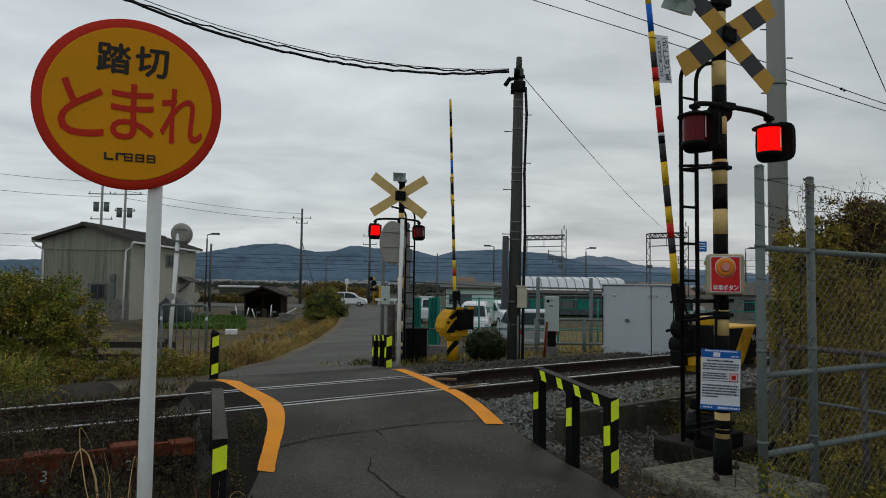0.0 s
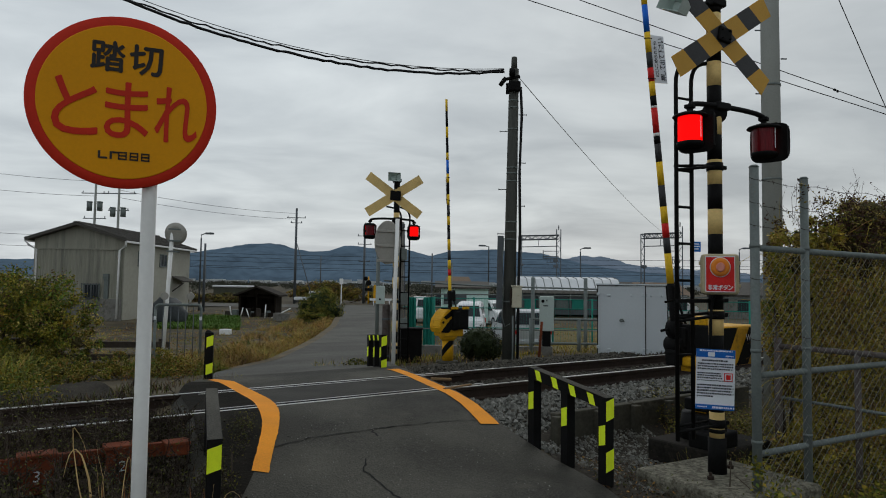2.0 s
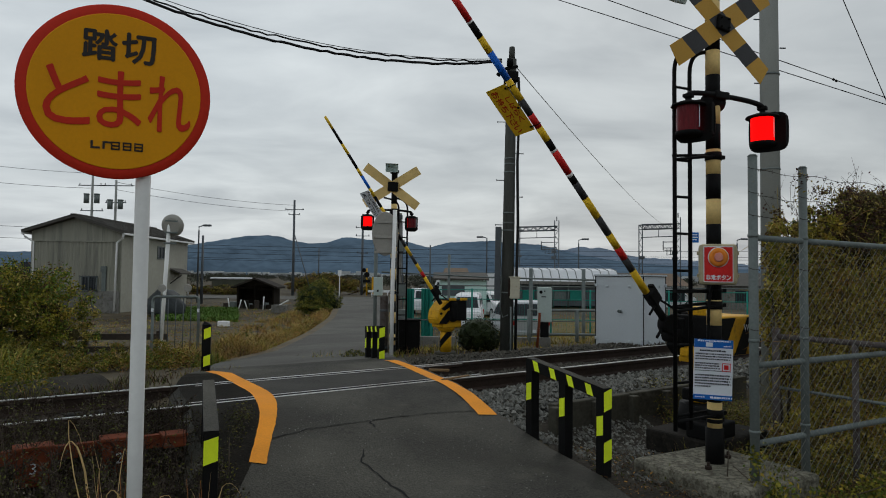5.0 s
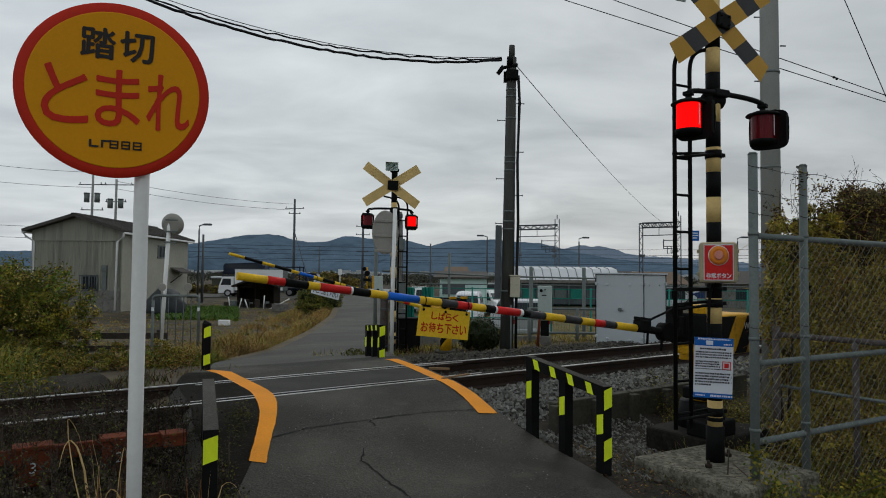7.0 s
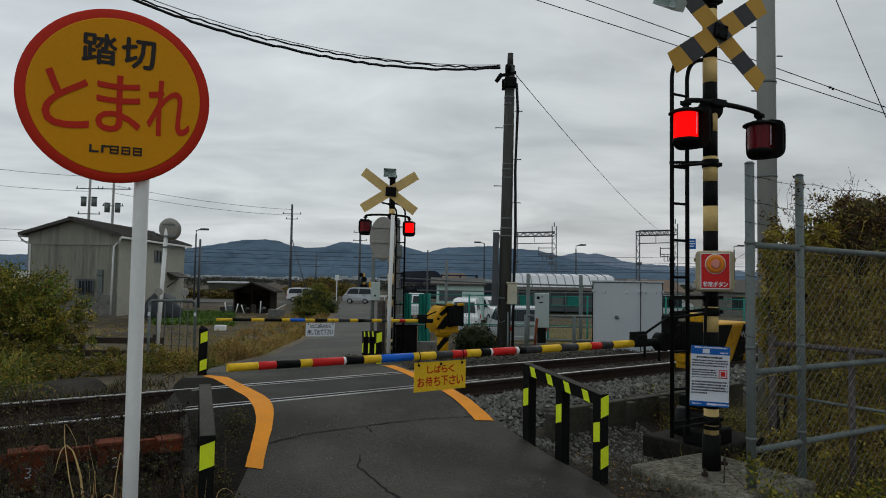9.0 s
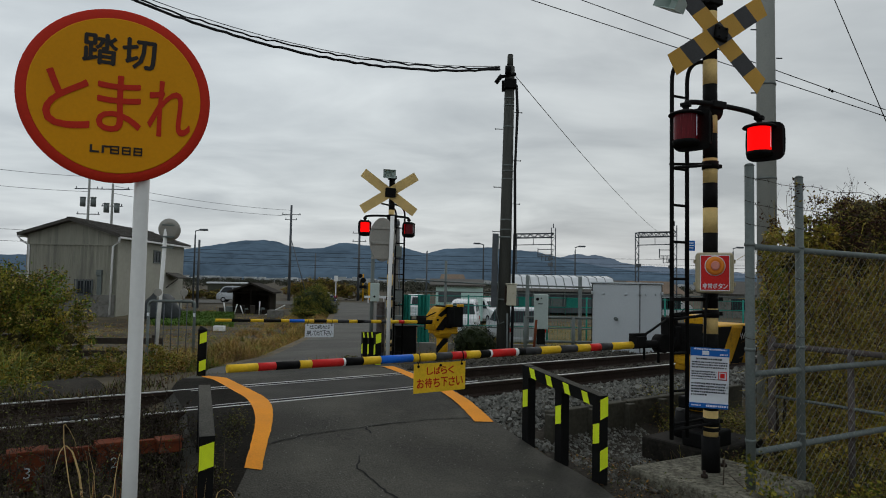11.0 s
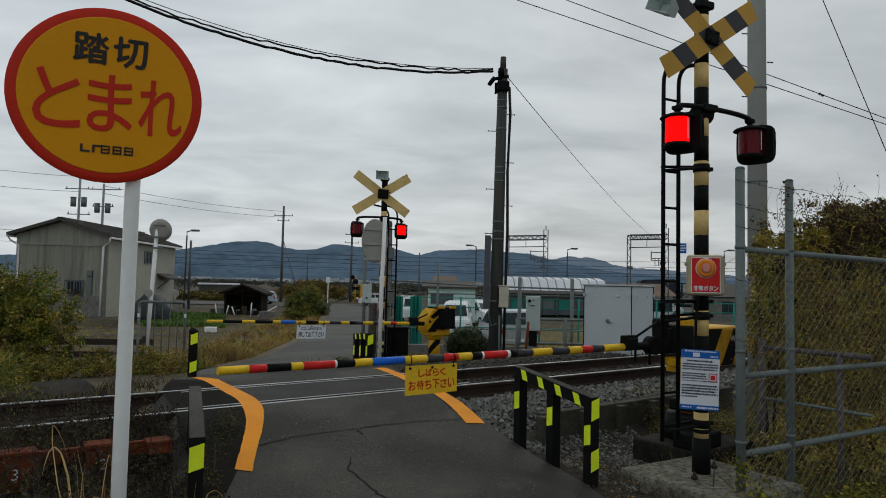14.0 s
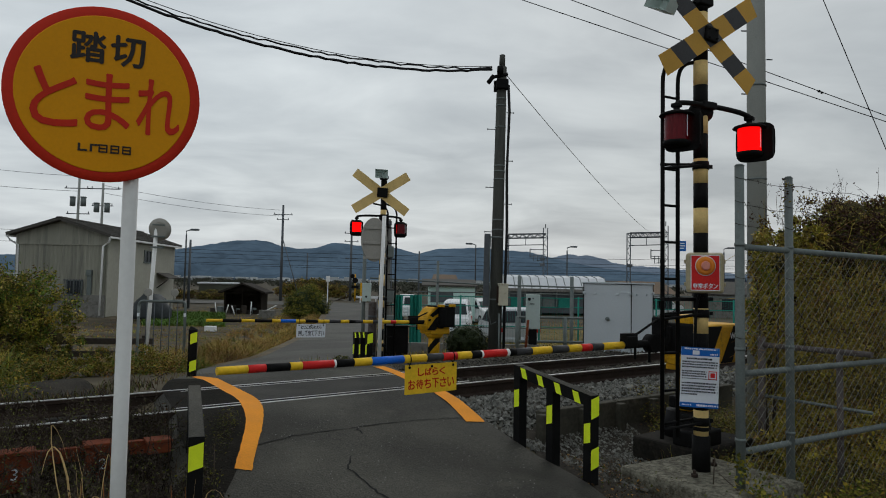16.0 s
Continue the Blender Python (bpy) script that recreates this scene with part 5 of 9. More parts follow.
def far_barrier():
    px, py, pz = 0.245, 12.0, 0.465
    m = Matrix.Translation((px, py, pz)) @ TRACK
    base = thing("barrier_machine", m, "yellow and black barrier machine with pale striped boom", "barrier", "level crossing barriers")
    bm = bmesh.new()
    rod(bm, (0.02, 0.1, -0.66), (0.02, 0.1, -0.22), 0.105, 0.105, 20)
    box(bm, (0.02, 0.08, -0.13), (0.42, 0.36, 0.16), bevel=0.02)
    rod(bm, (0.02, 0.1, -0.29), (0.02, 0.1, -0.20), 0.12, 0.19, 20)
    part("pedestal", bm, YELLOW, base, "round yellow pedestal", smooth=False)
    for z in (-0.42,):
        bm = bmesh.new()
        k = 14
        ring = [[bm.verts.new((0.02 + 0.108 * math.cos(a), 0.1 + 0.108 * math.sin(a), z + dz + 0.13 * math.cos(a + 0.9))) for a in np.linspace(0, 2 * math.pi, k, endpoint=False)] for dz in (-0.07, 0.07)]
        for i in range(k):
            bm.faces.new((ring[0][i], ring[0][(i + 1) % k], ring[1][(i + 1) % k], ring[1][i]))
        part("black_stripe", bm, BLACK, base)
    bm = bmesh.new()
    out = [(-0.31, -0.04), (-0.28, 0.10), (-0.16, 0.25), (-0.04, 0.30), (0.05, 0.30), (0.05, -0.10), (-0.10, -0.14), (-0.27, -0.14)]
    vs = slab(bm, out, -0.17, 0.17)
    turn(bm, vs, pose(0, 0.06, 0, 90))
    bmesh.ops.bevel(bm, geom=bm.edges[:], offset=0.015, segments=2, affect="EDGES")
    part("case", bm, YELLOW, base, "yellow case with a slanted black band")
    bm = bmesh.new()
    vs = slab(bm, [(-0.29, -0.125), (-0.12, -0.14), (0.03, 0.02), (0.03, 0.15), (-0.10, 0.09)], -0.004, 0.004)
    turn(bm, vs, pose(0, -0.115, 0, 90))
    part("black_stripe", bm, BLACK, base)
    bm = bmesh.new()
    vs = slab(bm, [(-0.24, 0.135), (-0.17, 0.10), (0.02, 0.205), (0.02, 0.265), (-0.06, 0.265)], -0.004, 0.004)
    turn(bm, vs, pose(0, -0.115, 0, 90))
    part("black_stripe", bm, BLACK, base)
    for x, z in ((-0.10, 0.2), (-0.25, 0.05)):
        bm = bmesh.new()
        rod(bm, (x, -0.135, z), (x, -0.115, z), 0.022, seg=8)
        part("catch", bm, BLACK, base)
    bm = bmesh.new()
    box(bm, (0.11, -0.05, 0.10), (0.32, 0.30, 0.36), bevel=0.02)
    box(bm, (0.0, -0.18, 0.1), (0.12, 0.08, 0.3), bevel=0.02)
    rod(bm, (0.0, -0.16, 0.0), (0.0, 0.0, 0.0), 0.10, seg=18)
    part("gear_box", bm, BLACK_MATT, base, "black gear housing")
    for x in (-0.05, 0.20):
        bm = bmesh.new()
        box(bm, (x, -0.19, 0.305), (0.13, 0.05, 0.045), bevel=0.006)
        part("rim_bar", bm, YELLOW, base, "yellow rim bar")
    bm = bmesh.new()
    box(bm, (0.08, 0.0, 0.29), (0.36, 0.34, 0.025), bevel=0.008)
    part("case_lid", bm, BLACK, base)
    bm = bmesh.new()
    rod(bm, (0.02, 0.1, -0.70), (0.02, 0.1, -0.655), 0.21, 0.19, 20)
    part("base_plate", bm, DARK_CONC, base, "dark base plate")
    L = 4.128
    bands = [(YELLOW_BOOM, 0.228), (BLACK, 0.284), (YELLOW_BOOM, 0.2), (BLACK, 0.276), (YELLOW_BOOM, 0.136), (BLUE, 0.252), (YELLOW_BOOM, 0.164), (BLACK, 0.216), (YELLOW_BOOM, 0.2), (GREYBAND, 0.204), (YELLOW_BOOM, 0.156), (BLACK, 0.12), (GREYBAND, 0.14), (YELLOW_BOOM, 0.196), (GREYBAND, 0.18), (YELLOW_BOOM, 0.172), (RED, 0.116)]
    used = sum(w for _, w in bands)
    bands.append((YELLOW_BOOM, L - 0.45 - used))
    boom = boom_parts(base, L, 0.033, bands, False)
    plate = sign_plate(boom, 0.50, 0.21, [("とじこめられたら", -0.095, 0.05, 0.36), ("押して出て下さい", -0.19, 0.078, 0.45)], [], PAPER, YELLOW, INK, INK, "hanging_plate", "white plate with dark lettering")
    BOOMS.append(boom); PLATES.append(plate)


# ---- hazard striped guards ----
def guard(length, posts, label, m, h=0.62, rise=0.13, front=((0.86, 0.075), (0.24, 0.075)), side=True):
    """Runs along +y from the near post. rise: how much the far end stands higher."""
    base = thing("road_guard", m, label, "guard rail", "striped road guards")
    for k in range(posts):
        y = length * k / (posts - 1)
        z = rise * k / (posts - 1)
        bm = bmesh.new()
        box(bm, (0, y, z + h / 2 - 0.1), (0.105, 0.085, h + 0.2), bevel=0.004)
        post_ = part("post", bm, BLACK, base, "black steel post")
        for fz, half in front if k == 0 else ():
            skew = 0.012
            faces = ((0, -1),) if k else ((0, -1),)
            bm = bmesh.new()
            a = 0.05
            zc = z + h * fz
            for nx, ny in faces:
                vs = slab(bm, [(-a, zc - half - skew), (a, zc - half + skew), (a, zc + half + skew), (-a, zc + half - skew)], 0, 0.003)
                turn(bm, vs, pose(0, y - 0.043, 0, 90))
            part("reflector", bm, LIME, base, "lime reflective band")
        if side:
            bm = bmesh.new()
            zc = z + h * 0.55
            vs = slab(bm, [(-0.032, zc - 0.09), (0.036, zc - 0.07), (0.036, zc + 0.08), (-0.032, zc + 0.06)], 0, 0.003)
            turn(bm, vs, pose(-0.053, y, 0, 90, 0, -90))
            part("reflector", bm, LIME, base, "lime reflective band")
    bm = bmesh.new()
    a, b = Vector((0, -0.0415, h)), Vector((0, length + 0.0415, h + rise))
    for z0, z1, mi in ((0, 0.085, 0),):
        v = [bm.verts.new(p + Vector((x, 0, z))) for p in (a, b) for x, z in ((-0.055, -0.085), (0.055, -0.085), (0.055, 0.004), (-0.055, 0.004))]
        for q in ((3, 2, 1, 0), (4, 5, 6, 7), (0, 1, 5, 4), (1, 2, 6, 5), (2, 3, 7, 6), (3, 0, 4, 7)):
            bm.faces.new([v[i] for i in q])
    part("beam", bm, BLACK, base, "black beam")
    bm = bmesh.new()
    v = [bm.verts.new(p + Vector((x, 0, 0.007))) for p in (a, b) for x in (-0.052, 0.052)]
    bm.faces.new((v[0], v[1], v[3], v[2]))
    part("beam_top", bm, ASPHALT, base, "worn grey upper face of the beam")
    n = int(length / 0.19)
    if side:
        for k in range(n):
            bm = bmesh.new()
            y0 = (k + 0.3) / n * length
            vs = []
            f = lambda y, z: bm.verts.new((-0.058, y, h + rise * y / length + z))
            q = [f(y0, -0.082), f(y0 + 0.07, -0.082), f(y0 + 0.1, 0.0), f(y0 + 0.03, 0.0)]
            bm.faces.new(q)
            part("reflector", bm, LIME, base)
    return base


def guards():
    yaw = math.degrees(math.atan2(UY, UX))
    guard(0.88, 3, "black guard rail with lime reflective bands beside the lane", pose(1.315, 5.14, -0.30, 0, 0, yaw - 5.5) @ Matrix.Diagonal((0.8, 1, 1, 1)))
    guard(1.27, 2, "worn black guard rail with lime bands among weeds", pose(-1.256, 3.801, -0.378, 0, 0, 19.7) @ Matrix.Diagonal((0.78, 1, 1, 1)), h=0.66, rise=0.081, front=((0.841, 0.068),), side=False)
    guard(0.62, 3, "black and lime guard rail beyond the track", pose(-0.80, 9.92, -0.14, 0, 0, yaw - 12) @ Matrix.Diagonal((0.85, 1, 1, 1)), h=0.56, rise=-0.05, front=((0.84, 0.07), (0.22, 0.07)), side=True)
    base = thing("marker_post", pose(-2.93, 8.55, -0.09, 0, 0, 14), "square black marker post with lime bands and pointed top", "post", "striped road guards")
    bm = bmesh.new()
    box(bm, (0, 0, 0.28), (0.105, 0.105, 0.66), bevel=0.004)
    v = [bm.verts.new(p) for p in ((-0.055, -0.055, 0.61), (0.055, -0.055, 0.61), (0.055, 0.055, 0.61), (-0.055, 0.055, 0.61), (-0.03, 0.0, 0.655))]
    for q in ((0, 1, 4), (1, 2, 4), (2, 3, 4), (3, 0, 4)):
        bm.faces.new([v[i] for i in q])
    part("post", bm, BLACK, base)
    for zc in (0.50, 0.15):
        bm = bmesh.new()
        vs = slab(bm, [(-0.03, zc - 0.075), (0.053, zc - 0.045), (0.053, zc + 0.085), (-0.03, zc + 0.055)], 0, 0.003)
        turn(bm, vs, pose(0.0, -0.053, 0, 90))
        part("reflector", bm, LIME, base, "lime reflective band")


def far_signal():
    m = pose(-0.80, 12.5, 0, 0, 0, 14)
    crossing_signal(m, -0.40, 2.86, 2.20, "black and yellow crossing signal seen from behind with pale crossbuck", front=False)
    # control box on its own pipe beside it
    b = thing("control_box", pose(-1.12, 12.35, -0.3), "pale grey control box on a steel pipe", "box")
    bm = bmesh.new()
    rod(bm, (0, 0, -0.1), (0, 0, 2.5), 0.035, seg=12)
    part("pipe", bm, GALV, b)
    bm = bmesh.new()
    box(bm, (0.06, -0.08, 1.28), (0.16, 0.14, 0.34), bevel=0.01)
    part("case", bm, BOX_GREEN, b)
    bm = bmesh.new()
    rod(bm, (0.06, -0.16, 1.2), (0.06, -0.145, 1.2), 0.02, seg=10)
    part("lock", bm, BLACK, b)
    # weathered pipe duct below it
    d = thing("cable_duct", pose(-0.97, 12.6, -0.45), "weathered grey concrete cable duct standing beside the signal", "cable duct")
    bm = bmesh.new()
    lathe(bm, [(0.078, 0), (0.078, 1.22), (0.07, 1.25), (0.0, 1.25)], 16)
    part("duct", bm, GREYPIPE, d, smooth=True)
    bm = bmesh.new()
    for z in (0.25, 0.95):
        lathe(bm, [(0.081, z), (0.084, z + 0.01), (0.084, z + 0.03), (0.081, z + 0.04)], 16)
    part("band", bm, STEEL_DARK, d, "dark steel band")
    # concrete mast with fittings seen through the ladder
    c = thing("cable_mast", pose(-0.85, 15.2, -0.75), "grey concrete cable mast with boxes and clamps", "mast")
    bm = bmesh.new()
    rod(bm, (0, 0, -0.3), (0, 0, 3.38), 0.082, 0.06, 14)
    part("mast", bm, CONCRETE, c, smooth=True)
    for z, w, h, dx in ((3.28, 0.16, 0.10, 0), (2.62, 0.22, 0.26, 0.03), (1.62, 0.26, 0.3, 0.04), (1.0, 0.3, 0.34, 0.05)):
        bm = bmesh.new()
        box(bm, (dx, -0.12, z), (w, 0.14, h), bevel=0.012)
        part("junction_box", bm, STEEL_DARK if h < 0.2 else GALV, c)
    for dx in (-0.1, 0.11):
        bm = bmesh.new()
        tube(bm, [(dx, -0.06, -0.2), (dx, -0.07, 1.4), (dx * 0.6, -0.07, 3.2)], 0.014, 6)
        part("conduit", bm, STEEL_DARK, c)
    # back of a round sign on a white pole
    s = thing("round_sign", pose(-0.745, 11.0, -0.15, 0, 0, 20), "bare metal back of a round sign on a white pole", "sign")
    bm = bmesh.new()
    tube(bm, [(0.03, 0, -0.15), (0.035, 0, 1.2), (0.06, 0, 2.43)], 0.034, 14)
    part("pole", bm, POLE_WHITE, s, "white painted pole", smooth=True)
    bm = bmesh.new()
    lathe(bm, [(0.36, 0), (0.37, 0.004), (0.36, 0.012)], 48)
    turn(bm, bm.verts, pose(-0.09, 0.05, 2.03, 90) @ Matrix.Diagonal((0.62, 1.0, 1, 1)))
    part("disc", bm, DISC_GREY, s, "dull grey metal disc back")
    for z in (1.72, 1.97, 2.22):
        bm = bmesh.new()
        box(bm, (-0.08, 0.025, z), (0.40, 0.02, 0.04), bevel=0.004)
        part("bracket", bm, DISC_GREY, s)
    # dark meter cabinet behind the ladder
    bm = bmesh.new()
    box(bm, (0, 0, 0.35), (0.42, 0.3, 0.75), bevel=0.02)
    box(bm, (0, 0, 0.74), (0.46, 0.34, 0.03), bevel=0.01)
    single("dark_cabinet", bm, BLACK_MATT, pose(-0.52, 13.0, -0.42, 0, 0, 12), "dark steel trackside cabinet", "cabinet")


stop_sign()
near_signal()
near_barrier()
far_barrier()
guards()
far_signal()


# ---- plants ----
# Dark fills for the solid cores added inside bushes, in place of twigs.
VINE_CORE = mat("vine_core_fill", (0.15, 0.118, 0.042), 0.95, var=0.8, scale=9, fine=60, bump=1.0)
BUSH_CORE = mat("dark_bush_core", (0.065, 0.055, 0.022), 0.95, var=0.6, scale=6, fine=50, bump=0.9)

def blade(bm, p, h, lean, w, rnd, mi=0, bend=0.5, seg=3):
    a = rnd.uniform(0, 2 * math.pi)
    side = Vector((math.cos(a + 1.57), math.sin(a + 1.57), 0)) * w
    prev = None
    for i in range(seg + 1):
        t = i / seg
        c = Vector(p) + Vector((math.cos(a) * lean * t ** (1 + bend), math.sin(a) * lean * t ** (1 + bend), h * (t - 0.25 * bend * t * t)))
        k = 1 - 0.85 * t
        pair = (bm.verts.new(c - side * k), bm.verts.new(c + side * k))
        if prev:
            bm.faces.new((prev[0], prev[1], pair[1], pair[0])).material_index = mi
        prev = pair


def grass(name, region, n, h, lean, w, mats, weights, label, seed, sink=0.03, clump=0.0):
    """region: a function that gives a random (x, y), or None."""
    rnd = random.Random(seed)
    bm = bmesh.new()
    for _ in range(n):
        xy = region(rnd)
        if not xy:
            continue
        x, y = xy
        if clump:
            g = noise.noise((x * clump, y * clump, seed))
            if g < rnd.uniform(-0.5, 0.25):
                continue
        k = h * rnd.uniform(0.4, 1.15)
        blade(bm, (x, y, land_z(x, y) - sink), k, lean * k * rnd.uniform(0.2, 1.2), w * rnd.uniform(0.6, 1.3), rnd, rnd.choices(range(len(mats)), weights)[0])
    tagged(part(name, bm, mats), label, "grass", kind="stuff")


def bush(name, m, blobs, n, size, mats, weights, label, seed, stems=5, stem_h=0.8, category="bush", shell=0.55, core=0.0, clumps=0, core_m=None):
    rnd = random.Random(seed)
    base = thing(name, m, label, category)
    bm = bmesh.new()
    for i in range(stems):
        b = blobs[i % len(blobs)][0]
        foot = Vector((b[0] * 0.4 + rnd.uniform(-0.1, 0.1), b[1] * 0.4 + rnd.uniform(-0.1, 0.1), -0.15))
        top = Vector((b[0] + rnd.uniform(-0.2, 0.2), b[1] + rnd.uniform(-0.2, 0.2), b[2] + rnd.uniform(-0.2, 0.3)))
        midp = foot.lerp(top, 0.5) + Vector((rnd.uniform(-0.1, 0.1), rnd.uniform(-0.1, 0.1), 0.05))
        tube(bm, [foot, midp, top], [0.035 * stem_h, 0.022 * stem_h, 0.008 * stem_h], 6)
    part("trunk", bm, BARK, base)
    bm = bmesh.new()
    if clumps:
        # leaf clumps over the crown's skin, each with a leading colour
        vol = [r[0] * r[1] * r[2] for _c, r in blobs]
        for _ in range(clumps):
            c, r = rnd.choices(blobs, vol)[0]
            d = Vector((rnd.gauss(0, 1), rnd.gauss(0, 1), rnd.gauss(0, 1))).normalized() * rnd.uniform(0.55, 1.0)
            k = rnd.uniform(0.16, 0.36)
            lead = rnd.choices(range(len(mats)), weights)[0]
            leaves(bm, [((c[0] + d.x * r[0], c[1] + d.y * r[1], c[2] + d.z * r[2]), (r[0] * k, r[1] * k * 1.3, r[2] * k))], n // clumps, size, rnd, len(mats), [w + (sum(weights) * 0.9 if i == lead else 0) for i, w in enumerate(weights)], 0.2)
    else:
        leaves(bm, blobs, n, size, rnd, len(mats), weights, shell)
    part("crown", bm, mats, base)
    # A lumpy solid core, added to close the gaps behind the leaves.
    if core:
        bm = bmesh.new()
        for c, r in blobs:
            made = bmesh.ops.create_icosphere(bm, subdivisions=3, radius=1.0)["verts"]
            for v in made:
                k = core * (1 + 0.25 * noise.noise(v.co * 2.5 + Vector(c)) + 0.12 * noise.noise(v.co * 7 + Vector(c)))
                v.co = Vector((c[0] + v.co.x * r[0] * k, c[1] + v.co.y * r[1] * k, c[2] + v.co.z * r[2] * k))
        part("thicket", bm, core_m or BUSH_CORE, base, "solid dark core added inside the crown", kind="stuff")
    return base


def plants():
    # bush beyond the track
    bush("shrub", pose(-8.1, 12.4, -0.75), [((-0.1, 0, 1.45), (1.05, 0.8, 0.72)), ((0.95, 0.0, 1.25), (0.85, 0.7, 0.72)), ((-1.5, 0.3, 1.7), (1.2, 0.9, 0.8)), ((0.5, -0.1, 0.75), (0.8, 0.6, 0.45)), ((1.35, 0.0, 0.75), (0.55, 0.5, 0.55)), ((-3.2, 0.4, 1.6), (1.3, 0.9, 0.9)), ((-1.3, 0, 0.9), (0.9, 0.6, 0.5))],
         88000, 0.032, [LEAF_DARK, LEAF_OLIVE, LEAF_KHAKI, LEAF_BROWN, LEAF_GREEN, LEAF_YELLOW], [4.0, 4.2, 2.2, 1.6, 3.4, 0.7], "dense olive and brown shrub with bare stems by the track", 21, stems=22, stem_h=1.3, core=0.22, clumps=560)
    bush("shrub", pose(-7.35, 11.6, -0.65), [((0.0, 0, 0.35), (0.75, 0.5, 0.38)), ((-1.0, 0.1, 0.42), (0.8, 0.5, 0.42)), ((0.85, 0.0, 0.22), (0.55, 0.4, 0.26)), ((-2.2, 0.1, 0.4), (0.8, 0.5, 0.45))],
         26000, 0.022, [LEAF_OLIVE, LEAF_GREEN, LEAF_DARK, LEAF_KHAKI, LEAF_YELLOW], [5.2, 4.0, 1.0, 2.4, 2.0], "low yellow-green thicket in front of the shrub", 28, stems=9, stem_h=0.6, core=0.2, clumps=220)

    def band(s0, s1, q0, q1):
        def pick(rnd):
            p = at(rnd.uniform(s0, s1), rnd.uniform(q0, q1))
            return p.x, p.y
        return pick
    grass("trackside_grass", band(-6, 1.0, 9.3, 12.0), 4200, 0.30, 0.8, 0.006, [LEAF_OLIVE, STRAW, LEAF_DARK, STRAW_ORANGE, LEAF_GREEN], [4, 0.6, 4, 2.0, 2.5], "low olive and straw coloured trackside grass", 31, clump=0.9)
    grass("trackside_grass", band(-2.5, 3.0, 8.4, 9.2), 1400, 0.15, 0.7, 0.006, [LEAF_BROWN, STRAW, LEAF_OLIVE, LEAF_DARK], [4, 0.4, 2, 3], "low brown weeds beside the ballast", 32, clump=1.5)

    # reed clumps at the left
    def clump(cx, cy, r):
        def pick(rnd):
            a, d = rnd.uniform(0, 6.283), r * rnd.random() ** 0.5
            return cx + math.cos(a) * d, cy + math.sin(a) * d
        return pick
    for cx, cy, r, n, seed in ((-6.75, 9.7, 0.55, 700, 33), (-6.15, 9.5, 0.35, 300, 43)):
        grass("reed_clump", clump(cx, cy, r), n, 0.62, 1.1, 0.009, [LEAF_OLIVE, STRAW, LEAF_YELLOW, LEAF_DARK, LEAF_GREEN], [4, 1.0, 1.2, 3, 2], "arching olive reeds by the track", seed)

    for x, y, seed in ((-5.65, 10.3, 48), (-4.95, 10.9, 49), (-4.35, 11.45, 50), (-6.6, 10.6, 56)):
        bush("weed_thicket", pose(x, y, land_z(x, y)), [((0, 0, 0.16), (0.42, 0.3, 0.2)), ((0.35, 0.1, 0.12), (0.35, 0.3, 0.16)), ((-0.35, 0.0, 0.2), (0.3, 0.3, 0.24))],
             5200, 0.019, [LEAF_OLIVE, LEAF_GREEN, STRAW_ORANGE, LEAF_KHAKI, LEAF_DARK], [4, 2.6, 2.4, 2.6, 1.4], "knee-high yellow-green and rusty weeds beside the track", seed, stems=6, stem_h=0.25, category="weeds", shell=0.2, clumps=60)

    # field left of the lane
    def lane_edge(y):
        return float(np.interp(y, LANE_Y, LANE_X))

    def tussocks(name, spots, per, h, lean, w, mats, weights, label, seed):
        """Bunched grass: each spot (x, y, radius) carries a tuft of one leading colour."""
        rnd = random.Random(seed)
        bm = bmesh.new()
        for x, y, r in spots(rnd):
            lead = rnd.choices(range(len(mats)), weights)[0]
            k = rnd.uniform(0.55, 1.25)
            for _ in range(per):
                a, d = rnd.uniform(0, 6.283), r * rnd.random() ** 0.6
                px, py = x + math.cos(a) * d, y + math.sin(a) * d * 1.4
                hh = h * k * rnd.uniform(0.5, 1.1) * (1.15 - 0.6 * d / r)
                blade(bm, (px, py, land_z(px, py) - 0.02), hh, lean * hh * rnd.uniform(0.3, 1.3), w * rnd.uniform(0.6, 1.3) * (0.6 + y * 0.03), rnd, lead if rnd.random() < 0.75 else rnd.randrange(len(mats)))
        tagged(part(name, bm, mats), label, "grass", kind="stuff")

    def bank_spots(rnd):
        for _ in range(1150):
            y = 11.3 + 36 * rnd.random() ** 1.35
            off = 0.15 + 0.004 * y + abs(rnd.gauss(0, 1)) * (0.35 + 0.03 * y)
            if 1.45 < off < 2.25 and rnd.random() < 0.8:
                continue
            if noise.noise((off * 1.2, y * 0.35, 3)) > rnd.uniform(-0.5, 0.25):
                yield lane_edge(y) - off, y, rnd.uniform(0.12, 0.3) * (0.7 + 0.02 * y)
    tussocks("bank_grass", bank_spots, 60, 0.42, 1.0, 0.0055, [STRAW_ORANGE, STRAW, LEAF_OLIVE, LEAF_BROWN, LEAF_KHAKI, LEAF_GREEN], [5.5, 2.0, 1.6, 3.6, 2.4, 0.8], "bunches of rusty and straw coloured grass along the lane", 34)

    def field_spots(rnd):
        for _ in range(1500):
            y = 12 + 52 * rnd.random() ** 1.4
            off = rnd.uniform(1.2, 7 + y * 0.6)
            # open furrows stay bare
            if math.sin(y * 1.15 + 0.15 * off) + 1.6 * noise.noise((off * 0.25, y * 0.25, 6)) > rnd.uniform(-0.7, 0.7):
                yield lane_edge(y) - off, y, rnd.uniform(0.15, 0.42) * (0.7 + 0.02 * y)
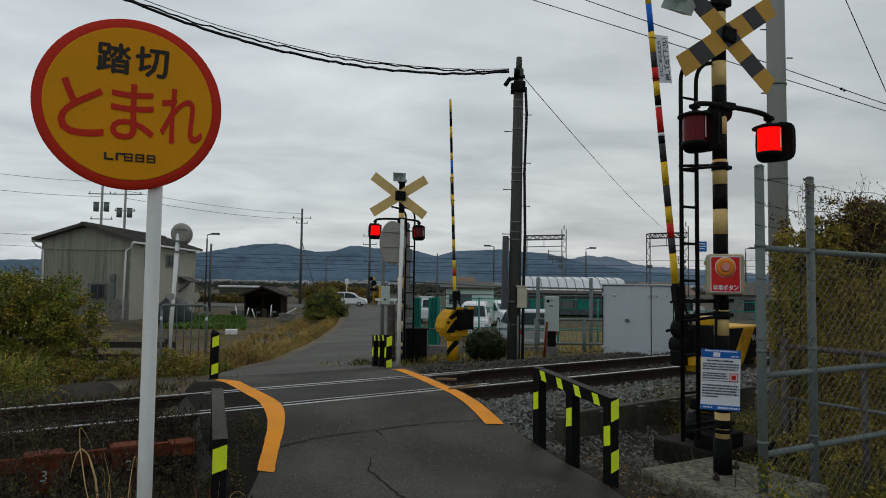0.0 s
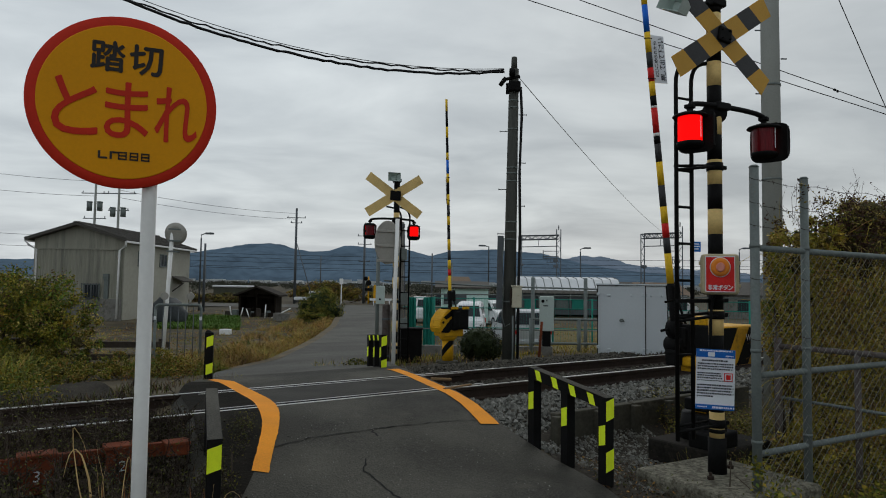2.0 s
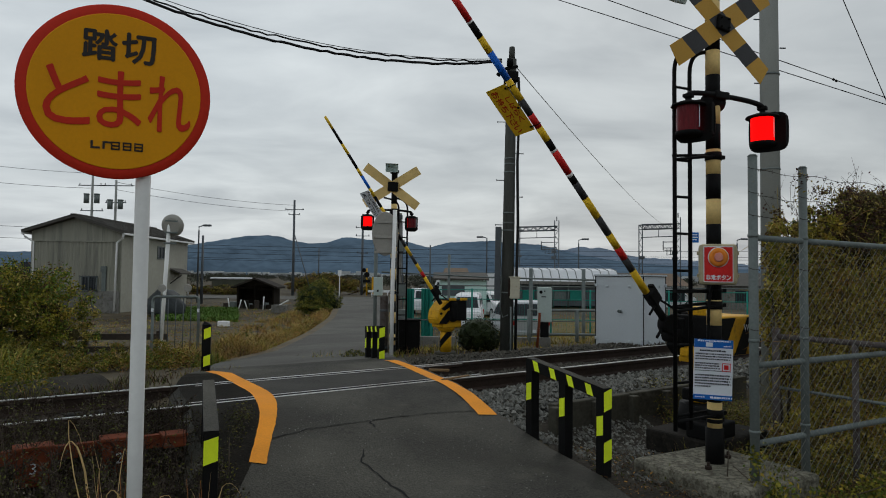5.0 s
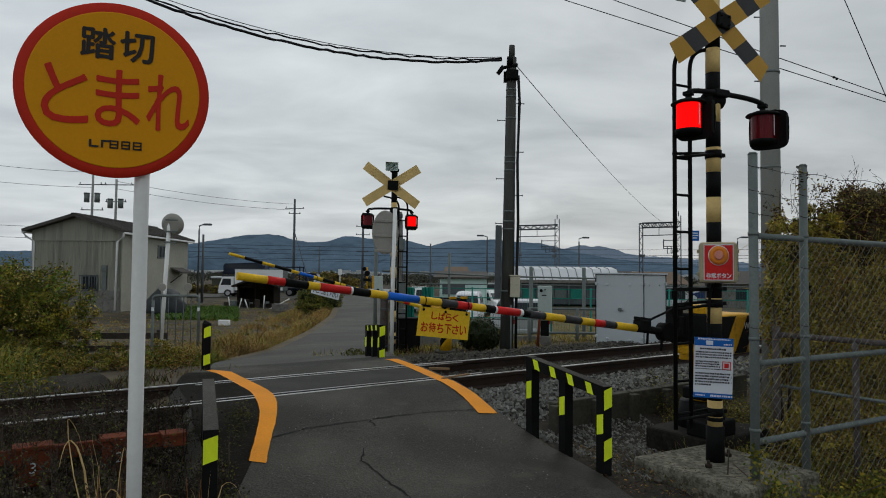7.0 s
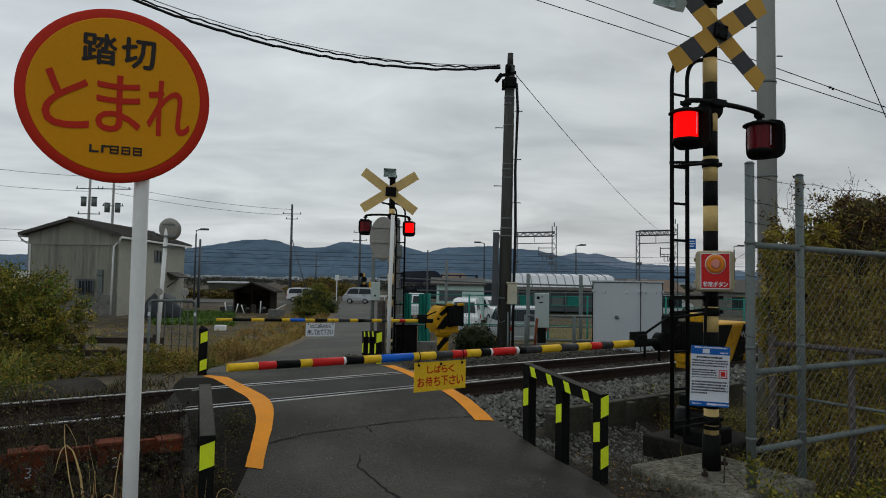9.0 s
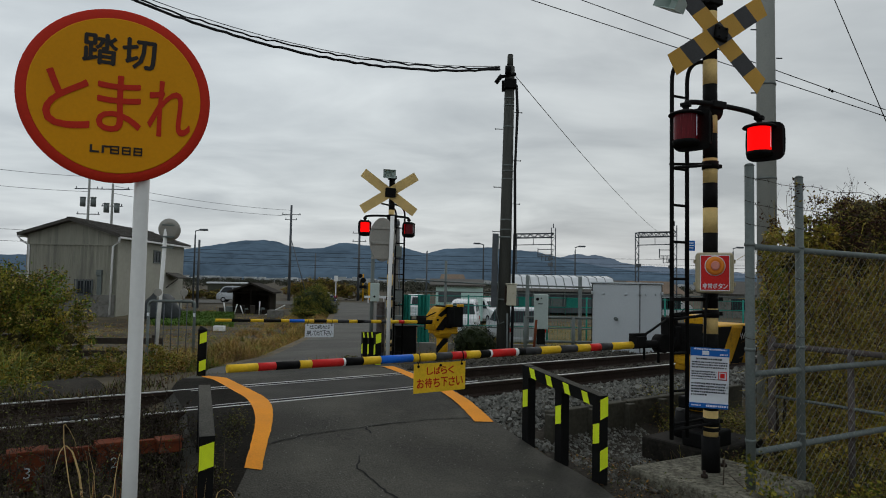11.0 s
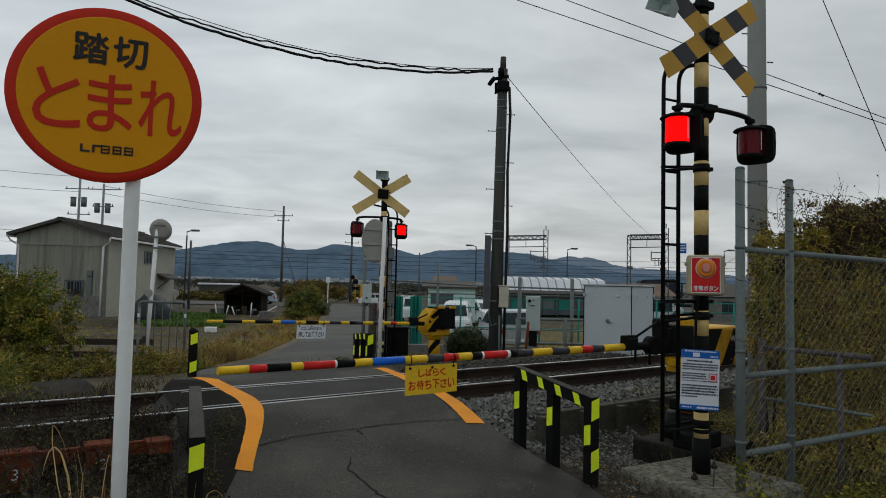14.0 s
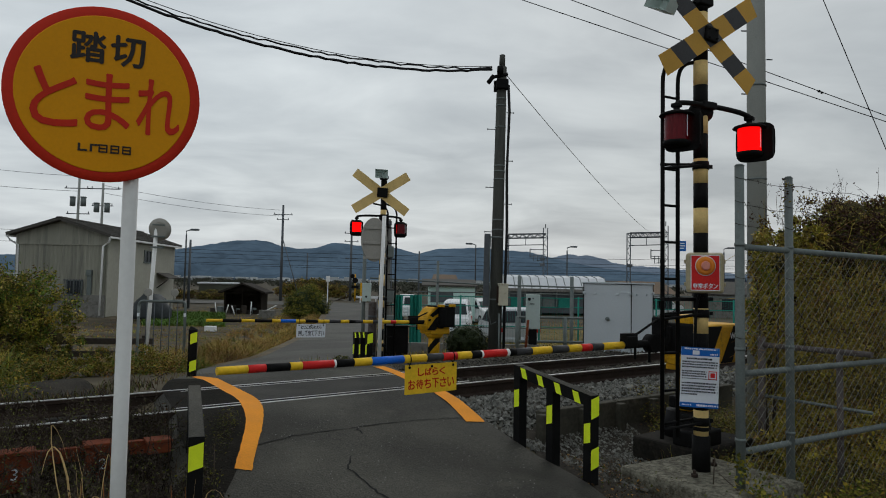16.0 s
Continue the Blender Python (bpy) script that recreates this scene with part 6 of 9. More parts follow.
    tussocks("field_grass", field_spots, 30, 0.20, 1.2, 0.007, [LEAF_OLIVE, STRAW, LEAF_BROWN, STRAW_ORANGE, LEAF_KHAKI, LEAF_GREEN], [3, 2, 3.5, 1.6, 2.5, 1.2], "patchy dry grass and weeds between furrows", 35)

    def cover(rnd):
        y = 11 + 50 * rnd.random() ** 1.5
        return lane_edge(y) - rnd.uniform(0.3, 6 + y * 0.6), y
    grass("field_stubble", cover, 12000, 0.09, 1.3, 0.010, [LEAF_BROWN, STRAW, LEAF_OLIVE], [4, 1.5, 2], "short dead stubble of the field", 46, clump=0.3)

    def greens(rnd):
        y = rnd.uniform(38.5, 51)
        return -y * rnd.uniform(0.298, 0.42), y
    grass("vegetable_rows", greens, 15000, 0.30, 0.8, 0.05, [LEAF_VEG, LEAF_GREEN], [4, 1.3], "green vegetable patch in the field", 36)

    def right_field(rnd):
        y = 13 + 35 * rnd.random() ** 1.3
        x = rnd.uniform(-0.1, 0.85) * y * 0.9 + 0.8
        return (x, y) if -UY * x + UX * y > 9.8 else None
    grass("yard_grass", right_field, 24000, 0.16, 0.9, 0.013, [STRAW, LEAF_OLIVE, STRAW_ORANGE, LEAF_YELLOW], [3, 4, 1, 2.5], "low yellowed grass of the yard", 37)

    def far_right_post(rnd):
        p = at(rnd.uniform(5.0, 8.5), rnd.uniform(9.5, 11.8))
        return p.x, p.y
    grass("yard_weeds", far_right_post, 1300, 0.20, 0.8, 0.008, [LEAF_BROWN, STRAW, LEAF_OLIVE, LEAF_DARK], [3, 0.6, 2, 3], "dry weeds round the barrier base", 38, clump=1.1)
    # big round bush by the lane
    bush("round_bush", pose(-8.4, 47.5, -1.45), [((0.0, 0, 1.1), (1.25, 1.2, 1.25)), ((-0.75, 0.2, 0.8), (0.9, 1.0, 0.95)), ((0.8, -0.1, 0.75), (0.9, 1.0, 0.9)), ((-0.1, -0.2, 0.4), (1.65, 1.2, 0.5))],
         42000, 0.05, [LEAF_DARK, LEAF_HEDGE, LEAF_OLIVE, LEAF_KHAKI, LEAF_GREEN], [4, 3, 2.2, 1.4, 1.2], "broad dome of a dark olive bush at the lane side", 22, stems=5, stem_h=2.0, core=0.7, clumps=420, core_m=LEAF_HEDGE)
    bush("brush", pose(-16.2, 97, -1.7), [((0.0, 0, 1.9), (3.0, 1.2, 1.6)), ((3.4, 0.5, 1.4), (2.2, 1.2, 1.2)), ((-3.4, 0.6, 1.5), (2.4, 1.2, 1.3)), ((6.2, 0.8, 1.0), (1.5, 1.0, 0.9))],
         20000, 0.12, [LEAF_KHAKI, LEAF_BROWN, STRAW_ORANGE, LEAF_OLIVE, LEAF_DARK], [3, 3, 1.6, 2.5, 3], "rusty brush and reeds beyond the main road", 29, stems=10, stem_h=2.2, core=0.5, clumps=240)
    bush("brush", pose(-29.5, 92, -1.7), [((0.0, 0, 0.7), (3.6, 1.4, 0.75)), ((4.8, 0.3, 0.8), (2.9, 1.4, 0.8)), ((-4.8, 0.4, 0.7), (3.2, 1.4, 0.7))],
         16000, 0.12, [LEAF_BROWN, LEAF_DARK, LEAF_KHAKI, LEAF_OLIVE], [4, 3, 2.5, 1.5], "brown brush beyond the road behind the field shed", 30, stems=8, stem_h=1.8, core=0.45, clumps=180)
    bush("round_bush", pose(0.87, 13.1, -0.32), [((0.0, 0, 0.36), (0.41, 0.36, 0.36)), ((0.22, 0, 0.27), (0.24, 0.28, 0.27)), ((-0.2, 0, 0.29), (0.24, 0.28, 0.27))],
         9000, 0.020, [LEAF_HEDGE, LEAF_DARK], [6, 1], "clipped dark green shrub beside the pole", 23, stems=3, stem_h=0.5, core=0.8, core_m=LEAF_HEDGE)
    bush("low_bush", pose(-1.35, 11.3, -0.35), [((0, 0, 0.12), (0.24, 0.2, 0.16)), ((0.2, 0, 0.1), (0.15, 0.15, 0.12))], 900, 0.024, [LEAF_DARK, LEAF_OLIVE], [3, 1], "small dark bush at the guard", 24, stems=2, stem_h=0.4)
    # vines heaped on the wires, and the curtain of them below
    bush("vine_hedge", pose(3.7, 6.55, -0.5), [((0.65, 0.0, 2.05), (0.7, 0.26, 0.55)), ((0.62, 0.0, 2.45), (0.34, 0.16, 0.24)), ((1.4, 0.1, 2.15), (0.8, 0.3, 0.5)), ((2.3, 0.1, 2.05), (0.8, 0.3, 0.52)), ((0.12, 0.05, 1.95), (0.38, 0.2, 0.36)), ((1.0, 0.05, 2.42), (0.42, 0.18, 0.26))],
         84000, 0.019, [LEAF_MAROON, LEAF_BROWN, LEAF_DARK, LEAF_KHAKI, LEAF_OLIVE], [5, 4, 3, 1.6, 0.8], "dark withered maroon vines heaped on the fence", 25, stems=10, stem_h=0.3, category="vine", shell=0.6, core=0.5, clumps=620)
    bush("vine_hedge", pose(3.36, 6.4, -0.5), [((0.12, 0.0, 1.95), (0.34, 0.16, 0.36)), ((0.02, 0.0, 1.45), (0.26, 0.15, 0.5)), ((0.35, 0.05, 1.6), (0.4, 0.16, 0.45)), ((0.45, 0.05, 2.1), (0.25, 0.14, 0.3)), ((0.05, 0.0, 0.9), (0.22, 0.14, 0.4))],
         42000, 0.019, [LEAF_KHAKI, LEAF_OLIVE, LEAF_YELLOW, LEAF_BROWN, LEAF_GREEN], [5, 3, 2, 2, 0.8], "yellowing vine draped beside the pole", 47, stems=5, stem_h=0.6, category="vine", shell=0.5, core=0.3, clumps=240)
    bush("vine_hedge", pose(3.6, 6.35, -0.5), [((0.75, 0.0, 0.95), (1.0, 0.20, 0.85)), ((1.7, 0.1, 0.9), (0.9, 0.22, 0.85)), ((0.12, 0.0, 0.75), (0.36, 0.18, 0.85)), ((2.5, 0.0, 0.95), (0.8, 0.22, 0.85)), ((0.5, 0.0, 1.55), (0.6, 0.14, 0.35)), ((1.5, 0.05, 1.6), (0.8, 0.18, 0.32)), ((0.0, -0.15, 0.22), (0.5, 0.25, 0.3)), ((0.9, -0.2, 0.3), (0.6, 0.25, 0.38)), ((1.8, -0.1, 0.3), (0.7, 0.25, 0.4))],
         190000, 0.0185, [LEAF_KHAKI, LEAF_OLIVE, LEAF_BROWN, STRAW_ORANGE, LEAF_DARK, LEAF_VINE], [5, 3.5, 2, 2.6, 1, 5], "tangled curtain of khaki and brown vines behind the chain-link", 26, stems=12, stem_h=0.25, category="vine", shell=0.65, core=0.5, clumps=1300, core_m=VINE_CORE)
    # hanging tendrils over the vines
    rnd = random.Random(61)
    bm = bmesh.new()
    for _ in range(150):
        x = rnd.uniform(0.0, 2.6)
        p = Vector((3.5 + x, 6.12 + 0.02 * x + rnd.uniform(-0.06, 0.12), rnd.uniform(0.3, 2.1) - 0.5))
        ln = rnd.uniform(0.25, 0.8)
        side = rnd.uniform(-0.7, 0.7) * ln
        tube(bm, [p, p + Vector((side * 0.2, -0.03, -ln * 0.4)), p + Vector((side, rnd.uniform(-0.05, 0.05), -ln))], [0.002, 0.0026, 0.0014], 3, mi=rnd.choice((0, 1, 1, 2, 2)))
    tagged(part("vine_tendrils", bm, [STRAW, LEAF_KHAKI, BARK]), "thin dry tendrils hanging over the vines", "vine", kind="stuff")
    bm = bmesh.new()
    for _ in range(1100):
        p = Vector((rnd.uniform(3.25, 6.1), 6.12 + rnd.uniform(-0.08, 0.12), rnd.uniform(-0.4, 1.65)))
        d = Vector((rnd.gauss(0, 0.6), rnd.gauss(0, 0.2), rnd.gauss(0, 1))).normalized()
        pts, step = [p], rnd.uniform(0.04, 0.09)
        for _k in range(7):
            d = (d + Vector((rnd.gauss(0, 0.3), rnd.gauss(0, 0.1), rnd.gauss(0, 0.3) - 0.06))).normalized()
            pts.append(pts[-1] + d * step)
        tube(bm, pts, [rnd.uniform(0.0014, 0.003)] * 7 + [0.0008], 3, mi=rnd.choice((0, 0, 1, 2, 3)))
    tagged(part("vine_strands", bm, [LEAF_KHAKI, STRAW_ORANGE, BARK, LEAF_VINE]), "tangled thin vine strands behind the chain-link", "vine", kind="stuff")
    bm = bmesh.new()
    for _ in range(90):
        x = rnd.uniform(3.35, 6.2)
        p = Vector((x, 6.5 + rnd.uniform(-0.15, 0.15), 1.75 + 0.25 * min(1, (x - 3.3) * 1.5) + rnd.uniform(-0.2, 0.05)))
        q = p + Vector((rnd.uniform(-0.22, 0.22), rnd.uniform(-0.1, 0.1), rnd.uniform(0.08, 0.42)))
        tube(bm, [p, p.lerp(q, 0.5) + Vector((rnd.uniform(-0.05, 0.05), 0, 0.03)), q], [0.003, 0.002, 0.001], 3)
        for _k in range(rnd.randint(2, 7)):
            c = p.lerp(q, rnd.random()) + Vector((rnd.uniform(-0.02, 0.02), 0, rnd.uniform(-0.02, 0.02)))
            u, w = [Vector((rnd.gauss(0, 1), rnd.gauss(0, 1), rnd.gauss(0, 1))).normalized() * k for k in (0.014, 0.008)]
            bm.faces.new([bm.verts.new(c + u), bm.verts.new(c + w), bm.verts.new(c - u), bm.verts.new(c - w)]).material_index = 1
    tagged(part("vine_twigs", bm, [BARK, LEAF_MAROON]), "bare twigs standing over the vines", "vine", kind="stuff")
    # weeds at the foot of the front fence
    bush("weed_clump", pose(2.42, 4.72, -0.55), [((0.0, 0.0, 0.22), (0.2, 0.16, 0.22)), ((-0.08, 0.1, 0.42), (0.1, 0.12, 0.15)), ((0.45, 0.05, 0.12), (0.3, 0.2, 0.15)), ((0.85, 0.2, 0.15), (0.25, 0.2, 0.18))],
         1500, 0.020, [LEAF_OLIVE, LEAF_YELLOW, LEAF_GREEN, LEAF_DARK], [4, 1.2, 2, 3], "yellow-green weeds at the fence foot", 27, stems=6, stem_h=0.3, category="weed", shell=0.2)

    def fence_foot(rnd):
        return rnd.uniform(2.2, 4.6), rnd.uniform(4.8, 6.2)
    grass("fence_grass", fence_foot, 1500, 0.30, 0.7, 0.005, [STRAW, LEAF_OLIVE, LEAF_BROWN, LEAF_DARK], [3, 4, 2, 1.5], "straggling dry grass at the fence", 39)


plants()


def leafy(name, region, n, per, size, spread, high, mats, weights, label, seed, lift=0.0):
    """Low broad-leaved weeds: n plants of a few small leaves each."""
    rnd = random.Random(seed)
    bm = bmesh.new()
    for _ in range(n):
        xy = region(rnd)
        if not xy or noise.noise((xy[0] * 0.8, xy[1] * 0.8, seed)) < rnd.uniform(-0.6, 0.15):
            continue
        z = land_z(*xy) + lift
        mi = rnd.choices(range(len(mats)), weights)[0]
        hh = high * rnd.uniform(0.4, 1.2)
        for _k in range(per):
            p = Vector((xy[0] + rnd.gauss(0, spread), xy[1] + rnd.gauss(0, spread), z + hh * rnd.random()))
            s = size * rnd.uniform(0.5, 1.3)
            u = Vector((rnd.gauss(0, 1), rnd.gauss(0, 1), rnd.gauss(0, 0.6))).normalized() * s
            w = Vector((rnd.gauss(0, 1), rnd.gauss(0, 1), rnd.gauss(0, 0.6))).normalized() * s * 0.5
            bm.faces.new([bm.verts.new(p + u), bm.verts.new(p + w), bm.verts.new(p - u), bm.verts.new(p - w)]).material_index = mi if rnd.random() < 0.8 else rnd.randrange(len(mats))
    tagged(part(name, bm, mats), label, "weeds", kind="stuff")


def verge_weeds():
    def edge(y):
        return float(np.interp(y, LANE_Y, LANE_X))

    def near(rnd):
        y = 10.2 + 14 * rnd.random() ** 1.4
        return edge(y) - 0.25 - abs(rnd.gauss(0, 1)) * (0.5 + 0.08 * y), y
    leafy("verge_weeds", near, 900, 15, 0.024, 0.10, 0.26, [LEAF_OLIVE, LEAF_GREEN, STRAW_ORANGE, LEAF_YELLOW, LEAF_BROWN], [4, 2.5, 2.5, 1.6, 1.6], "mixed green and rusty weeds along the lane", 51)

    def far(rnd):
        y = 24 + 26 * rnd.random()
        return edge(y) - 0.6 - abs(rnd.gauss(0, 1)) * 5, y
    leafy("field_weeds", far, 700, 12, 0.036, 0.2, 0.24, [STRAW_ORANGE, LEAF_OLIVE, LEAF_GREEN, STRAW], [4, 4, 1, 1], "low rusty weeds in the field", 52)

    def bank(rnd):
        p = at(rnd.uniform(-7, 1.0), rnd.uniform(9.2, 11.8))
        return p.x, p.y
    leafy("bank_weeds", bank, 1500, 16, 0.026, 0.09, 0.42, [LEAF_OLIVE, LEAF_GREEN, LEAF_DARK, LEAF_YELLOW], [4, 3, 2.5, 1.2], "leafy green weeds on the track bank", 53)


    def litter(rnd):
        return rnd.uniform(1.25, 2.6), rnd.uniform(4.2, 6.4)
    leafy("leaf_litter", litter, 900, 5, 0.014, 0.06, 0.03, [LEAF_BROWN, STRAW_ORANGE, WEED, LEAF_DARK], [4, 1.5, 3, 1], "dead leaves and weeds on the grit", 57, 0.03)

    def kerbless(rnd):
        y = rnd.uniform(3.5, 5.7)
        x = float(np.interp(y, [3.6, 4.7, 5.3, 5.95, 6.6, 7.1], [-1.36, -1.42, -1.50, -1.62, -1.95, -2.3]))
        return x - abs(rnd.gauss(0, 0.11)), y
    def fence_side(rnd):
        return rnd.uniform(2.55, 4.6), rnd.uniform(5.1, 8.3)
    leafy("fence_weeds", fence_side, 3200, 18, 0.014, 0.06, 0.30, [LEAF_DARK, LEAF_BROWN, LEAF_OLIVE, LEAF_KHAKI], [4, 3, 2, 1.5], "dark tangled weeds behind the fence", 55)
    leafy("edge_weeds", kerbless, 1500, 18, 0.009, 0.035, 0.13, [LEAF_DARK, WEED, LEAF_OLIVE, GREYWEED], [5, 4, 1.6, 3], "small dark weeds creeping over the asphalt edge", 54, 0.05)


verge_weeds()


# ---- foreground weeds, left ----
def weeds():
    rnd = random.Random(77)

    def weed(bm, foot, h, n_leaf):
        top = foot + Vector((rnd.uniform(-0.25, 0.25) * h, rnd.uniform(-0.25, 0.25) * h, h))
        mid = foot.lerp(top, 0.5) + Vector((rnd.uniform(-0.06, 0.06), rnd.uniform(-0.06, 0.06), 0))
        tube(bm, [foot, mid, top], [0.004, 0.003, 0.0013], 4)
        for _ in range(rnd.randint(5, 9)):
            t = rnd.uniform(0.3, 0.98)
            p = foot.lerp(mid, t * 2) if t < 0.5 else mid.lerp(top, t * 2 - 1)
            e = p + Vector((rnd.uniform(-0.16, 0.16), rnd.uniform(-0.16, 0.16), rnd.uniform(0.02, 0.16))) * (0.5 + h * 0.6)
            tube(bm, [p, e], [0.002, 0.001], 3)
            for k in range(n_leaf):
                q = p.lerp(e, rnd.uniform(0.2, 1.0)) + Vector((rnd.uniform(-0.02, 0.02), rnd.uniform(-0.02, 0.02), rnd.uniform(-0.02, 0.02)))
                s = rnd.uniform(0.005, 0.012)
                u = Vector((rnd.gauss(0, 1), rnd.gauss(0, 1), rnd.gauss(0, 1))).normalized() * s
                w = Vector((rnd.gauss(0, 1), rnd.gauss(0, 1), rnd.gauss(0, 1))).normalized() * s * 0.6
                f = bm.faces.new([bm.verts.new(q + u), bm.verts.new(q + w), bm.verts.new(q - u), bm.verts.new(q - w)])
                f.material_index = rnd.choices((0, 1, 2), (6, 3, 3))[0]

    # dense withered undergrowth between the road and the track
    for x0, x1, y0, y1, n, h0, h1 in ((-5.0, -2.0, 3.9, 5.3, 420, 0.3, 0.55), (-3.6, -1.55, 3.3, 4.4, 380, 0.35, 0.62), (-1.8, -1.36, 3.5, 4.4, 150, 0.2, 0.38), (-2.5, -1.85, 4.4, 5.3, 130, 0.25, 0.5)):
        bm = bmesh.new()
        for _ in range(n):
            x, y = rnd.uniform(x0, x1), rnd.uniform(y0, y1)
            weed(bm, Vector((x, y, land_z(x, y) - 0.02)), rnd.uniform(h0, h1), 8)
        tagged(part("dead_weeds", bm, [WEED, LEAF_DARK, GREYWEED]), "dark withered weeds with bare stalks by the track", "weeds", kind="stuff")
    bm = bmesh.new()
    for x, y, h in ((-2.0, 4.1, 0.9), (-1.85, 4.4, 0.95), (-2.35, 3.9, 0.9), (-1.5, 4.3, 0.8), (-2.9, 4.2, 0.85), (-1.95, 4.6, 0.95), (-1.85, 5.0, 0.75), (-1.8, 4.7, 0.7), (-3.3, 4.4, 0.8)):
        weed(bm, Vector((x, y, land_z(x, y))), h, 9)
    tagged(part("tall_weeds", bm, [WEED, LEAF_BROWN, LEAF_DARK]), "tall bare dead weed stalks", "weeds", kind="stuff")
    # bushy mounds of the same weeds
    for x, y, blobs in ((-1.42, 4.0, [((0.04, 0.1, 0.12), (0.20, 0.42, 0.17)), ((0.0, -0.2, 0.16), (0.22, 0.32, 0.2))]), (-1.40, 4.5, [((0.0, 0.0, 0.06), (0.15, 0.24, 0.16)), ((-0.12, 0.1, 0.1), (0.14, 0.2, 0.18))]), (-1.24, 4.12, [((0.0, 0.0, 0.05), (0.14, 0.25, 0.17)), ((-0.06, -0.2, 0.06), (0.14, 0.2, 0.2))]), (-1.95, 4.1, [((0, 0, 0.2), (0.4, 0.4, 0.24)), ((-0.5, 0.1, 0.2), (0.4, 0.4, 0.22))]), (-2.95, 4.0, [((0, 0, 0.2), (0.5, 0.35, 0.22)), ((-0.7, 0.1, 0.2), (0.5, 0.4, 0.22))])):
        bush("weed_mound", pose(x, y, land_z(x, y)), blobs, 5200, 0.011, [WEED, GREYWEED, LEAF_DARK, LEAF_OLIVE], [5, 3, 3, 0.7], "bushy mound of dark withered weeds", int(-x * 100), stems=7, stem_h=0.25, category="weeds", shell=0.3)

    # low ground cover
    def cover(r):
        x, y = r.uniform(-5.0, -1.4), r.uniform(2.6, 5.4)
        return (x, y) if x < -1.45 - 0.3 * max(0, y - 4.0) else None
    grass("ground_weeds", cover, 15000, 0.26, 0.9, 0.005, [WEED, LEAF_BROWN, LEAF_DARK, GREYWEED], [6, 3, 3, 1.5], "dark low weeds and dead stalks", 41)

    def beyond(r):
        p = at(r.uniform(-6.5, 1.9), r.uniform(7.7, 9.3))
        return p.x, p.y
    grass("ground_weeds", beyond, 5000, 0.13, 0.9, 0.007, [WEED, LEAF_DARK, LEAF_BROWN], [4, 4, 2], "dark low weeds along the far rail", 42, sink=-0.03)

    # dry arching reed blades: (top and tip, each sideways and up from the foot)
    for (x, y, z), tips in (((-1.75, 3.60, -0.62), ((-0.155, 0.92, -0.03, 0.86), (-0.14, 0.80, -0.26, 0.72), (-0.02, 0.5, -0.11, 0.92), (0.0, 0.5, -0.02, 0.90), (0.08, 0.77, 0.10, 0.70), (-0.03, 0.45, 0.0, 0.80))),
                            ((-1.22, 3.60, -0.62), ((0.0, 0.45, -0.05, 0.66), (0.02, 0.4, 0.05, 0.74), (0.10, 0.62, 0.24, 0.60))),
                            ((-1.55, 3.62, -0.62), ((0.06, 0.54, 0.17, 0.44), (-0.12, 0.57, -0.22, 0.50), (0.02, 0.4, 0.04, 0.60)))):
        base = thing("straw_tuft", pose(x, y, z), "tuft of dry tan arching grass blades", "grass tuft", "straw tufts")
        for ax, az, tx, tz in tips:
            bm = bmesh.new()
            w = rnd.choice((0.0022, 0.003, 0.004, 0.0055, 0.0085))
            wob = [Vector((rnd.gauss(0, 0.0035), 0, rnd.gauss(0, 0.0035))) for _k in range(13)]
            foot, tip = Vector((rnd.uniform(-0.03, 0.03), 0, -0.05)), Vector((tx, rnd.uniform(-0.15, 0.1), tz))
            mid = Vector((ax, tip.y * 0.5, az)) * 2 - (foot + tip) / 2
            prev = None
            for i in range(13):
                t = i / 12
                c = foot * (1 - t) ** 2 + mid * 2 * t * (1 - t) + tip * t * t + wob[i]
                d = (mid - foot) * (1 - t) + (tip - mid) * t
                s = d.cross(Vector((0, 1, 0.35))).normalized() * w * (1 - 0.93 * t ** 1.6)
                pair = (bm.verts.new(c - s), bm.verts.new(c + s))
                if prev:
                    bm.faces.new((prev[0], prev[1], pair[1], pair[0]))
                prev = pair
            part("blade", bm, DRY_BLADE, base)
        for _k in range(9):
            bm = bmesh.new()
            blade(bm, (rnd.uniform(-0.06, 0.06), rnd.uniform(-0.05, 0.05), -0.05), rnd.uniform(0.45, 0.85), rnd.uniform(0.1, 0.38), rnd.uniform(0.0015, 0.0045), rnd, 0, 1.2, 8)
            part("blade", bm, DRY_BLADE, base)
        for _k in range(6):
            bm = bmesh.new()
            foot = Vector((rnd.uniform(-0.05, 0.05), rnd.uniform(-0.04, 0.04), -0.05))
            top = foot + Vector((rnd.uniform(-0.10, 0.06), rnd.uniform(-0.06, 0.06), rnd.uniform(0.5, 0.8)))
            tube(bm, [foot, foot.lerp(top, 0.55) + Vector((rnd.uniform(-0.02, 0.02), 0, 0)), top], [0.0045, 0.004, 0.0015], 4)
            part("stalk", bm, STALK, base, "brown dead stalk")


weeds()


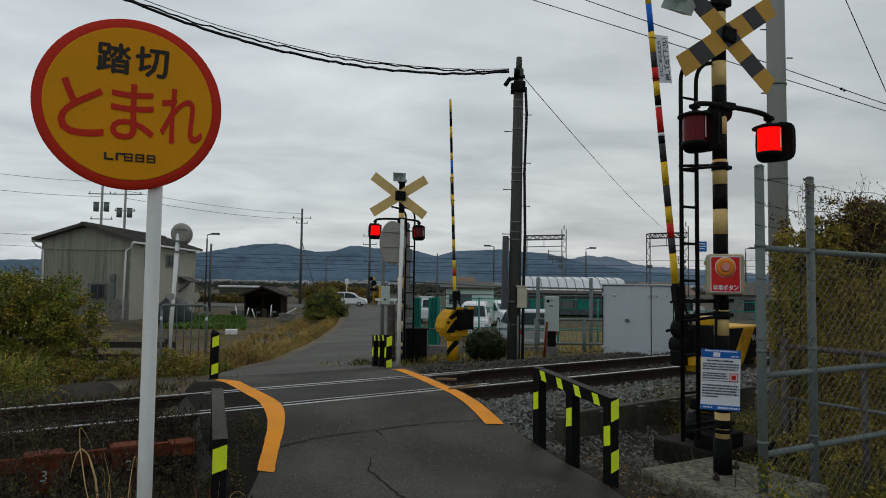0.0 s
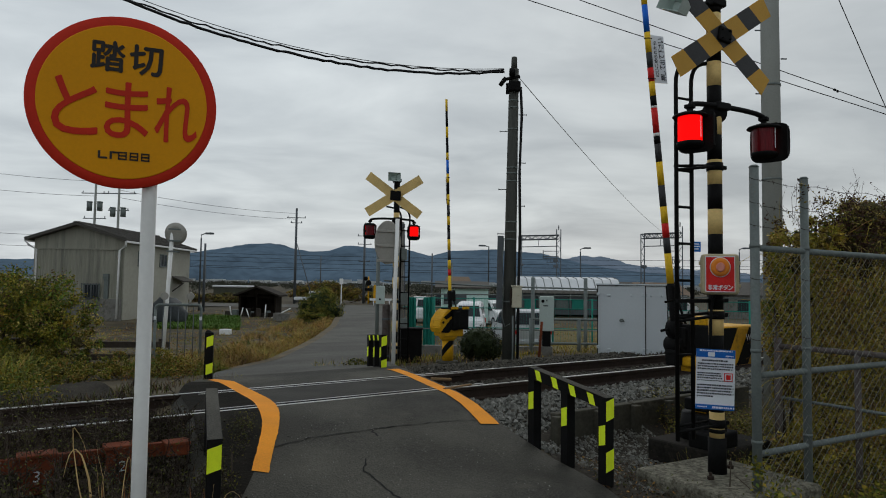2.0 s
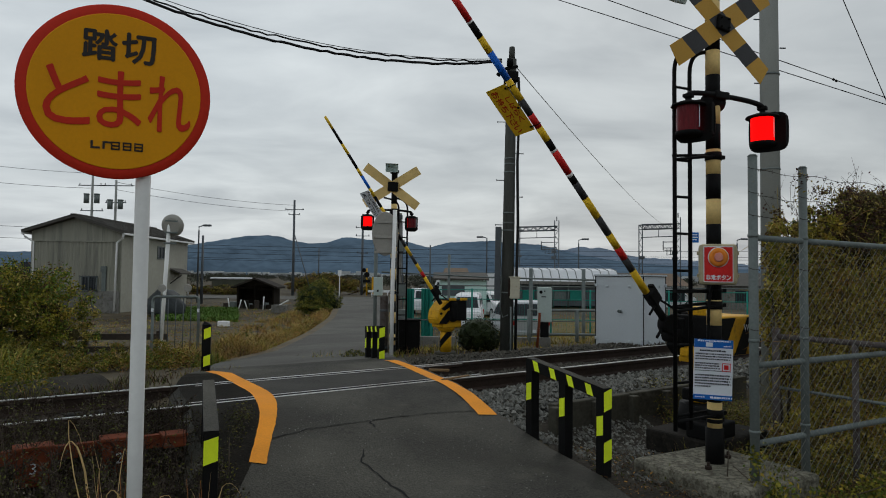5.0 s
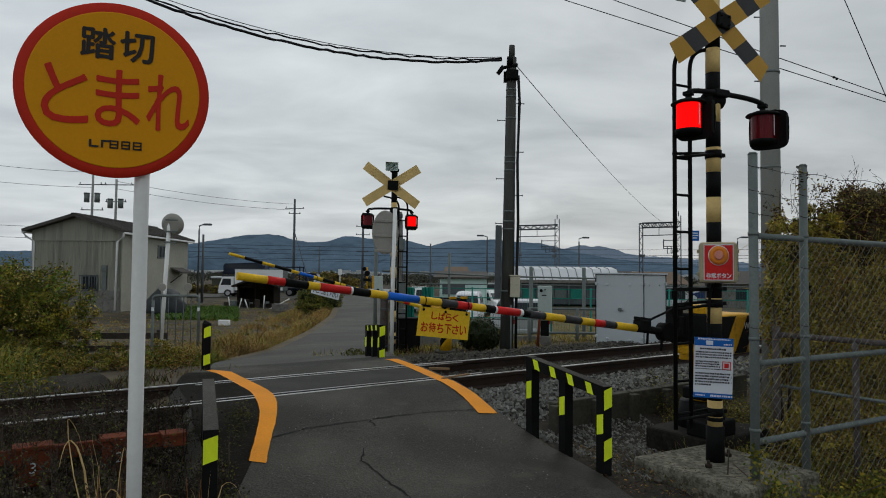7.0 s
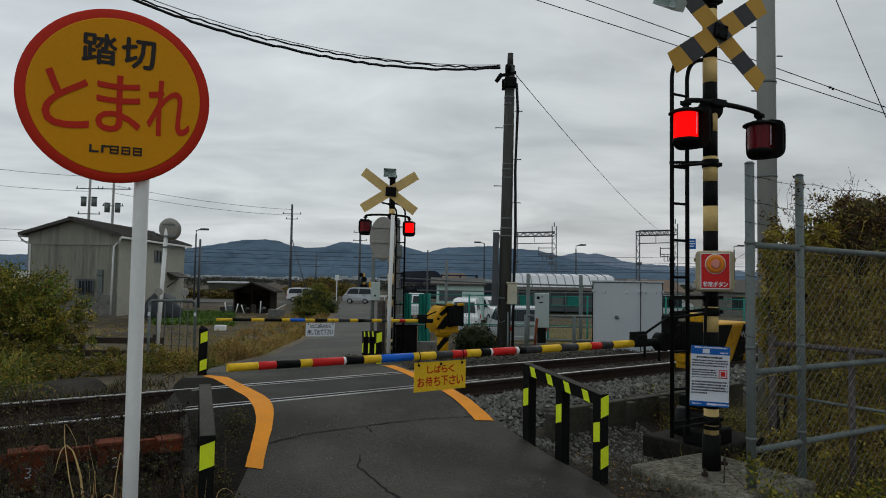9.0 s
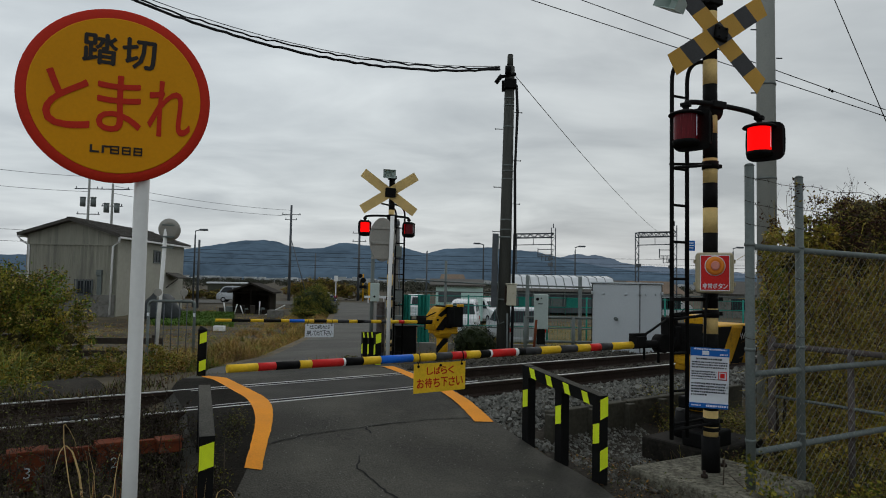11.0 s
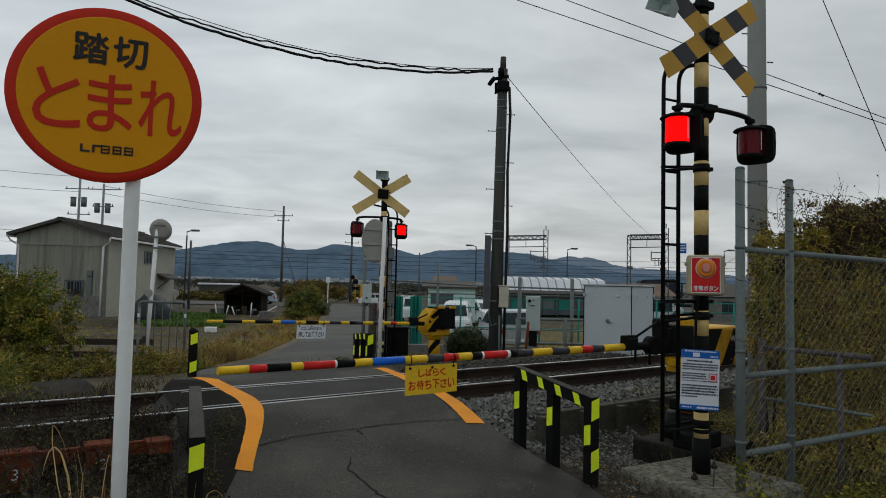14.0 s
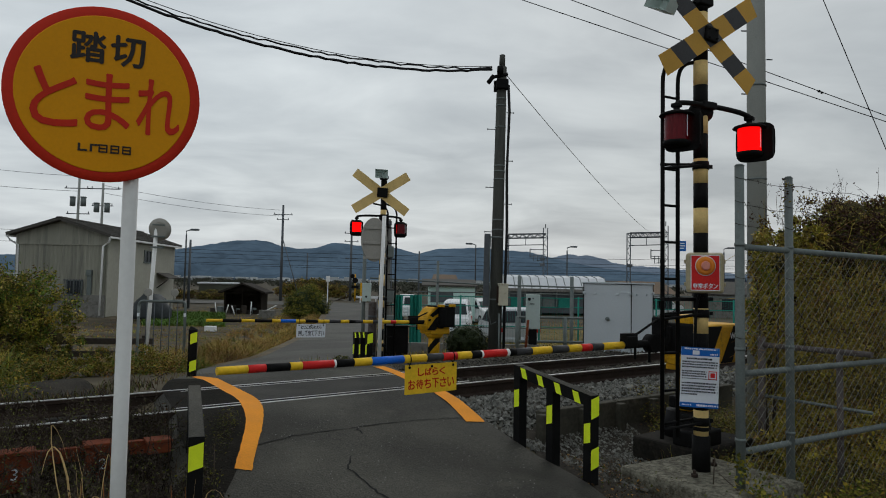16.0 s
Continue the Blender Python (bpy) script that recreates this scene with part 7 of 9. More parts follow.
# ---- rust-orange troughing by the track ----
def trough():
    base = thing("cable_trough", pose(0, 0, 0), "rusty orange steel channel with numbered boxes by the track", "cable trough")
    a, b = Vector((-2.804, 4.251, -0.024)), Vector((-1.809, 4.901, -0.025))
    d = (b - a).normalized()
    bm = bmesh.new()
    v = []
    for p in (a - d * 2.0, b):
        v.append([bm.verts.new(p + Vector((0, y, z))) for y, z in ((-0.03, -0.045), (0.03, -0.045), (0.03, 0.045), (-0.03, 0.045))])
    for k in range(4):
        bm.faces.new((v[0][k], v[0][(k + 1) % 4], v[1][(k + 1) % 4], v[1][k]))
    bm.faces.new(v[0][::-1]); bm.faces.new(v[1])
    bmesh.ops.recalc_face_normals(bm, faces=bm.faces)
    part("channel", bm, RUST_ORANGE, base)
    yaw = math.degrees(math.atan2(d.y, d.x))
    for t, num in ((0.203, "3"), (0.621, "2"), (0.92, "")):
        p = a.lerp(b, t) if t > 0.05 else a + d * 0.1
        bm = bmesh.new()
        box(bm, (0, -0.05, -0.06 if num else 0.0), (0.20 if num else 0.15, 0.12, 0.24 if num else 0.08), bevel=0.008)
        box(bm, (0, -0.05, 0.065 if num else 0.045), (0.23 if num else 0.17, 0.15, 0.025), bevel=0.006)
        ob = part("box", bm, RUST_ORANGE, base, "rusty orange box")
        ob.matrix_basis = Matrix.Translation(p) @ pose(0, 0, 0, 0, 0, yaw)
        if num:
            bm = words(num, 0.07)
            ob2 = part("numeral", bm, PAPER, ob, "white painted numeral")
            ob2.matrix_basis = pose(0.0, -0.114, -0.06, 90)
    for t in (-0.4, 0.35, 0.9):
        bm = bmesh.new()
        p = a.lerp(b, t)
        box(bm, (p.x, p.y + 0.06, p.z - 0.35), (0.06, 0.06, 0.7))
        part("leg", bm, RAIL_SIDE, base)


trough()


# ---- fence at the right ----
def front_fence():
    p0, p1 = Vector((2.365, 4.90, 0)), Vector((5.235, 6.315, 0))
    d = (p1 - p0).normalized()
    yaw = math.degrees(math.atan2(d.y, d.x))
    L = (p1 - p0).length
    base = thing("chain_link_fence", Matrix.Translation((p0.x, p0.y, -0.5)) @ pose(0, 0, 0, 0, 0, yaw), "galvanised chain-link fence with barbed wire on top", "fence")
    for x, r, top in ((0.008, 0.034, 2.60), (0.59, 0.031, 2.56), (3.1, 0.031, 2.55)):
        bm = bmesh.new()
        rod(bm, (x, 0, -0.2), (x, 0, top), r, r, 18)
        part("post", bm, GALV, base, "galvanised round post")
        bm = bmesh.new()
        rod(bm, (x, 0, top - 0.004), (x, 0, top + 0.012), r + 0.004, r - 0.01, 16)
        part("post_cap", bm, GALV, base)
        for z in (1.3, 1.75, 2.15, 2.32, 2.5):
            bm = bmesh.new()
            tube(bm, [(x - r - 0.03, -0.01, z + 0.01), (x - r, -0.02, z), (x, -r - 0.002, z - 0.004), (x + r, -0.02, z), (x + r + 0.025, -0.01, z - 0.012)], 0.0022, 4)
            part("wire_tie", bm, RAIL_SIDE, base)
        for z in (1.22, 2.0, 0.55):
            bm = bmesh.new()
            rod(bm, (x, 0, z - 0.012), (x, 0, z + 0.012), r + 0.005, seg=16)
            part("band", bm, GALV, base)
    for z0, z1 in ((1.985, 1.953), (1.035, 1.075), (0.46, 0.524)):
        bm = bmesh.new()
        rod(bm, (0.0, -0.0, z0), (L, -0.0, z1), 0.024, seg=14)
        part("rail", bm, GALV, base, "horizontal pipe rail")
    # chain-link wires, each a thin zigzag run as two slanting sets
    bm = bmesh.new()
    pitch, z_lo, z_hi = 0.088, 0.05, 1.97
    k = -int(1.1 * z_hi / pitch) - 1
    while k * pitch < L:
        for sgn in (1, -1):
            xa, za = k * pitch if sgn > 0 else k * pitch + (z_hi - z_lo) * 1.0, z_lo
            xb, zb = xa + sgn * (z_hi - z_lo) * 1.0, z_hi
            t0, t1 = 0.0, 1.0
            if sgn > 0:
                t0 = max(0, (0 - xa) / (xb - xa)); t1 = min(1, (L - xa) / (xb - xa))
            else:
                t0 = max(0, (xa - L) / (xa - xb)); t1 = min(1, (xa - 0) / (xa - xb))
            if t1 - t0 > 0.02:
                a = Vector((xa + (xb - xa) * t0, 0.012 * sgn - 0.03, za + (zb - za) * t0)); b = Vector((xa + (xb - xa) * t1, 0.012 * sgn - 0.03, za + (zb - za) * t1))
                rod(bm, a, b, 0.0017 if sgn > 0 else 0.0012, seg=3, caps=False)
        k += 1
    part("chain_link", bm, CHAIN, base, "diamond wire mesh", kind="stuff")
    rnd = random.Random(2)
    for z in (2.50, 2.30, 2.14):
        bm = bmesh.new()
        pts = [Vector((L * i / 24, 0.03, z + 0.012 * math.sin(i * 1.3))) for i in range(25)]
        tube(bm, pts, 0.0022, 4)
        for i in range(1, 24):
            for _ in range(2):
                p = pts[i] + Vector((rnd.uniform(-0.02, 0.02), 0, 0))
                e = Vector((rnd.uniform(-0.4, 0.4), rnd.uniform(-1, 1), rnd.uniform(-1, 1))).normalized() * 0.016
                rod(bm, p - e, p + e, 0.0013, seg=3, caps=False)
        part("barbed_wire", bm, RAIL_SIDE, base, "rusty barbed wire")
    bm = bmesh.new()
    leaves(bm, [((0.56, -0.01, 2.5), (0.075, 0.06, 0.09)), ((0.52, 0, 2.40), (0.10, 0.05, 0.09)), ((0.62, 0.02, 2.28), (0.1, 0.05, 0.12)), ((0.95, 0.05, 2.40), (0.3, 0.08, 0.1)), ((1.4, 0.05, 2.36), (0.45, 0.1, 0.14)), ((0.3, 0.02, 2.2), (0.25, 0.04, 0.1))], 900, 0.014, rnd, 3, [4, 3, 2], 0.1)
    part("vine", bm, [LEAF_BROWN, LEAF_KHAKI, LEAF_MAROON], base, "dry vine on the wires")
    # second, older fence behind
    base = thing("back_fence", Matrix.Translation((3.25, 6.28, -0.5)) @ pose(0, 0, 0, 0, 0, -60), "old weathered pipe fence at the edge of the vines", "fence")
    for x, r in ((0.0, 0.034), (0.72, 0.026)):
        bm = bmesh.new()
        rod(bm, (x, 0, -0.2), (x, 0, 1.22 if x == 0 else 1.16), r, seg=14)
        part("post", bm, GREYPIPE, base)
    for z, r in ((1.14, 0.026), (0.66, 0.014)):
        bm = bmesh.new()
        rod(bm, (0, 0, z), (0.98, 0, z), r, seg=10)
        part("rail", bm, GREYPIPE if z > 1 else GALV, base, "weathered pipe rail")


front_fence()


# ---- poles and wires ----
def utility_pole():
    base = thing("utility_pole", pose(1.30, 12.0, -0.25, 0, 0.7, 0), "dark weathered utility pole with bands and cable", "utility pole")
    bm = bmesh.new()
    rod(bm, (0, 0, -0.3), (0, 0, 5.45), 0.125, 0.088, 24)
    rod(bm, (0, 0, 5.45), (0, 0, 5.68), 0.058, 0.052, 16)
    part("pole", bm, OLD_POLE, base)
    for z in (1.15, 2.28, 2.42, 2.60, 3.35, 3.50, 3.6, 4.32, 4.72, 4.85, 5.02):
        bm = bmesh.new()
        r = 0.125 - 0.037 * (z + 0.3) / 5.75
        rod(bm, (0, 0, z - 0.012), (0, 0, z + 0.012), r + 0.004, seg=24)
        part("band", bm, GALV, base, "pale steel band")
    for i, z in enumerate((2.38, 2.9, 3.2, 3.7, 4.28, 4.6)):
        bm = bmesh.new()
        s = 1 if i % 2 else -1
        rod(bm, (s * 0.1, 0, z), (s * 0.24, 0, z), 0.008, seg=8)
        rod(bm, (s * 0.235, 0, z), (s * 0.245, 0, z), 0.016, seg=8)
        part("step_bolt", bm, STEEL_DARK, base)
    bm = bmesh.new()
    rod(bm, (-0.10, -0.14, 5.35), (0.0, -0.14, 5.35), 0.075, seg=16)
    box(bm, (0.0, -0.1, 5.1), (0.22, 0.14, 0.18), bevel=0.02)
    box(bm, (-0.12, -0.02, 5.08), (0.05, 0.05, 0.2))
    rod(bm, (-0.22, -0.08, 5.22), (0.1, -0.08, 5.30), 0.03, seg=10)
    rod(bm, (-0.26, -0.08, 5.12), (-0.16, -0.08, 5.26), 0.04, seg=10)
    part("cable_clamp", bm, BLACK_MATT, base, "black cable clamp")
    bm = bmesh.new()
    tube(bm, [(0.12, -0.06, 5.1), (0.15, -0.07, 4.6), (0.13, -0.07, 3.5), (0.16, -0.08, 2.4), (0.15, -0.09, 1.4), (0.16, -0.06, -0.2)], 0.026, 8)
    part("down_cable", bm, CABLE, base)
    bm = bmesh.new()
    tube(bm, [(-0.13, -0.08, 2.3), (-0.15, -0.1, 1.9), (-0.12, -0.12, 1.4), (-0.14, -0.1, 0.9), (-0.09, -0.12, 0.7), (0.0, -0.14, 0.75)], 0.011, 6)
    tube(bm, [(0.05, -0.14, 0.9), (0.06, -0.145, 0.3), (0.06, -0.14, -0.2)], 0.016, 6)
    part("conduit", bm, GALV, base, "grey conduit")
    bm = bmesh.new()
    box(bm, (-0.19, -0.06, 1.68), (0.11, 0.03, 1.32), bevel=0.004)
    part("dark_panel", bm, STEEL_DARK, base, "dark narrow panel seen edge-on")
    bm = bmesh.new()
    box(bm, (0.11, -0.18, 1.23), (0.17, 0.12, 0.37), bevel=0.012)
    box(bm, (0.11, -0.18, 1.43), (0.20, 0.14, 0.025), bevel=0.006)
    part("meter_box", bm, METER, base, "cream meter box")
    bm = bmesh.new()
    box(bm, (0.01, -0.16, 1.24), (0.03, 0.10, 0.3), bevel=0.004)
    part("box_hinge", bm, RAIL_SIDE, base)
    # concrete pole behind the fence
    base = thing("concrete_pole", pose(4.61, 9.0, -0.5), "tall pale concrete pole with steel bands", "utility pole")
    bm = bmesh.new()
    rod(bm, (0, 0, -0.2), (0, 0, 9.5), 0.135, 0.108, 28)
    part("pole", bm, CONCRETE_POLE, base)
    for z in (3.2, 4.52):
        bm = bmesh.new()
        rod(bm, (0, 0, z - 0.013), (0, 0, z + 0.013), 0.131, seg=28)
        part("band", bm, GALV, base)
    for s, z in ((1, 4.9), (-1, 5.3), (-1, 4.4)):
        bm = bmesh.new()
        rod(bm, (s * 0.14, -0.02, z), (s * 0.22, -0.02, z), 0.010, seg=8)
        part("step_bolt", bm, STEEL_DARK, base)


utility_pole()


def wire(name, a, b, sag, r, label, material=None, n=24, wobble=0.0):
    a, b = Vector(a), Vector(b)
    bm = bmesh.new()
    rnd = random.Random(int(r * 1e5) + int(a.x * 10))
    pts = []
    for i in range(n + 1):
        t = i / n
        pts.append(a.lerp(b, t) + Vector((0, 0, -4 * sag * t * (1 - t) + (rnd.uniform(-wobble, wobble)))))
    tube(bm, pts, r, 6)
    ob = part(name, bm, material or CABLE)
    return tagged(ob, label, "wire", "overhead wires")


def wires():
    top = Vector((1.17, 11.9, 5.12))
    left = Vector((-5.75, 9.3, 5.72))
    wire("overhead_cable", top, left, 0.52, 0.022, "thick black telephone cable sagging from the pole", wobble=0.012, n=60)
    wire("overhead_cable", top + Vector((0, 0, 0.03)), left + Vector((-0.2, 0, 0.06)), 0.46, 0.014, "black twisted cable beside the thick one", wobble=0.018, n=60)
    wire("overhead_cable", top + Vector((0, 0, 0.06)), left + Vector((-0.1, 0, 0.13)), 0.48, 0.006, "thin support wire above the cable", n=40)
    wire("overhead_cable", Vector((1.36, 11.95, 5.14)), Vector((19.2, 52, 4.9)), 0.5, 0.008, "thin grey wire falling away from the pole", CONCRETE_POLE)
    # pair of wires over the right
    for a, b in ((Vector((1.89, 14, 7.42)), Vector((9.53, 14, 5.07))), (Vector((3.02, 14, 7.44)), Vector((9.54, 14, 5.22)))):
        d = b - a
        wire("overhead_cable", a - d * 0.6, b + d * 1.2, 0.0, 0.009, "thin black wire overhead", n=20)
    far_pole(17.9, 14.02, 6.4, ((0.6, 1.4),), "pole carrying the wires beyond the fence", r=0.12)
    bm = bmesh.new()
    for k in range(2):
        rod(bm, (0.07 * k, 0, -0.01 * k), (0.07 * k + 0.04, 0, -0.01 * k - 0.01), 0.026, seg=8)
    single("wire_insulator", bm, BLACK_MATT, pose(8.56, 14, 5.555, 0, 18, 0), "small dark insulator strung on a wire", "insulator")
    wire("guy_wire", (4.66, 9, 7.55), (8.0, 9, -0.55), 0.02, 0.006, "thin steel guy wire slanting down from the pole", n=10)
    # far wires
    for z, y, dz in ((5.5, 92, 0.0), (4.35, 92, 0.1), (3.75, 92, 0.0), (3.45, 92, 0.1), (4.85, 92, 0.25)):
        wire("far_wire", (-45, y, z + dz), (55, y, z - dz), 0.5, 0.026, "thin dark wire strung along the far line")
    for a, b in (((-55, 66, 13.3), (-36.5, 70, 11.8)), ((-55, 66, 11.5), (-36.5, 70, 10.2)), ((-34.2, 70, 10.9), (-19.5, 90, 10.8)), ((-34.2, 70, 10.1), (-19.5, 90, 10.0)), ((-50, 60, 6.2), (-34, 70, 6.0)), ((-50, 60, 5.0), (-34, 70, 4.9))):
        wire("far_wire", a, b, 0.4, 0.022, "thin far overhead wire", STEEL_DARK)


def far_pole(x, y, h, arms, label, transformer=False, r=0.16, lean=0.0):
    base = thing("far_utility_pole", pose(x, y, -1.5, 0, lean, 0), label, "utility pole", "far utility poles")
    bm = bmesh.new()
    rod(bm, (0, 0, -0.3), (0, 0, h), r, r * 0.7, 12)
    part("pole", bm, CONCRETE_POLE if transformer else STEEL_DARK, base)
    for z, w in arms:
        bm = bmesh.new()
        box(bm, (0, 0, h - z), (w, 0.09, 0.09))
        for k in (-0.45, 0.0, 0.45):
            rod(bm, (k * w, 0, h - z), (k * w, 0, h - z + 0.25), 0.05, seg=6)
        part("crossarm", bm, STEEL_DARK, base)
    if transformer:
        for s in (-1, 1):
            bm = bmesh.new()
            rod(bm, (s * 0.55, -0.1, h - 3.1), (s * 0.55, -0.1, h - 2.2), 0.27, seg=14)
            rod(bm, (s * 0.55, -0.1, h - 2.2), (s * 0.55, -0.1, h - 2.1), 0.3, seg=14)
            part("transformer", bm, GALV, base, "grey pole transformer")
    return base


wires()
far_pole(-36.6, 70, 13.2, ((1.2, 3.0), (3.9, 2.4)), "pole with transformers behind the house", True)
far_pole(-34.1, 70, 12.6, ((0.6, 3.6), (2.4, 2.2)), "pole with crossarms behind the house", True)
far_pole(-19.45, 90, 13.0, ((1.3, 2.6), (2.0, 1.6)), "slim far utility pole above the fields", r=0.2)
far_pole(-21.3, 120, 7.8, (), "thin far pole in the fields", r=0.14)
far_pole(-20.5, 58, 6.1, (), "black short pole at the field edge", r=0.13)
far_pole(-12.9, 70, 7.4, (), "thin dark leaning mast beside the lane bush", r=0.06, lean=-17)
far_pole(-45, 92, 8, (), "far pole behind the house", r=0.15)
far_pole(55, 92, 8, (), "far pole beyond the yard", r=0.15)
far_pole(-55, 66, 15, ((0.6, 2.4), (2.6, 2.2)), "pole behind the house", r=0.18)
far_pole(-50, 60, 8, (), "pole behind the house", r=0.16)
far_pole(-0.5, 60, 5.6, (), "thin dark pole in the yard", r=0.09)
far_pole(-10.6, 95, 10.5, ((0.8, 2.0), (2.0, 2.0), (4.5, 1.6)), "far pole with equipment by the other crossing", r=0.2)


def street_lamp(x, y, h, s, label):
    base = thing("street_lamp", pose(x, y, -1.5), label, "street lamp", "street lamps")
    bm = bmesh.new()
    tube(bm, [(0, 0, -0.2), (0, 0, h - 0.4), (0, 0, h), (s * 0.25, 0, h + 0.08), (s * 0.45, 0, h + 0.12)], [0.09, 0.07, 0.06, 0.05, 0.05], 8)
    part("pole", bm, STEEL_DARK, base)
    bm = bmesh.new()
    box(bm, (s * 0.75, 0, h + 0.13), (0.75, 0.3, 0.18), bevel=0.06)
    part("lamp_head", bm, STEEL_DARK, base)


street_lamp(-21.6, 60, 7.0, 1, "slim street lamp with a flat head at the field")
street_lamp(5.6, 72, 7.0, -1, "street lamp with a flat head beyond the yard")
street_lamp(15.7, 72, 6.9, 1, "street lamp with a flat head beyond the yard")
street_lamp(32.3, 70, 7.0, 1, "street lamp beyond the fence")


def gantry(x0, x1, y, h, label):
    base = thing("railway_gantry", pose(0, 0, -1.5), label, "gantry", "railway gantries")

    def mast(x, hh, w):
        bm = bmesh.new()
        for dx in (-w, w):
            rod(bm, (x + dx, y, -0.2), (x + dx, y, hh), 0.05, seg=6)
        n = int(hh / 0.55)
        for i in range(n):
            s = 1 if i % 2 else -1
            rod(bm, (x - w * s, y, i * 0.55), (x + w * s, y, i * 0.55 + 0.55), 0.028, seg=4, caps=False)
        part("mast", bm, STEEL_DARK, base)
    mast(x0, h, 0.16)
    mast(x1, h + 0.75, 0.22)
    bm = bmesh.new()
    rod(bm, (x1, y, h + 0.7), (x1, y, h + 1.15), 0.05, seg=5)
    for dy in (-0.35, 0.35):
        for z in (h - 0.42, h):
            rod(bm, (x0, y + dy, z), (x1, y + dy, z + 0.14), 0.055, seg=6)
        n = 10
        for i in range(n):
            xa, xb = x0 + (x1 - x0) * i / n, x0 + (x1 - x0) * (i + 1) / n
            za = h + 0.14 * i / n
            lo, hi = (za - 0.42, za) if i % 2 else (za, za - 0.42)
            rod(bm, (xa, y + dy, lo), (xb, y + dy, hi), 0.04, seg=4, caps=False)
    part("truss", bm, STEEL_DARK, base)
    bm = bmesh.new()
    xm = x0 + (x1 - x0) * 0.6
    rod(bm, (x0, y, h - 1.15), (x1, y, h - 1.0), 0.045, seg=5)
    rod(bm, (x0 + (x1 - x0) * 0.48, y, h - 1.1), (x0 + (x1 - x0) * 0.48, y, h - 0.4), 0.03, seg=5)
    for z in (h - 1.55, h - 2.1, h - 2.3):
        rod(bm, (xm, y, z), (x1, y, z + 0.03), 0.04, seg=5)
    rod(bm, (xm, y, h - 2.3), (xm, y, h - 1.45), 0.05, seg=5)
    for k in (0.25, 0.5, 0.75):
        rod(bm, (xm + (x1 - xm) * k, y, h - 2.75), (xm + (x1 - xm) * k, y, h - 2.1), 0.035, seg=5)
        rod(bm, (xm + (x1 - xm) * k, y, h - 2.75), (x1, y, h - 2.55), 0.02, seg=4)
    part("bracket_arm", bm, STEEL_DARK, base)
    for x, z in ((x1 - 0.3, h - 2.5), (x1 - 0.3, h - 3.1), (x0 + 0.1, h - 3.0)):
        bm = bmesh.new()
        box(bm, (x, y, z), (0.5, 0.2, 0.28), bevel=0.04)
        part("insulator_box", bm, STEEL_DARK, base)


gantry(8.55, 12.55, 68, 7.95, "steel lattice gantry over an electrified line")
gantry(18.79, 22.24, 60, 7.68, "steel lattice gantry over an electrified line")


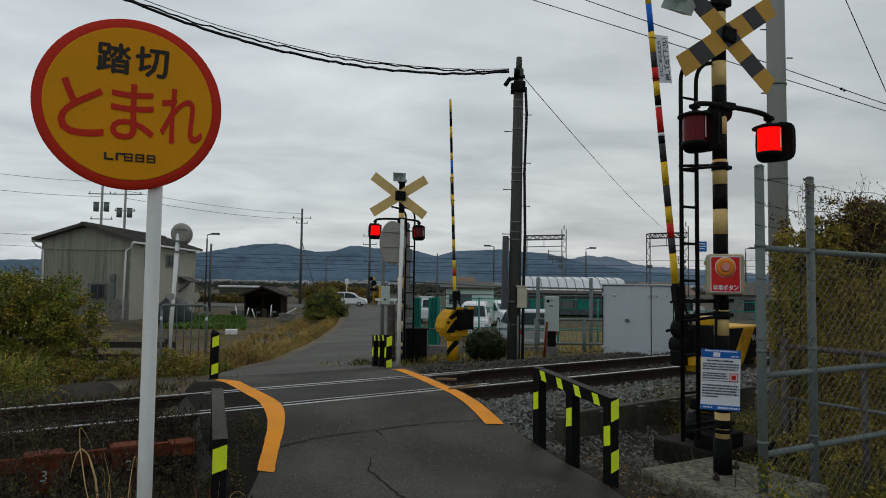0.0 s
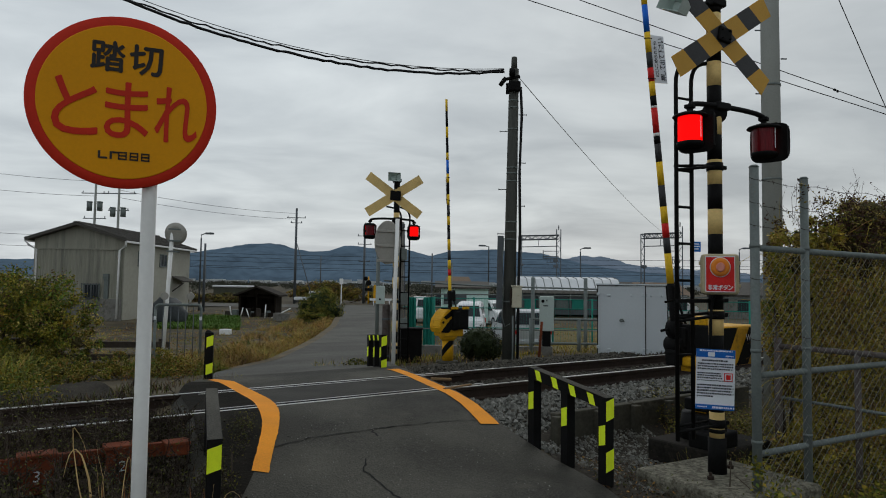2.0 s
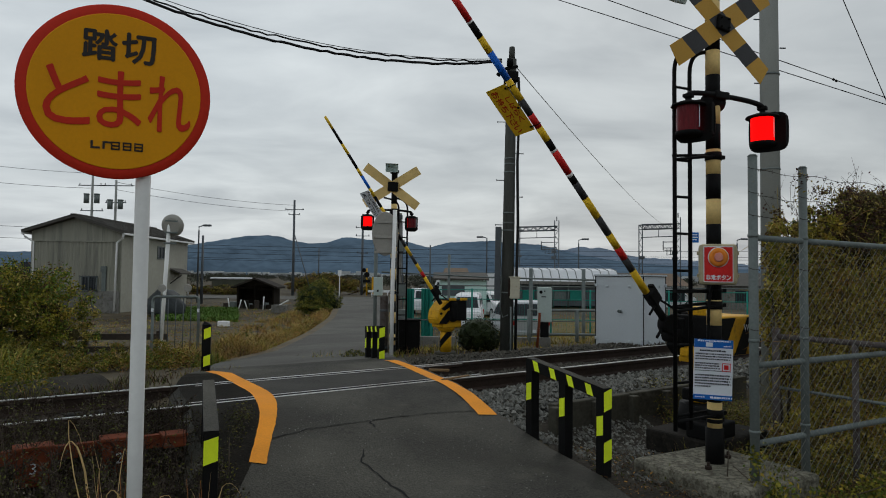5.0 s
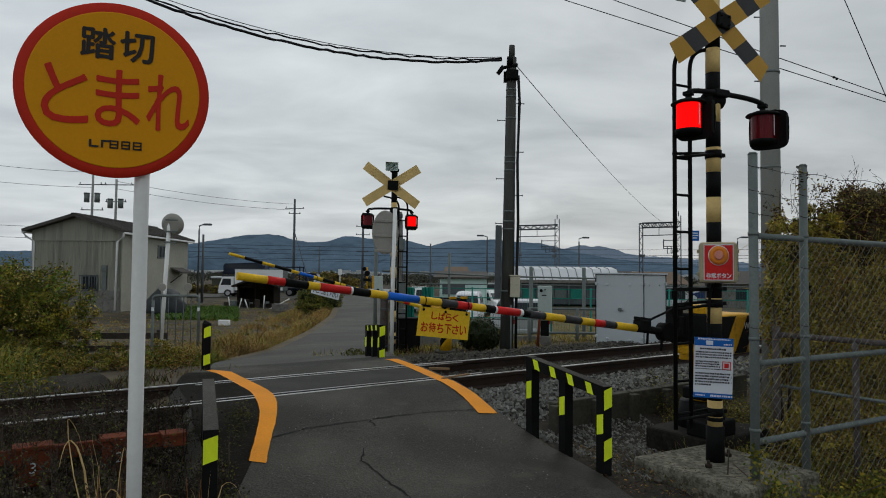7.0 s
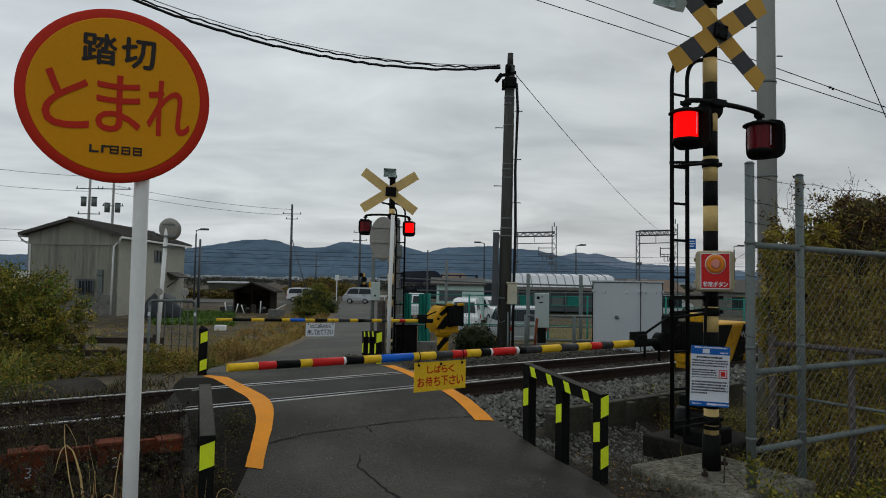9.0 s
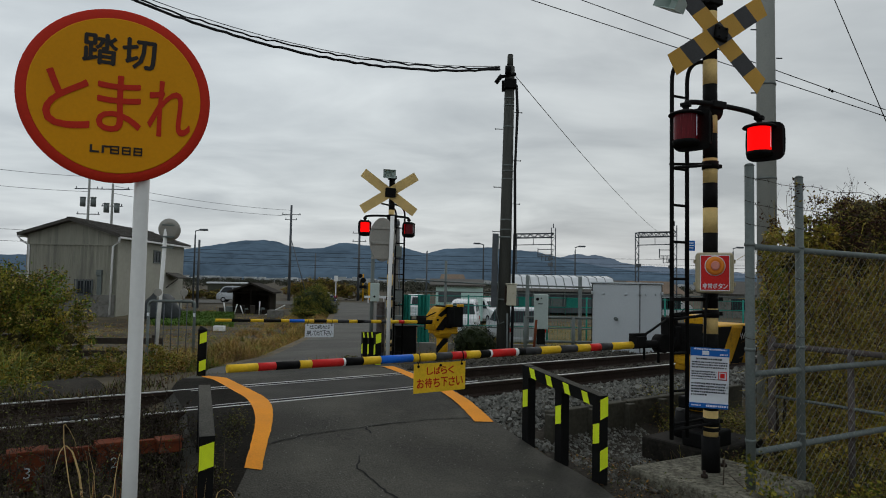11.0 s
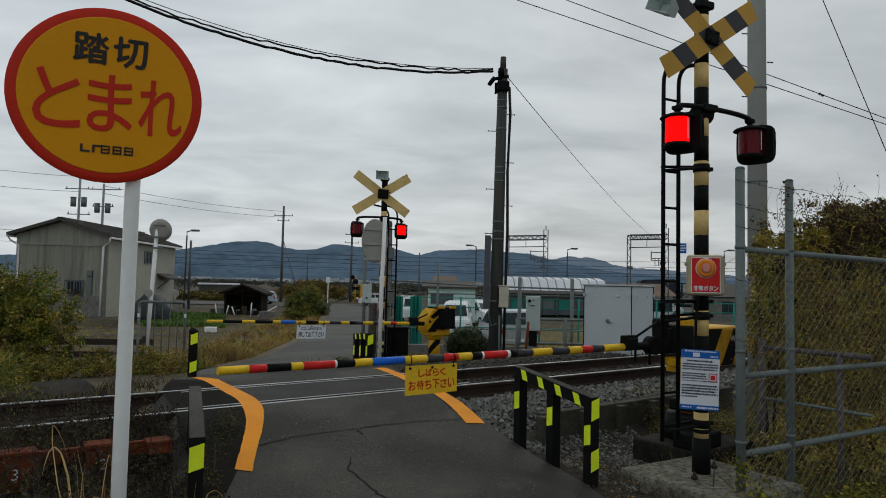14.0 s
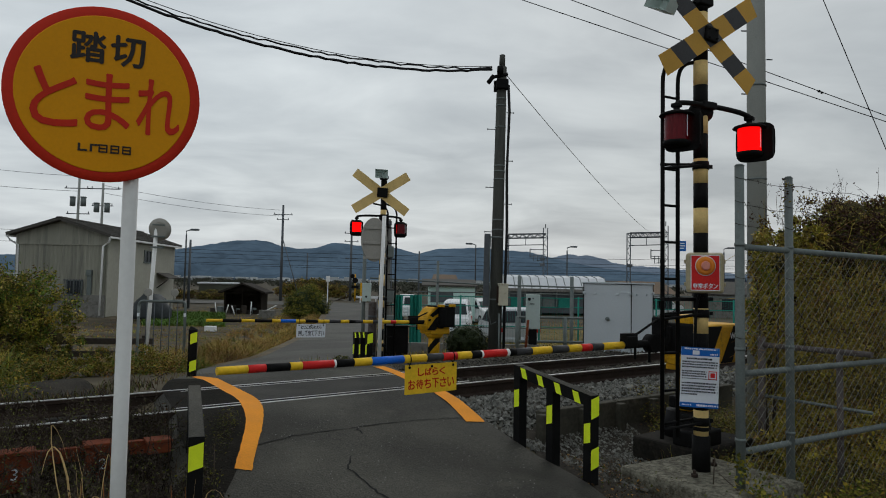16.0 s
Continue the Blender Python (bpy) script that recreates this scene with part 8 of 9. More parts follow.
# ---- house, shed and things of the left field ----
def house():
    base = thing("farm_building", pose(-24.45, 44.9, -1.3), "weathered grey corrugated barn house with dark gabled roof", "house")
    W, Lh, He, Ha = 5.95, 12.0, 5.3, 6.25
    bm = bmesh.new()
    n = 46
    prof = lambda x: He + (Ha - He) * (1 - abs(x) / (W / 2))
    lo, hi = [], []
    for i in range(n + 1):
        x = -W / 2 + W * i / n
        yy = 0.035 * (1 if i % 2 else -1)
        lo.append(bm.verts.new((x, yy, 1.3))); hi.append(bm.verts.new((x, yy, He - 0.7)))
    for i in range(n):
        bm.faces.new((lo[i], lo[i + 1], hi[i + 1], hi[i]))
    part("front_cladding", bm, WALL_GREY, base, "grey corrugated front with rain streaks")
    bm = bmesh.new()
    v = [bm.verts.new(p) for p in ((-W / 2, 0.06, -0.2), (W / 2, 0.06, -0.2), (W / 2, 0.06, He), (0, 0.06, Ha), (-W / 2, 0.06, He))]
    bm.faces.new(v)
    w = [bm.verts.new((p.co.x, 0.2, p.co.z)) for p in v]
    bm.faces.new(w[::-1])
    part("gable_wall", bm, WALL_GREY, base, "grey streaked gable wall")
    for y, z in ((-0.05, He - 0.68), (-0.03, 1.28)):
        bm = bmesh.new()
        box(bm, (0, y, z), (W - 0.1, 0.07, 0.07))
        part("wall_trim", bm, WALL_GREY, base)
    bm = bmesh.new()
    for s in (-1, 1):
        box(bm, (s * W / 2, Lh / 2, He / 2 - 0.1), (0.2, Lh - 0.2, He + 0.2))
    box(bm, (0, Lh, He / 2), (W, 0.2, He))
    part("side_wall", bm, WALL_CREAM, base, "cream side wall")
    for s in (-1, 1):
        bm = bmesh.new()
        a = math.atan2(Ha - He, W / 2)
        ln = (W / 2 + 0.45) / math.cos(a)
        vs = box(bm, (0, 0, 0), (ln, Lh + 1.0, 0.16))
        m_ = Matrix.Translation((s * (W / 2 + 0.45) / 2, Lh / 2, Ha + 0.08 - (W / 2 + 0.45) / 2 * math.tan(a))) @ Matrix.Rotation(s * a, 4, "Y")
        turn(bm, bm.verts, m_)
        for i in range(26):
            y = -0.45 + (Lh + 0.9) * i / 25
            rib = bmesh.new()
            box(rib, (0, y - Lh / 2, 0.09), (ln, 0.10, 0.06))
            turn(rib, rib.verts, m_)
            part("roof_rib", rib, ROOF_DARK, base)
        part("roof_slope", bm, ROOF_DARK, base, "dark ribbed roof")
    bm = bmesh.new()
    box(bm, (0, Lh / 2, Ha + 0.16), (0.4, Lh + 1.0, 0.14), bevel=0.04)
    part("ridge", bm, ROOF_DARK, base)
    for s in (-1, 1):
        bm = bmesh.new()
        box(bm, (s * (W / 2 + 0.42), Lh / 2, He - 0.16), (0.16, Lh + 0.9, 0.14), bevel=0.03)
        part("gutter", bm, WHITE, base, "white gutter")
        bm = bmesh.new()
        tube(bm, [(s * (W / 2 + 0.4), -0.4, He - 0.2), (s * (W / 2 + 0.3), -0.25, He - 0.45), (s * (W / 2 - 0.15), -0.12, He - 0.75), (s * (W / 2 - 0.2), -0.12, -0.1)], 0.07, 8)
        part("downpipe", bm, WHITE, base, "white downpipe")
    for y, z, w_, h_ in ((2.4, 4.1, 0.5, 1.0), (6.4, 4.1, 1.2, 0.9)):
        win = part("window", window_mesh(w_, h_), [GALV, GLASS_DARK], base, "dark window with metal frame")
        win.matrix_basis = pose(W / 2 + 0.102, y, z, 0, 0, 90)
    win = part("window", window_mesh(1.0, 0.95), [GALV, GLASS_DARK], base, "dark barred window")
    win.matrix_basis = pose(1.0, -0.06, 1.75)
    bm = bmesh.new()
    for i in range(7):
        rod(bm, (0.4 + 0.2 * i, -0.2, 1.2), (0.4 + 0.2 * i, -0.2, 2.3), 0.025, seg=6)
    for z in (1.25, 2.25):
        rod(bm, (0.35, -0.2, z), (1.65, -0.2, z), 0.025, seg=6)
    part("window_bars", bm, STEEL_DARK, base)
    bm = bmesh.new()
    box(bm, (2.0, -0.12, 2.75), (0.35, 0.25, 0.4), bevel=0.03)
    box(bm, (2.0, -0.08, 1.9), (0.30, 0.12, 1.3), bevel=0.02)
    part("vent_box", bm, GALV, base, "grey vent box with duct")
    bm = bmesh.new()
    box(bm, (0, -0.05, 0.5), (W + 0.1, 0.14, 1.5))
    part("plinth", bm, CONCRETE, base, "concrete plinth")
    # porch roof and covered pile at the side
    bm = bmesh.new()
    vs = box(bm, (0, 0, 0), (1.1, 2.5, 0.1)); turn(bm, bm.verts, pose(W / 2 + 0.55, 9.5, 2.7, 0, 22, 0))
    rod(bm, (W / 2 + 1.0, 8.4, 2.4), (W / 2 + 0.1, 8.4, 1.7), 0.05, seg=6)
    part("porch_roof", bm, ROOF_DARK, base)
    rnd = random.Random(4)
    bm = bmesh.new()
    bmesh.ops.create_icosphere(bm, subdivisions=3, radius=1.0)
    for v in bm.verts:
        v.co = Vector((v.co.x * 1.3, v.co.y * 1.0, max(-0.1, v.co.z) * 1.5)) * (1 + 0.18 * noise.noise(v.co * 2.2))
    single("covered_mound", bm, TARP, pose(-17.8, 43.5, -1.3), "pile under a dark glossy sheet beside the house", "pile", smooth=True)


def window_mesh(w, h):
    bm = bmesh.new()
    box(bm, (0, 0.01, 0), (w, 0.03, h), mi=1)
    for x, z, a, b in ((0, h / 2, w + 0.12, 0.08), (0, -h / 2, w + 0.16, 0.1), (-w / 2, 0, 0.08, h), (w / 2, 0, 0.08, h), (0, 0, 0.06, h)):
        box(bm, (x, -0.02, z), (a, 0.07, b))
    return bm


house()


def shed():
    base = thing("open_shed", pose(-14.75, 54, -1.62) @ Matrix.Diagonal((0.68, 0.8, 1.15, 1)), "old dark timber field shed with sagging roof", "shed")
    for x in (-2.0, 0.0, 2.2):
        for y in (0, 2.5):
            bm = bmesh.new()
            rod(bm, (x, y, -0.1), (x, y, 1.7), 0.08, seg=6)
            part("post", bm, SHADED_WOOD, base)
    bm = bmesh.new()
    box(bm, (0.1, 2.5, 0.8), (4.4, 0.1, 1.7)); box(bm, (-2.1, 1.2, 0.8), (0.1, 2.5, 1.6)); box(bm, (2.25, 1.2, 0.9), (0.1, 2.5, 1.3))
    part("wall", bm, SHADED_WOOD, base)
    for y in (0.1, 2.5):
        bm = bmesh.new()
        turn(bm, slab(bm, [(-2.2, 1.62), (2.4, 1.62), (0.1, 2.12)], 0, 0.08), pose(0, y, 0, 90))
        part("gable", bm, SHADED_WOOD, base)
    for x, z, w in ((-1.1, 1.5, 1.9), (1.2, 1.42, 2.0), (-1.2, 0.62, 1.5)):
        bm = bmesh.new()
        box(bm, (x, 0.02, z), (w, 0.06, 0.09))
        part("cross_rail", bm, SHADED_WOOD, base)
    for s in (-1, 1):
        bm = bmesh.new()
        vs = box(bm, (0, 0, 0), (2.9, 3.6, 0.12)); turn(bm, bm.verts, pose(0.1 + s * 1.35, 1.2, 1.86, 0, s * 13, 0))
        part("roof", bm, SHED_ROOF, base, "dark worn roof slope")
    rnd = random.Random(9)
    for i in range(12):
        bm = bmesh.new()
        w, h = rnd.uniform(0.25, 0.6), rnd.uniform(0.25, 0.75)
        box(bm, (0, 0, h / 2), (w, 0.4, h), bevel=0.03)
        single("crate", bm, [WOOD_DARK, BLACK_CONC, GALV, SHADED_WOOD][i % 4], pose(-16.6 + i * 0.3, 53.0 + rnd.uniform(-0.6, 0.3), land_z(-15, 53) - 0.02, 0, 0, rnd.uniform(-30, 30)), "weathered crate or tool box heaped by the shed", "crate", "clutter by the shed")
    for x, lean, tall in ((-16.0, -9, 0.9), (-15.3, 14, 0.8), (-14.6, -20, 0.75), (-13.4, 3, 1.05), (-12.9, 62, 1.7)):
        bm = bmesh.new()
        rod(bm, (0, 0, 0), (0, 0, tall), 0.045, seg=8)
        single("white_stake", bm, WHITE, pose(x, 51.5, land_z(x, 51.5) - 0.03, 0, lean, 0), "pale stake leaning by the shed", "stake", "stakes")
    bm = bmesh.new()
    box(bm, (0, 0, 0.14), (0.55, 0.35, 0.28), bevel=0.03)
    single("white_crate", bm, WHITE, pose(-10.9, 34.2, land_z(-10.9, 34.2)), "white plastic crate on the field", "crate")
    bm = bmesh.new()
    box(bm, (0, 0, 0.3), (1.1, 0.6, 0.6), bevel=0.05)
    single("grey_tank", bm, CONCRETE, pose(-11.4, 48.5, land_z(-11.4, 48.5)), "grey tank beside the bush", "tank")
    # low pale greenhouse far behind
    base = thing("far_barn", pose(-32.4, 105, -2.0), "low far barn with a pale roof", "building")
    bm = bmesh.new()
    box(bm, (0, 0, 1.25), (5, 4, 2.5))
    part("wall", bm, FAR_TREES, base)
    bm = bmesh.new()
    vs = box(bm, (0, 0, 2.6), (5.4, 4.4, 0.3), bevel=0.12)
    part("roof", bm, ROOF_WHITE, base, "pale sheet roof")


shed()


def gate_and_mirror():
    base = thing("pipe_gate", pose(-5.06, 12.95, -0.62, 0, 0, 6), "grey pipe barrier gate with round reflectors", "gate")
    W, H = 0.86, 1.34
    bm = bmesh.new()
    tube(bm, [(-W / 2, 0, -0.2)] + [(-W / 2, 0, H - 0.14)] + arc([(-W / 2, 0, H - 0.14), (-W / 2, 0, H), (-W / 2 + 0.14, 0, H)], 6) + arc([(W / 2 - 0.14, 0, H), (W / 2, 0, H), (W / 2, 0, H - 0.14)], 6) + [(W / 2, 0, -0.2)], 0.028, 10)
    part("hoop", bm, GALV, base, "bent grey pipe hoop")
    for k in range(5):
        bm = bmesh.new()
        x = -W / 2 + W * (k + 1) / 6
        rod(bm, (x, 0, 0.05), (x, 0, H), 0.009, seg=6)
        part("bar", bm, STEEL_DARK, base)
    bm = bmesh.new()
    rod(bm, (-W / 2, 0, 0.05), (W / 2, 0, 0.05), 0.018, seg=8)
    part("lower_bar", bm, GALV, base)
    for x in (-0.27, 0.22):
        bm = bmesh.new()
        lathe(bm, [(0.075, 0), (0.078, 0.008), (0.07, 0.02)], 20)
        turn(bm, bm.verts, pose(x, 0.0, H + 0.17, 90))
        rod(bm, (x, 0, H), (x, 0, H + 0.12), 0.02, seg=8)
        part("reflector", bm, DISC_GREY, base, "grey back of a round reflector")
    bm = bmesh.new()
    box(bm, (W / 2, -0.02, H - 0.26), (0.04, 0.03, 0.07)); box(bm, (-W / 2, -0.02, H - 0.26), (0.04, 0.03, 0.07))
    part("sticker", bm, PAPER, base)
    base = thing("traffic_mirror", pose(-5.62, 13.6, -0.7, 0, 2.4, 0), "back of a round traffic mirror on a white pole", "traffic mirror")
    bm = bmesh.new()
    rod(bm, (0, 0, -0.2), (0, 0, 3.0), 0.04, 0.04, 12)
    part("pole", bm, POLE_WHITE, base)
    bm = bmesh.new()
    lathe(bm, [(0.0, 0), (0.15, 0.015), (0.225, 0.045), (0.232, 0.06), (0.225, 0.07)][1:], 32)
    turn(bm, bm.verts, pose(0.07, -0.05, 2.86, -80, 0, 0))
    part("mirror_back", bm, DISC_GREY, base, "grey moulded mirror back")
    for z in (2.96, 2.72, 2.5):
        bm = bmesh.new()
        box(bm, (0.06, -0.03, z), (0.26, 0.05, 0.035), bevel=0.005)
        part("bracket", bm, GALV, base)
    # timber rail fence and boards
    base = thing("timber_fence", pose(-8.6, 14.2, -0.75, 0, 0, 7), "low dark timber rail fence in the grass", "fence")
    for x in (-2.0, -0.4, 1.1, 2.6):
        bm = bmesh.new()
        box(bm, (x, 0, 0.3), (0.1, 0.1, 0.75), bevel=0.01)
        part("post", bm, WOOD_DARK, base)
    for z in (0.55, 0.28):
        bm = bmesh.new()
        box(bm, (0.2, -0.06, z), (5.2, 0.04, 0.13), bevel=0.008)
        part("rail", bm, WOOD_DARK, base)


gate_and_mirror()


# ---- the yard at the right ----
def relay_cabinet():
    base = thing("relay_cabinet", pose(4.12, 13.0, -0.2, 0, 0, 0), "pale blue-grey steel relay cabinet beside the track", "cabinet")
    A, B, C = Vector((-0.80, 0.62, 0)), Vector((0.0, 0.0, 0)), Vector((0.62, 0.52, 0))
    for nm, p, q, lab in (("door", A, B, "wide steel door"), ("side_panel", B, C, "side panel")):
        d = (q - p)
        ln = d.length
        ob_m = Matrix.Translation(p) @ pose(0, 0, 0, 0, 0, math.degrees(math.atan2(d.y, d.x)))
        bm = bmesh.new()
        box(bm, (ln / 2, 0.02, 0.72), (ln - 0.01, 0.04, 1.42), bevel=0.008)
        ob = part(nm, bm, CABINET, base, lab)
        ob.matrix_basis = ob_m
        for x in (0.02, ln - 0.03):
            for z in (0.16, 1.24):
                bm = bmesh.new()
                box(bm, (x, -0.02, z), (0.05, 0.04, 0.06), bevel=0.008)
                part("hinge", bm, CABINET, ob)
        for x in (ln * 0.25, ln * 0.72):
            for z in (0.12, 1.22):
                bm = bmesh.new()
                box(bm, (x, -0.01, z), (0.06, 0.03, 0.04), bevel=0.008)
                part("lug", bm, CABINET, ob)
        if nm == "door":
            bm = bmesh.new()
            rod(bm, (ln * 0.52, 0.0, 0.72), (ln * 0.52, -0.05, 0.72), 0.035, seg=12)
            rod(bm, (ln * 0.52, -0.05, 0.72), (ln * 0.58, -0.05, 0.70), 0.012, seg=6)
            part("handle", bm, GALV, ob, "round chrome handle")
    bm = bmesh.new()
    D_ = A + C - B
    for z0, z1, k in ((1.43, 1.46, 1.05),):
        slab(bm, [(p.x * k + (1 - k) * -0.09, p.y * k + (1 - k) * 0.57) for p in (A, B, C, D_)], z0, z1)
    part("roof", bm, CABINET, base, "flat overhanging roof plate")
    bm = bmesh.new()
    slab(bm, [(p.x * 0.97, p.y * 0.97 + 0.02) for p in (A, B, C, D_)], 0.0, 1.43)
    part("carcass", bm, CABINET, base)
    for p in (A, B, C):
        bm = bmesh.new()
        box(bm, (p.x, p.y - 0.006, 0.72), (0.014, 0.014, 1.41))
        part("door_seal", bm, BLACK_MATT, base, "dark rubber seam")
    bm = bmesh.new()
    slab(bm, [(p.x * 1.03 + 0.003, p.y * 1.03 - 0.02) for p in (A, B, C, D_)], 1.418, 1.43)
    part("roof_seal", bm, BLACK_MATT, base, "dark seam under the roof")
    bm = bmesh.new()
    slab(bm, [(p.x * 1.15 + 0.01, p.y * 1.15 - 0.09) for p in (A, B, C, D_)], -0.25, 0.0)
    part("plinth", bm, DARK_CONC, base, "dark concrete plinth")
    # smaller boxes
    base = thing("junction_box", pose(2.36, 14.2, -0.35, 0, 0, -8), "pale green junction box on a post", "junction box")
    bm = bmesh.new()
    box(bm, (0, 0, 0.95), (0.30, 0.22, 0.74), bevel=0.015)
    part("case", bm, BOX_GREEN, base)
    bm = bmesh.new()
    box(bm, (0, 0, 0.42), (0.18, 0.16, 0.36), bevel=0.02)
    part("neck", bm, BLACK_MATT, base)
    bm = bmesh.new()
    box(bm, (0, 0, 0.08), (0.26, 0.24, 0.34), bevel=0.01)
    part("footing", bm, CONCRETE, base)
    bm = bmesh.new()
    rod(bm, (-0.08, -0.115, 1.22), (-0.08, -0.13, 1.22), 0.035, seg=10)
    rod(bm, (0.0, -0.115, 1.24), (0.0, -0.13, 1.24), 0.015, seg=8)
    box(bm, (-0.02, -0.115, 1.12), (0.1, 0.006, 0.02))
    part("plate_mark", bm, BLACK, base)
    bm = bmesh.new()
    rod(bm, (0, 0, 0), (0.06, 0, 0.85), 0.028, seg=8)
    single("red_stake", bm, RUST_ORANGE, pose(2.12, 13.7, -0.4), "rusty red marker stake beside the box", "stake")
    # pipe rail
    base = thing("pipe_rail", pose(2.6, 15.4, -0.5), "low galvanised pipe rail in the yard", "rail")
    for x in (-0.4, 0.72, 2.4):
        bm = bmesh.new()
        rod(bm, (x, 0, -0.1), (x, 0, 0.94), 0.045, seg=10)
        part("post", bm, GALV, base)
    for z in (0.92, 0.36):
        bm = bmesh.new()
        rod(bm, (-0.4, 0, z), (2.4, 0, z), 0.03, seg=8)
        part("rail", bm, GALV, base)


relay_cabinet()


def yard_fence():
    base = thing("yard_fence", pose(0, 0, 0), "tall grey steel fence with wires round the yard", "fence")
    for x in (2.5, 3.88, 7.2):
        y = 17.2
        bm = bmesh.new()
        rod(bm, (x, y, -1.3), (x, y, 1.42), 0.05, seg=10)
        part("post", bm, GALV, base)
    bm = bmesh.new()
    rod(bm, (0.355, 17.2, -1.2), (0.355, 17.2, 1.76), 0.035, seg=10)
    part("post", bm, GALV, base)
    bm = bmesh.new()
    tube(bm, [(-1.4, 17.16, 1.28), (1.54, 17.16, 1.17), (4.4, 17.16, 1.13)], 0.022, 8)
    part("top_pipe", bm, GALV, base, "weathered top pipe")
    for z in (0.95, 0.05):
        bm = bmesh.new()
        rod(bm, (-0.4, 17.2, z), (8.6, 17.2, z), 0.018, seg=6)
        part("wire", bm, GALV, base)
    base = thing("green_fence", pose(0, 0, 0), "green mesh fence round the car park", "fence")
    for k in range(14):
        x = -1.6 + 1.5 * k
        bm = bmesh.new()
        rod(bm, (x, 25, -1.6), (x, 25, 0.75), 0.035, seg=8)
        part("post", bm, GREEN_NET, base)
    for z in (0.7, 0.35, -0.4):
        bm = bmesh.new()
        rod(bm, (-1.6, 25, z), (18, 25, z), 0.02, seg=6)
        part("rail", bm, GREEN_NET, base)
    bm = bmesh.new()
    x = -1.6
    while x < 18:
        rod(bm, (x, 25.02, -1.4), (x, 25.02, 0.7), 0.003, seg=3, caps=False)
        x += 0.1
    part("mesh", bm, GREEN_NET, base, "fine green upright mesh", kind="stuff")
    for x, y, w, h in ((-0.75, 19.5, 0.26, 1.56), (-0.25, 19.8, 0.33, 1.57)):
        bm = bmesh.new()
        n = 12
        a = [bm.verts.new((x - w / 2 + w * i / n, y + 0.04 * math.sin(i * 1.7), -0.75)) for i in range(n + 1)]
        b = [bm.verts.new((x - w / 2 + w * i / n, y + 0.05 * math.sin(i * 1.7 + 0.5), -0.75 + h)) for i in range(n + 1)]
        for i in range(n):
            bm.faces.new((a[i], a[i + 1], b[i + 1], b[i]))
        ob = part("green_sheet", bm, GREEN_NET)
        tagged(ob, "green net sheet hung on the fence", "net", "green nets")
    base = thing("block_wall", pose(-0.2, 15.8, -0.6), "low pale block wall with dry weeds", "wall")
    for i in range(8):
        bm = bmesh.new()
        box(bm, (-0.3 + 0.4 * i, 0, 0.1), (0.39, 0.14, 0.5), bevel=0.012)
        part("block", bm, CONCRETE, base)
    # buildings behind
    base = thing("site_office", pose(1.75, 45, -1.35), "low pale mint site office with dark scalloped eaves", "building")
    bm = bmesh.new()
    box(bm, (0.15, 2, 1.18), (3.2, 4, 2.36))
    part("wall", bm, WALL_MINT, base)
    for k in range(16):
        bm = bmesh.new()
        box(bm, (-1.35 + 0.2 * k, -0.012, 1.2), (0.03, 0.03, 2.3))
        part("batten", bm, WALL_MINT, base)
    bm = bmesh.new()
    v = [bm.verts.new(p) for p in ((-1.9, -0.35, 2.36), (1.9, -0.35, 2.36), (1.9, 2.0, 2.78), (-1.9, 2.0, 2.78), (-1.9, 4.4, 2.4), (1.9, 4.4, 2.4))]
    w = [bm.verts.new(p.co + Vector((0, 0, 0.08))) for p in v]
    for a, b, c, d in ((0, 1, 2, 3), (3, 2, 5, 4)):
        bm.faces.new((v[d], v[c], v[b], v[a])); bm.faces.new((w[a], w[b], w[c], w[d]))
    for a, b in ((0, 1), (1, 2), (2, 5), (5, 4), (4, 3), (3, 0)):
        bm.faces.new((v[a], v[b], w[b], w[a]))
    part("roof", bm, ROOF_DARK, base, "dark ribbed roof")
    bm = bmesh.new()
    for i in range(20):
        rod(bm, (-1.83 + 0.193 * i, -0.36, 2.36), (-1.83 + 0.193 * i, 2.0, 2.80), 0.06, seg=8)
    part("roof_ribs", bm, ROOF_DARK, base)
    bm = bmesh.new()
    box(bm, (-0.52, -0.06, 1.62), (1.55, 0.06, 0.72))
    part("shutter", bm, STEEL_DARK, base, "grey closed shutter")
    bm = bmesh.new()
    box(bm, (1.25, -0.04, 1.0), (0.6, 0.05, 1.9))
    part("door", bm, WALL_MINT, base)
    base = thing("storage_hall", pose(12.55, 62, -1.4), "long greenhouse-like hall with pale pitched sheet roof", "building")
    # The wall takes a dark steel colour for the shade under the roof.
    bm = bmesh.new()
    box(bm, (0, 3, 1.1), (9.4, 5.6, 2.2))
    part("wall", bm, STEEL_DARK, base, "front wall coloured dark as shade under the roof")
    bm = bmesh.new()
    v = [bm.verts.new((x, y, z)) for x in (-4.8, 4.8) for y, z in ((-0.4, 2.3), (0.9, 3.35), (3.0, 3.6), (6.4, 2.3))]
    for k in range(3):
        bm.faces.new((v[k], v[k + 4], v[k + 5], v[k + 1]))
    bm.faces.new((v[3], v[2], v[1], v[0])); bm.faces.new(v[4:])
    part("roof", bm, ROOF_WHITE, base, "pale pitched sheet roof")
    bm = bmesh.new()
    for i in range(13):
        x = -4.8 + 0.8 * i
        rod(bm, (x, -0.42, 2.32), (x, 0.88, 3.38), 0.035, seg=5)
        rod(bm, (x, 0.88, 3.38), (x, 3.0, 3.63), 0.035, seg=5)
    part("roof_seams", bm, GALV, base)
    bm = bmesh.new()
    for y in (-0.4, 0.9, 3.0, 5.2):
        rod(bm, (-4.83, y, 0), (-4.83, y, 2.3 if abs(y - 2) > 2 else 3.4), 0.05, seg=6)
    part("gable_bar", bm, GALV, base)
    bm = bmesh.new()
